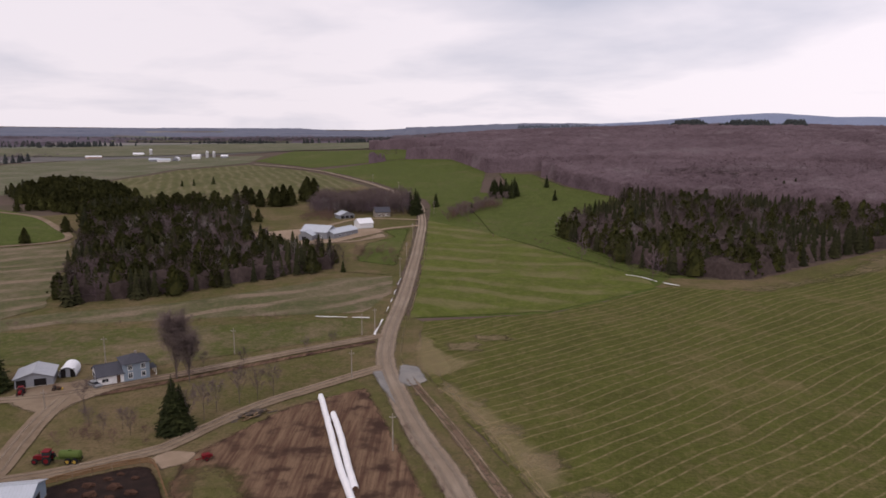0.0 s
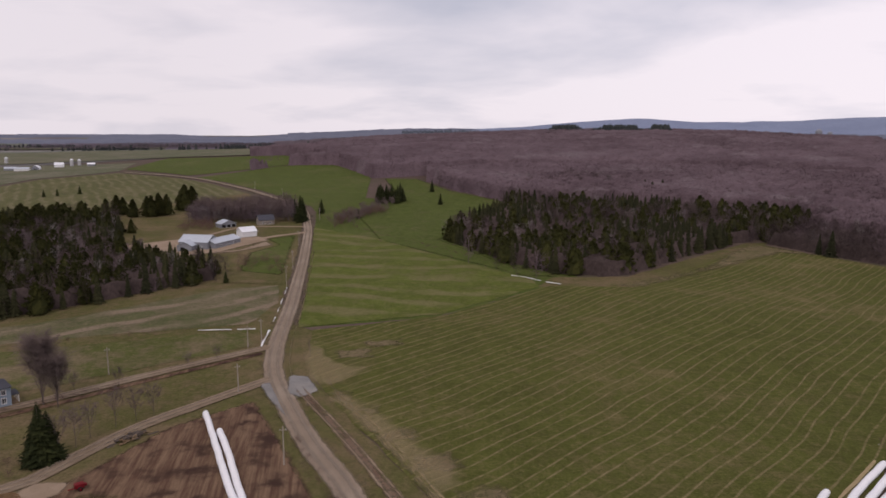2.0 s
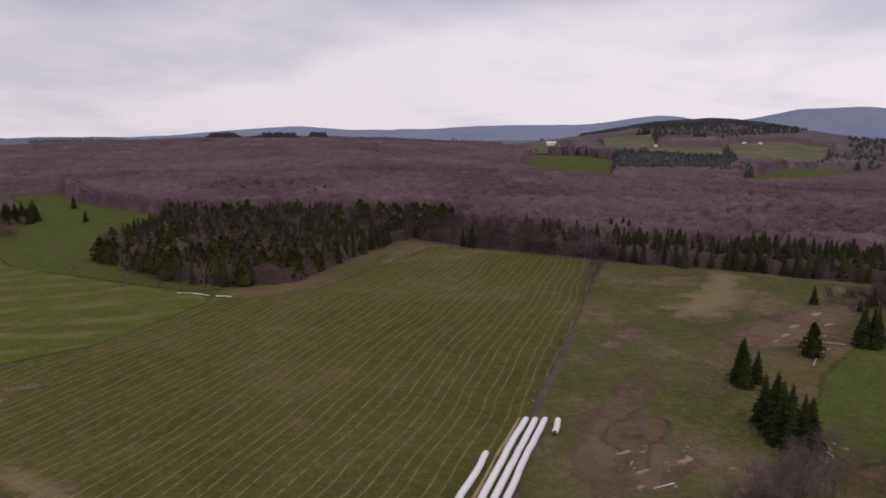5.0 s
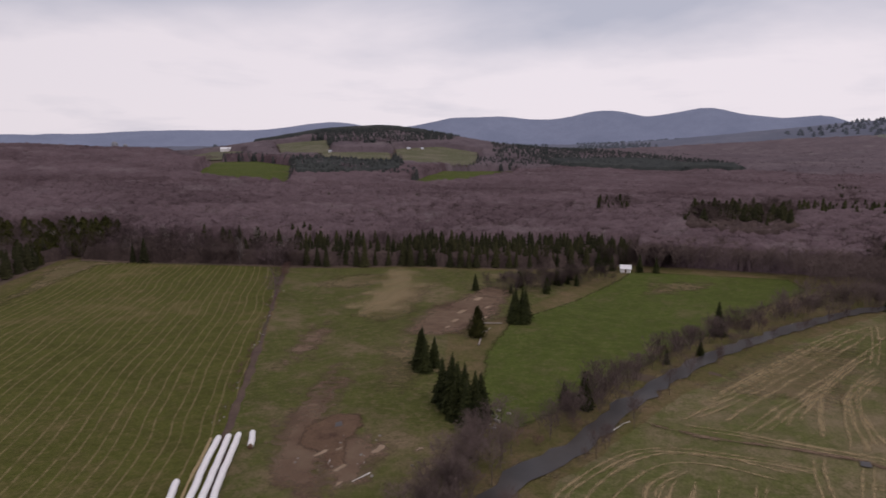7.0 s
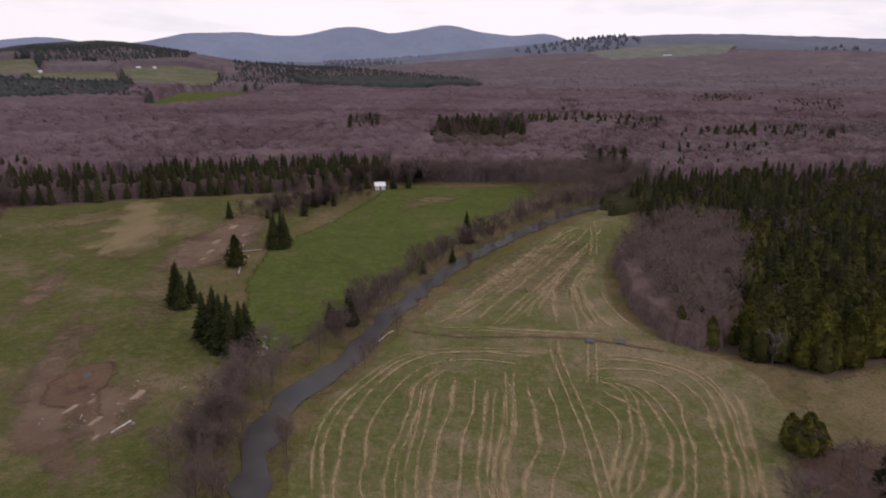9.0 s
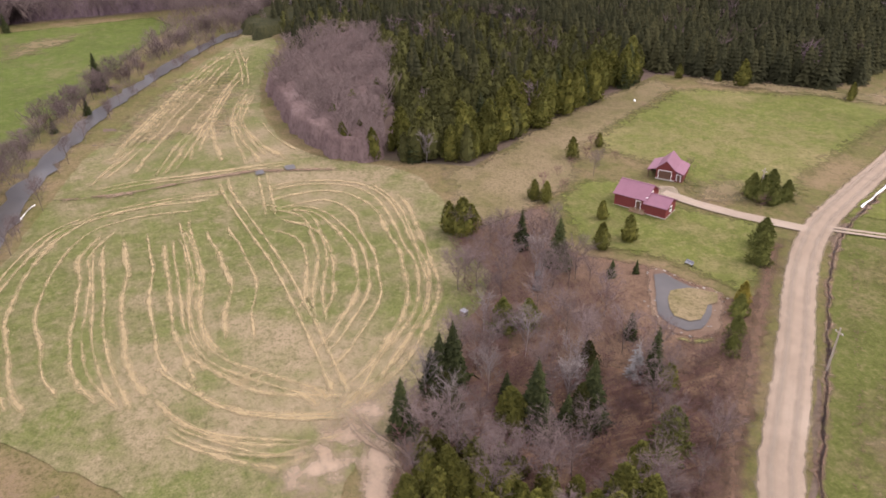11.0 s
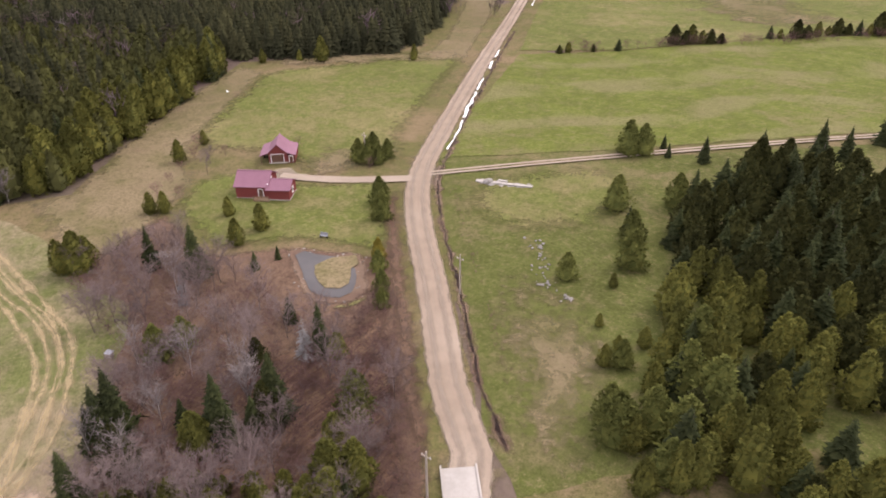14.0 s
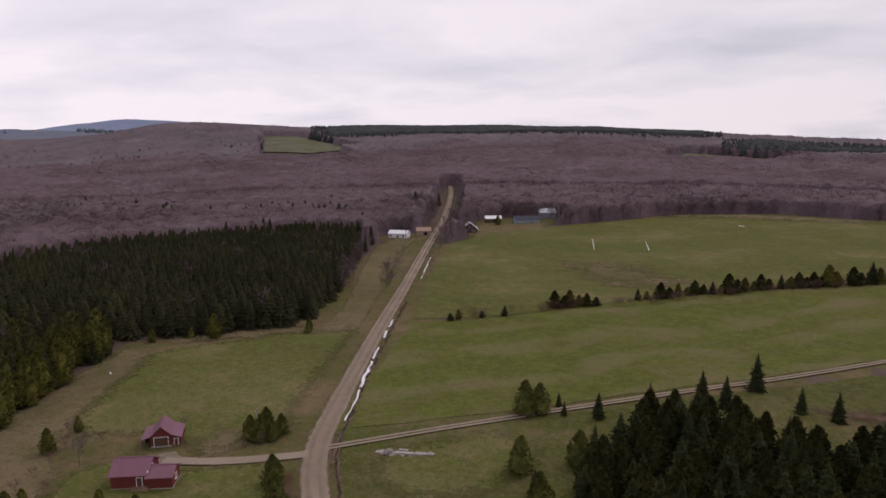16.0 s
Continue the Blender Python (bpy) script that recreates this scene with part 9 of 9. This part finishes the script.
for a, b in ((132, -74), (136, -80), (140, -86), (143, -92), (128, -77), (149, -97), (139, -98), (113, -120), (105, -113), (128, -112)):
    tree("shrub", a, b, rng.uniform(2, 4), "round the red house", "garden shrubs")
trees("bare", "round the red house", "garden trees", [(133, -88, 6), (137, -92, 5), (112, -66, 6), (107, -62, 7)])

# edge of the cedar wood
x, y = scatter([(160, -48), (151, -62), (175, -103), (202, -152), (212, -152), (190, -106), (166, -64), (172, -52)], 4.4, 35, clear=False)
for a, b in zip(x, y):
    k = ("cedar", "cedar", "cedar", "spruce")[int(rng.integers(4))]
    tree(k, a, b, rng.uniform(9, 14), "at the edge of the cedar wood", "cedar wood edge", wide=1.1)

# hardwoods at the edge of the road beyond the houses
brush("bare_grove", [(rng.uniform(150, 250), rng.uniform(-575, -535), rng.uniform(9, 14)) for i in range(40)], "leafless grove behind the hill houses", "bare")
brush("thicket", [(8 + 40 * t + rng.normal(0, 4), 480 + 90 * t + rng.normal(0, 9), rng.uniform(3, 7)) for t in rng.uniform(0, 1, 120)], "leafless purple thicket in a meadow hollow", "bare")
brush("boundary_brush", [(3 + 97 * t + rng.normal(0, 1.2), 494 - 196 * t + rng.normal(0, 2), rng.uniform(0.6, 1.8)) for t in rng.uniform(0, 1, 110)], "low brush along a field boundary")
x, y = scatter([(36, -44), (56, -64), (70, -79), (66, -64), (62, -56), (72, -44), (84, -38), (66, -22), (46, -30)], 1.45, 71, clear=False)
brush("brush_thicket", [(a, b, rng.uniform(1.3, 3.0)) for a, b in zip(x, y)], "dense purple-brown leafless thicket beside the road")
x, y = scatter([(372, 84), (390, 8), (362, 2), (352, -12), (420, -62), (440, 20), (420, 95)], 5.5, 72, clear=False)
brush("bare_grove", [(a, b, rng.uniform(9, 14)) for a, b in zip(x, y)], "leafless forest edge behind the riverside field", "bare")
brush("hedge_brush", [(128 - 190 * t + rng.normal(0, 1.5), -222 - 182 * t + rng.normal(0, 1.5), rng.uniform(1.0, 4.2)) for t in rng.uniform(0.05, 1, 190)], "low leafless brush in the hedge row between fields")
brush("ditch_brush", [(42 + 46 * t + rng.normal(0, 0.5) - 4.0, -66 - 50 * t + rng.normal(0, 0.5) - 1.5, rng.uniform(0.3, 0.9)) for t in rng.uniform(0, 1, 70)], "low reddish brush along the eroded ditch")
brush("pasture_brush", [(286 + 50 * t + rng.normal(0, 6), 126 - 34 * t + rng.normal(0, 5), rng.uniform(4, 9)) for t in rng.uniform(0, 1, 90)], "dark leafless brush between pasture and field", "dark_bare")
brush("forest_edge_brush", [(372 + 22 * t + rng.normal(0, 2), 92 - 30 * t + rng.normal(0, 5), rng.uniform(6, 12)) for t in rng.uniform(0, 1, 50)], "dark leafless trees behind the forest cabin", "dark_bare")
for a, b in ((171, -36), (176, -42), (184, -47), (196, -54), (208, -56), (164, -42), (190, -38), (168, -48), (214, -50), (200, -46)):
    tree(("cedar", "young_pine")[int(rng.integers(2))], a, b, rng.uniform(5, 10), "among leafless trees by the hay field", "grove cedars")
trees("spruce", "in the brush by the pond", "conifers in the brush", [(92.3, -67.2, 4.2), (91.7, -72.1, 3.2), (75.1, -59.8, 5.2)])
trees("young_pine", "in the brush by the pond", "conifers in the brush", [(84.1, -46.0, 5.5), (84.3, -41.5, 6.5)])
for u, v in [(86.3, -71.6), (82.2, -68.9), (78.4, -67.0), (75.4, -66.7), (73.1, -67.6), (71.7, -69.3), (71.6, -72.0), (73.0, -74.9), (75.5, -77.8), (78.4, -80.4), (80.8, -81.1), (83.1, -79.9), (85.4, -78.8), (88.5, -77.9), (90.8, -76.9), (90.3, -74.5), (83.8, -73.1), (81.4, -71.2), (78.9, -70.1), (76.6, -70.0), (74.9, -71.1), (74.5, -73.1), (75.9, -75.2)]:
    for _ in range(3):
        stone(u + rng.normal(0, 0.6), v + rng.normal(0, 0.6), rng.uniform(0.12, 0.32), "pale fieldstone on the pond's bank")
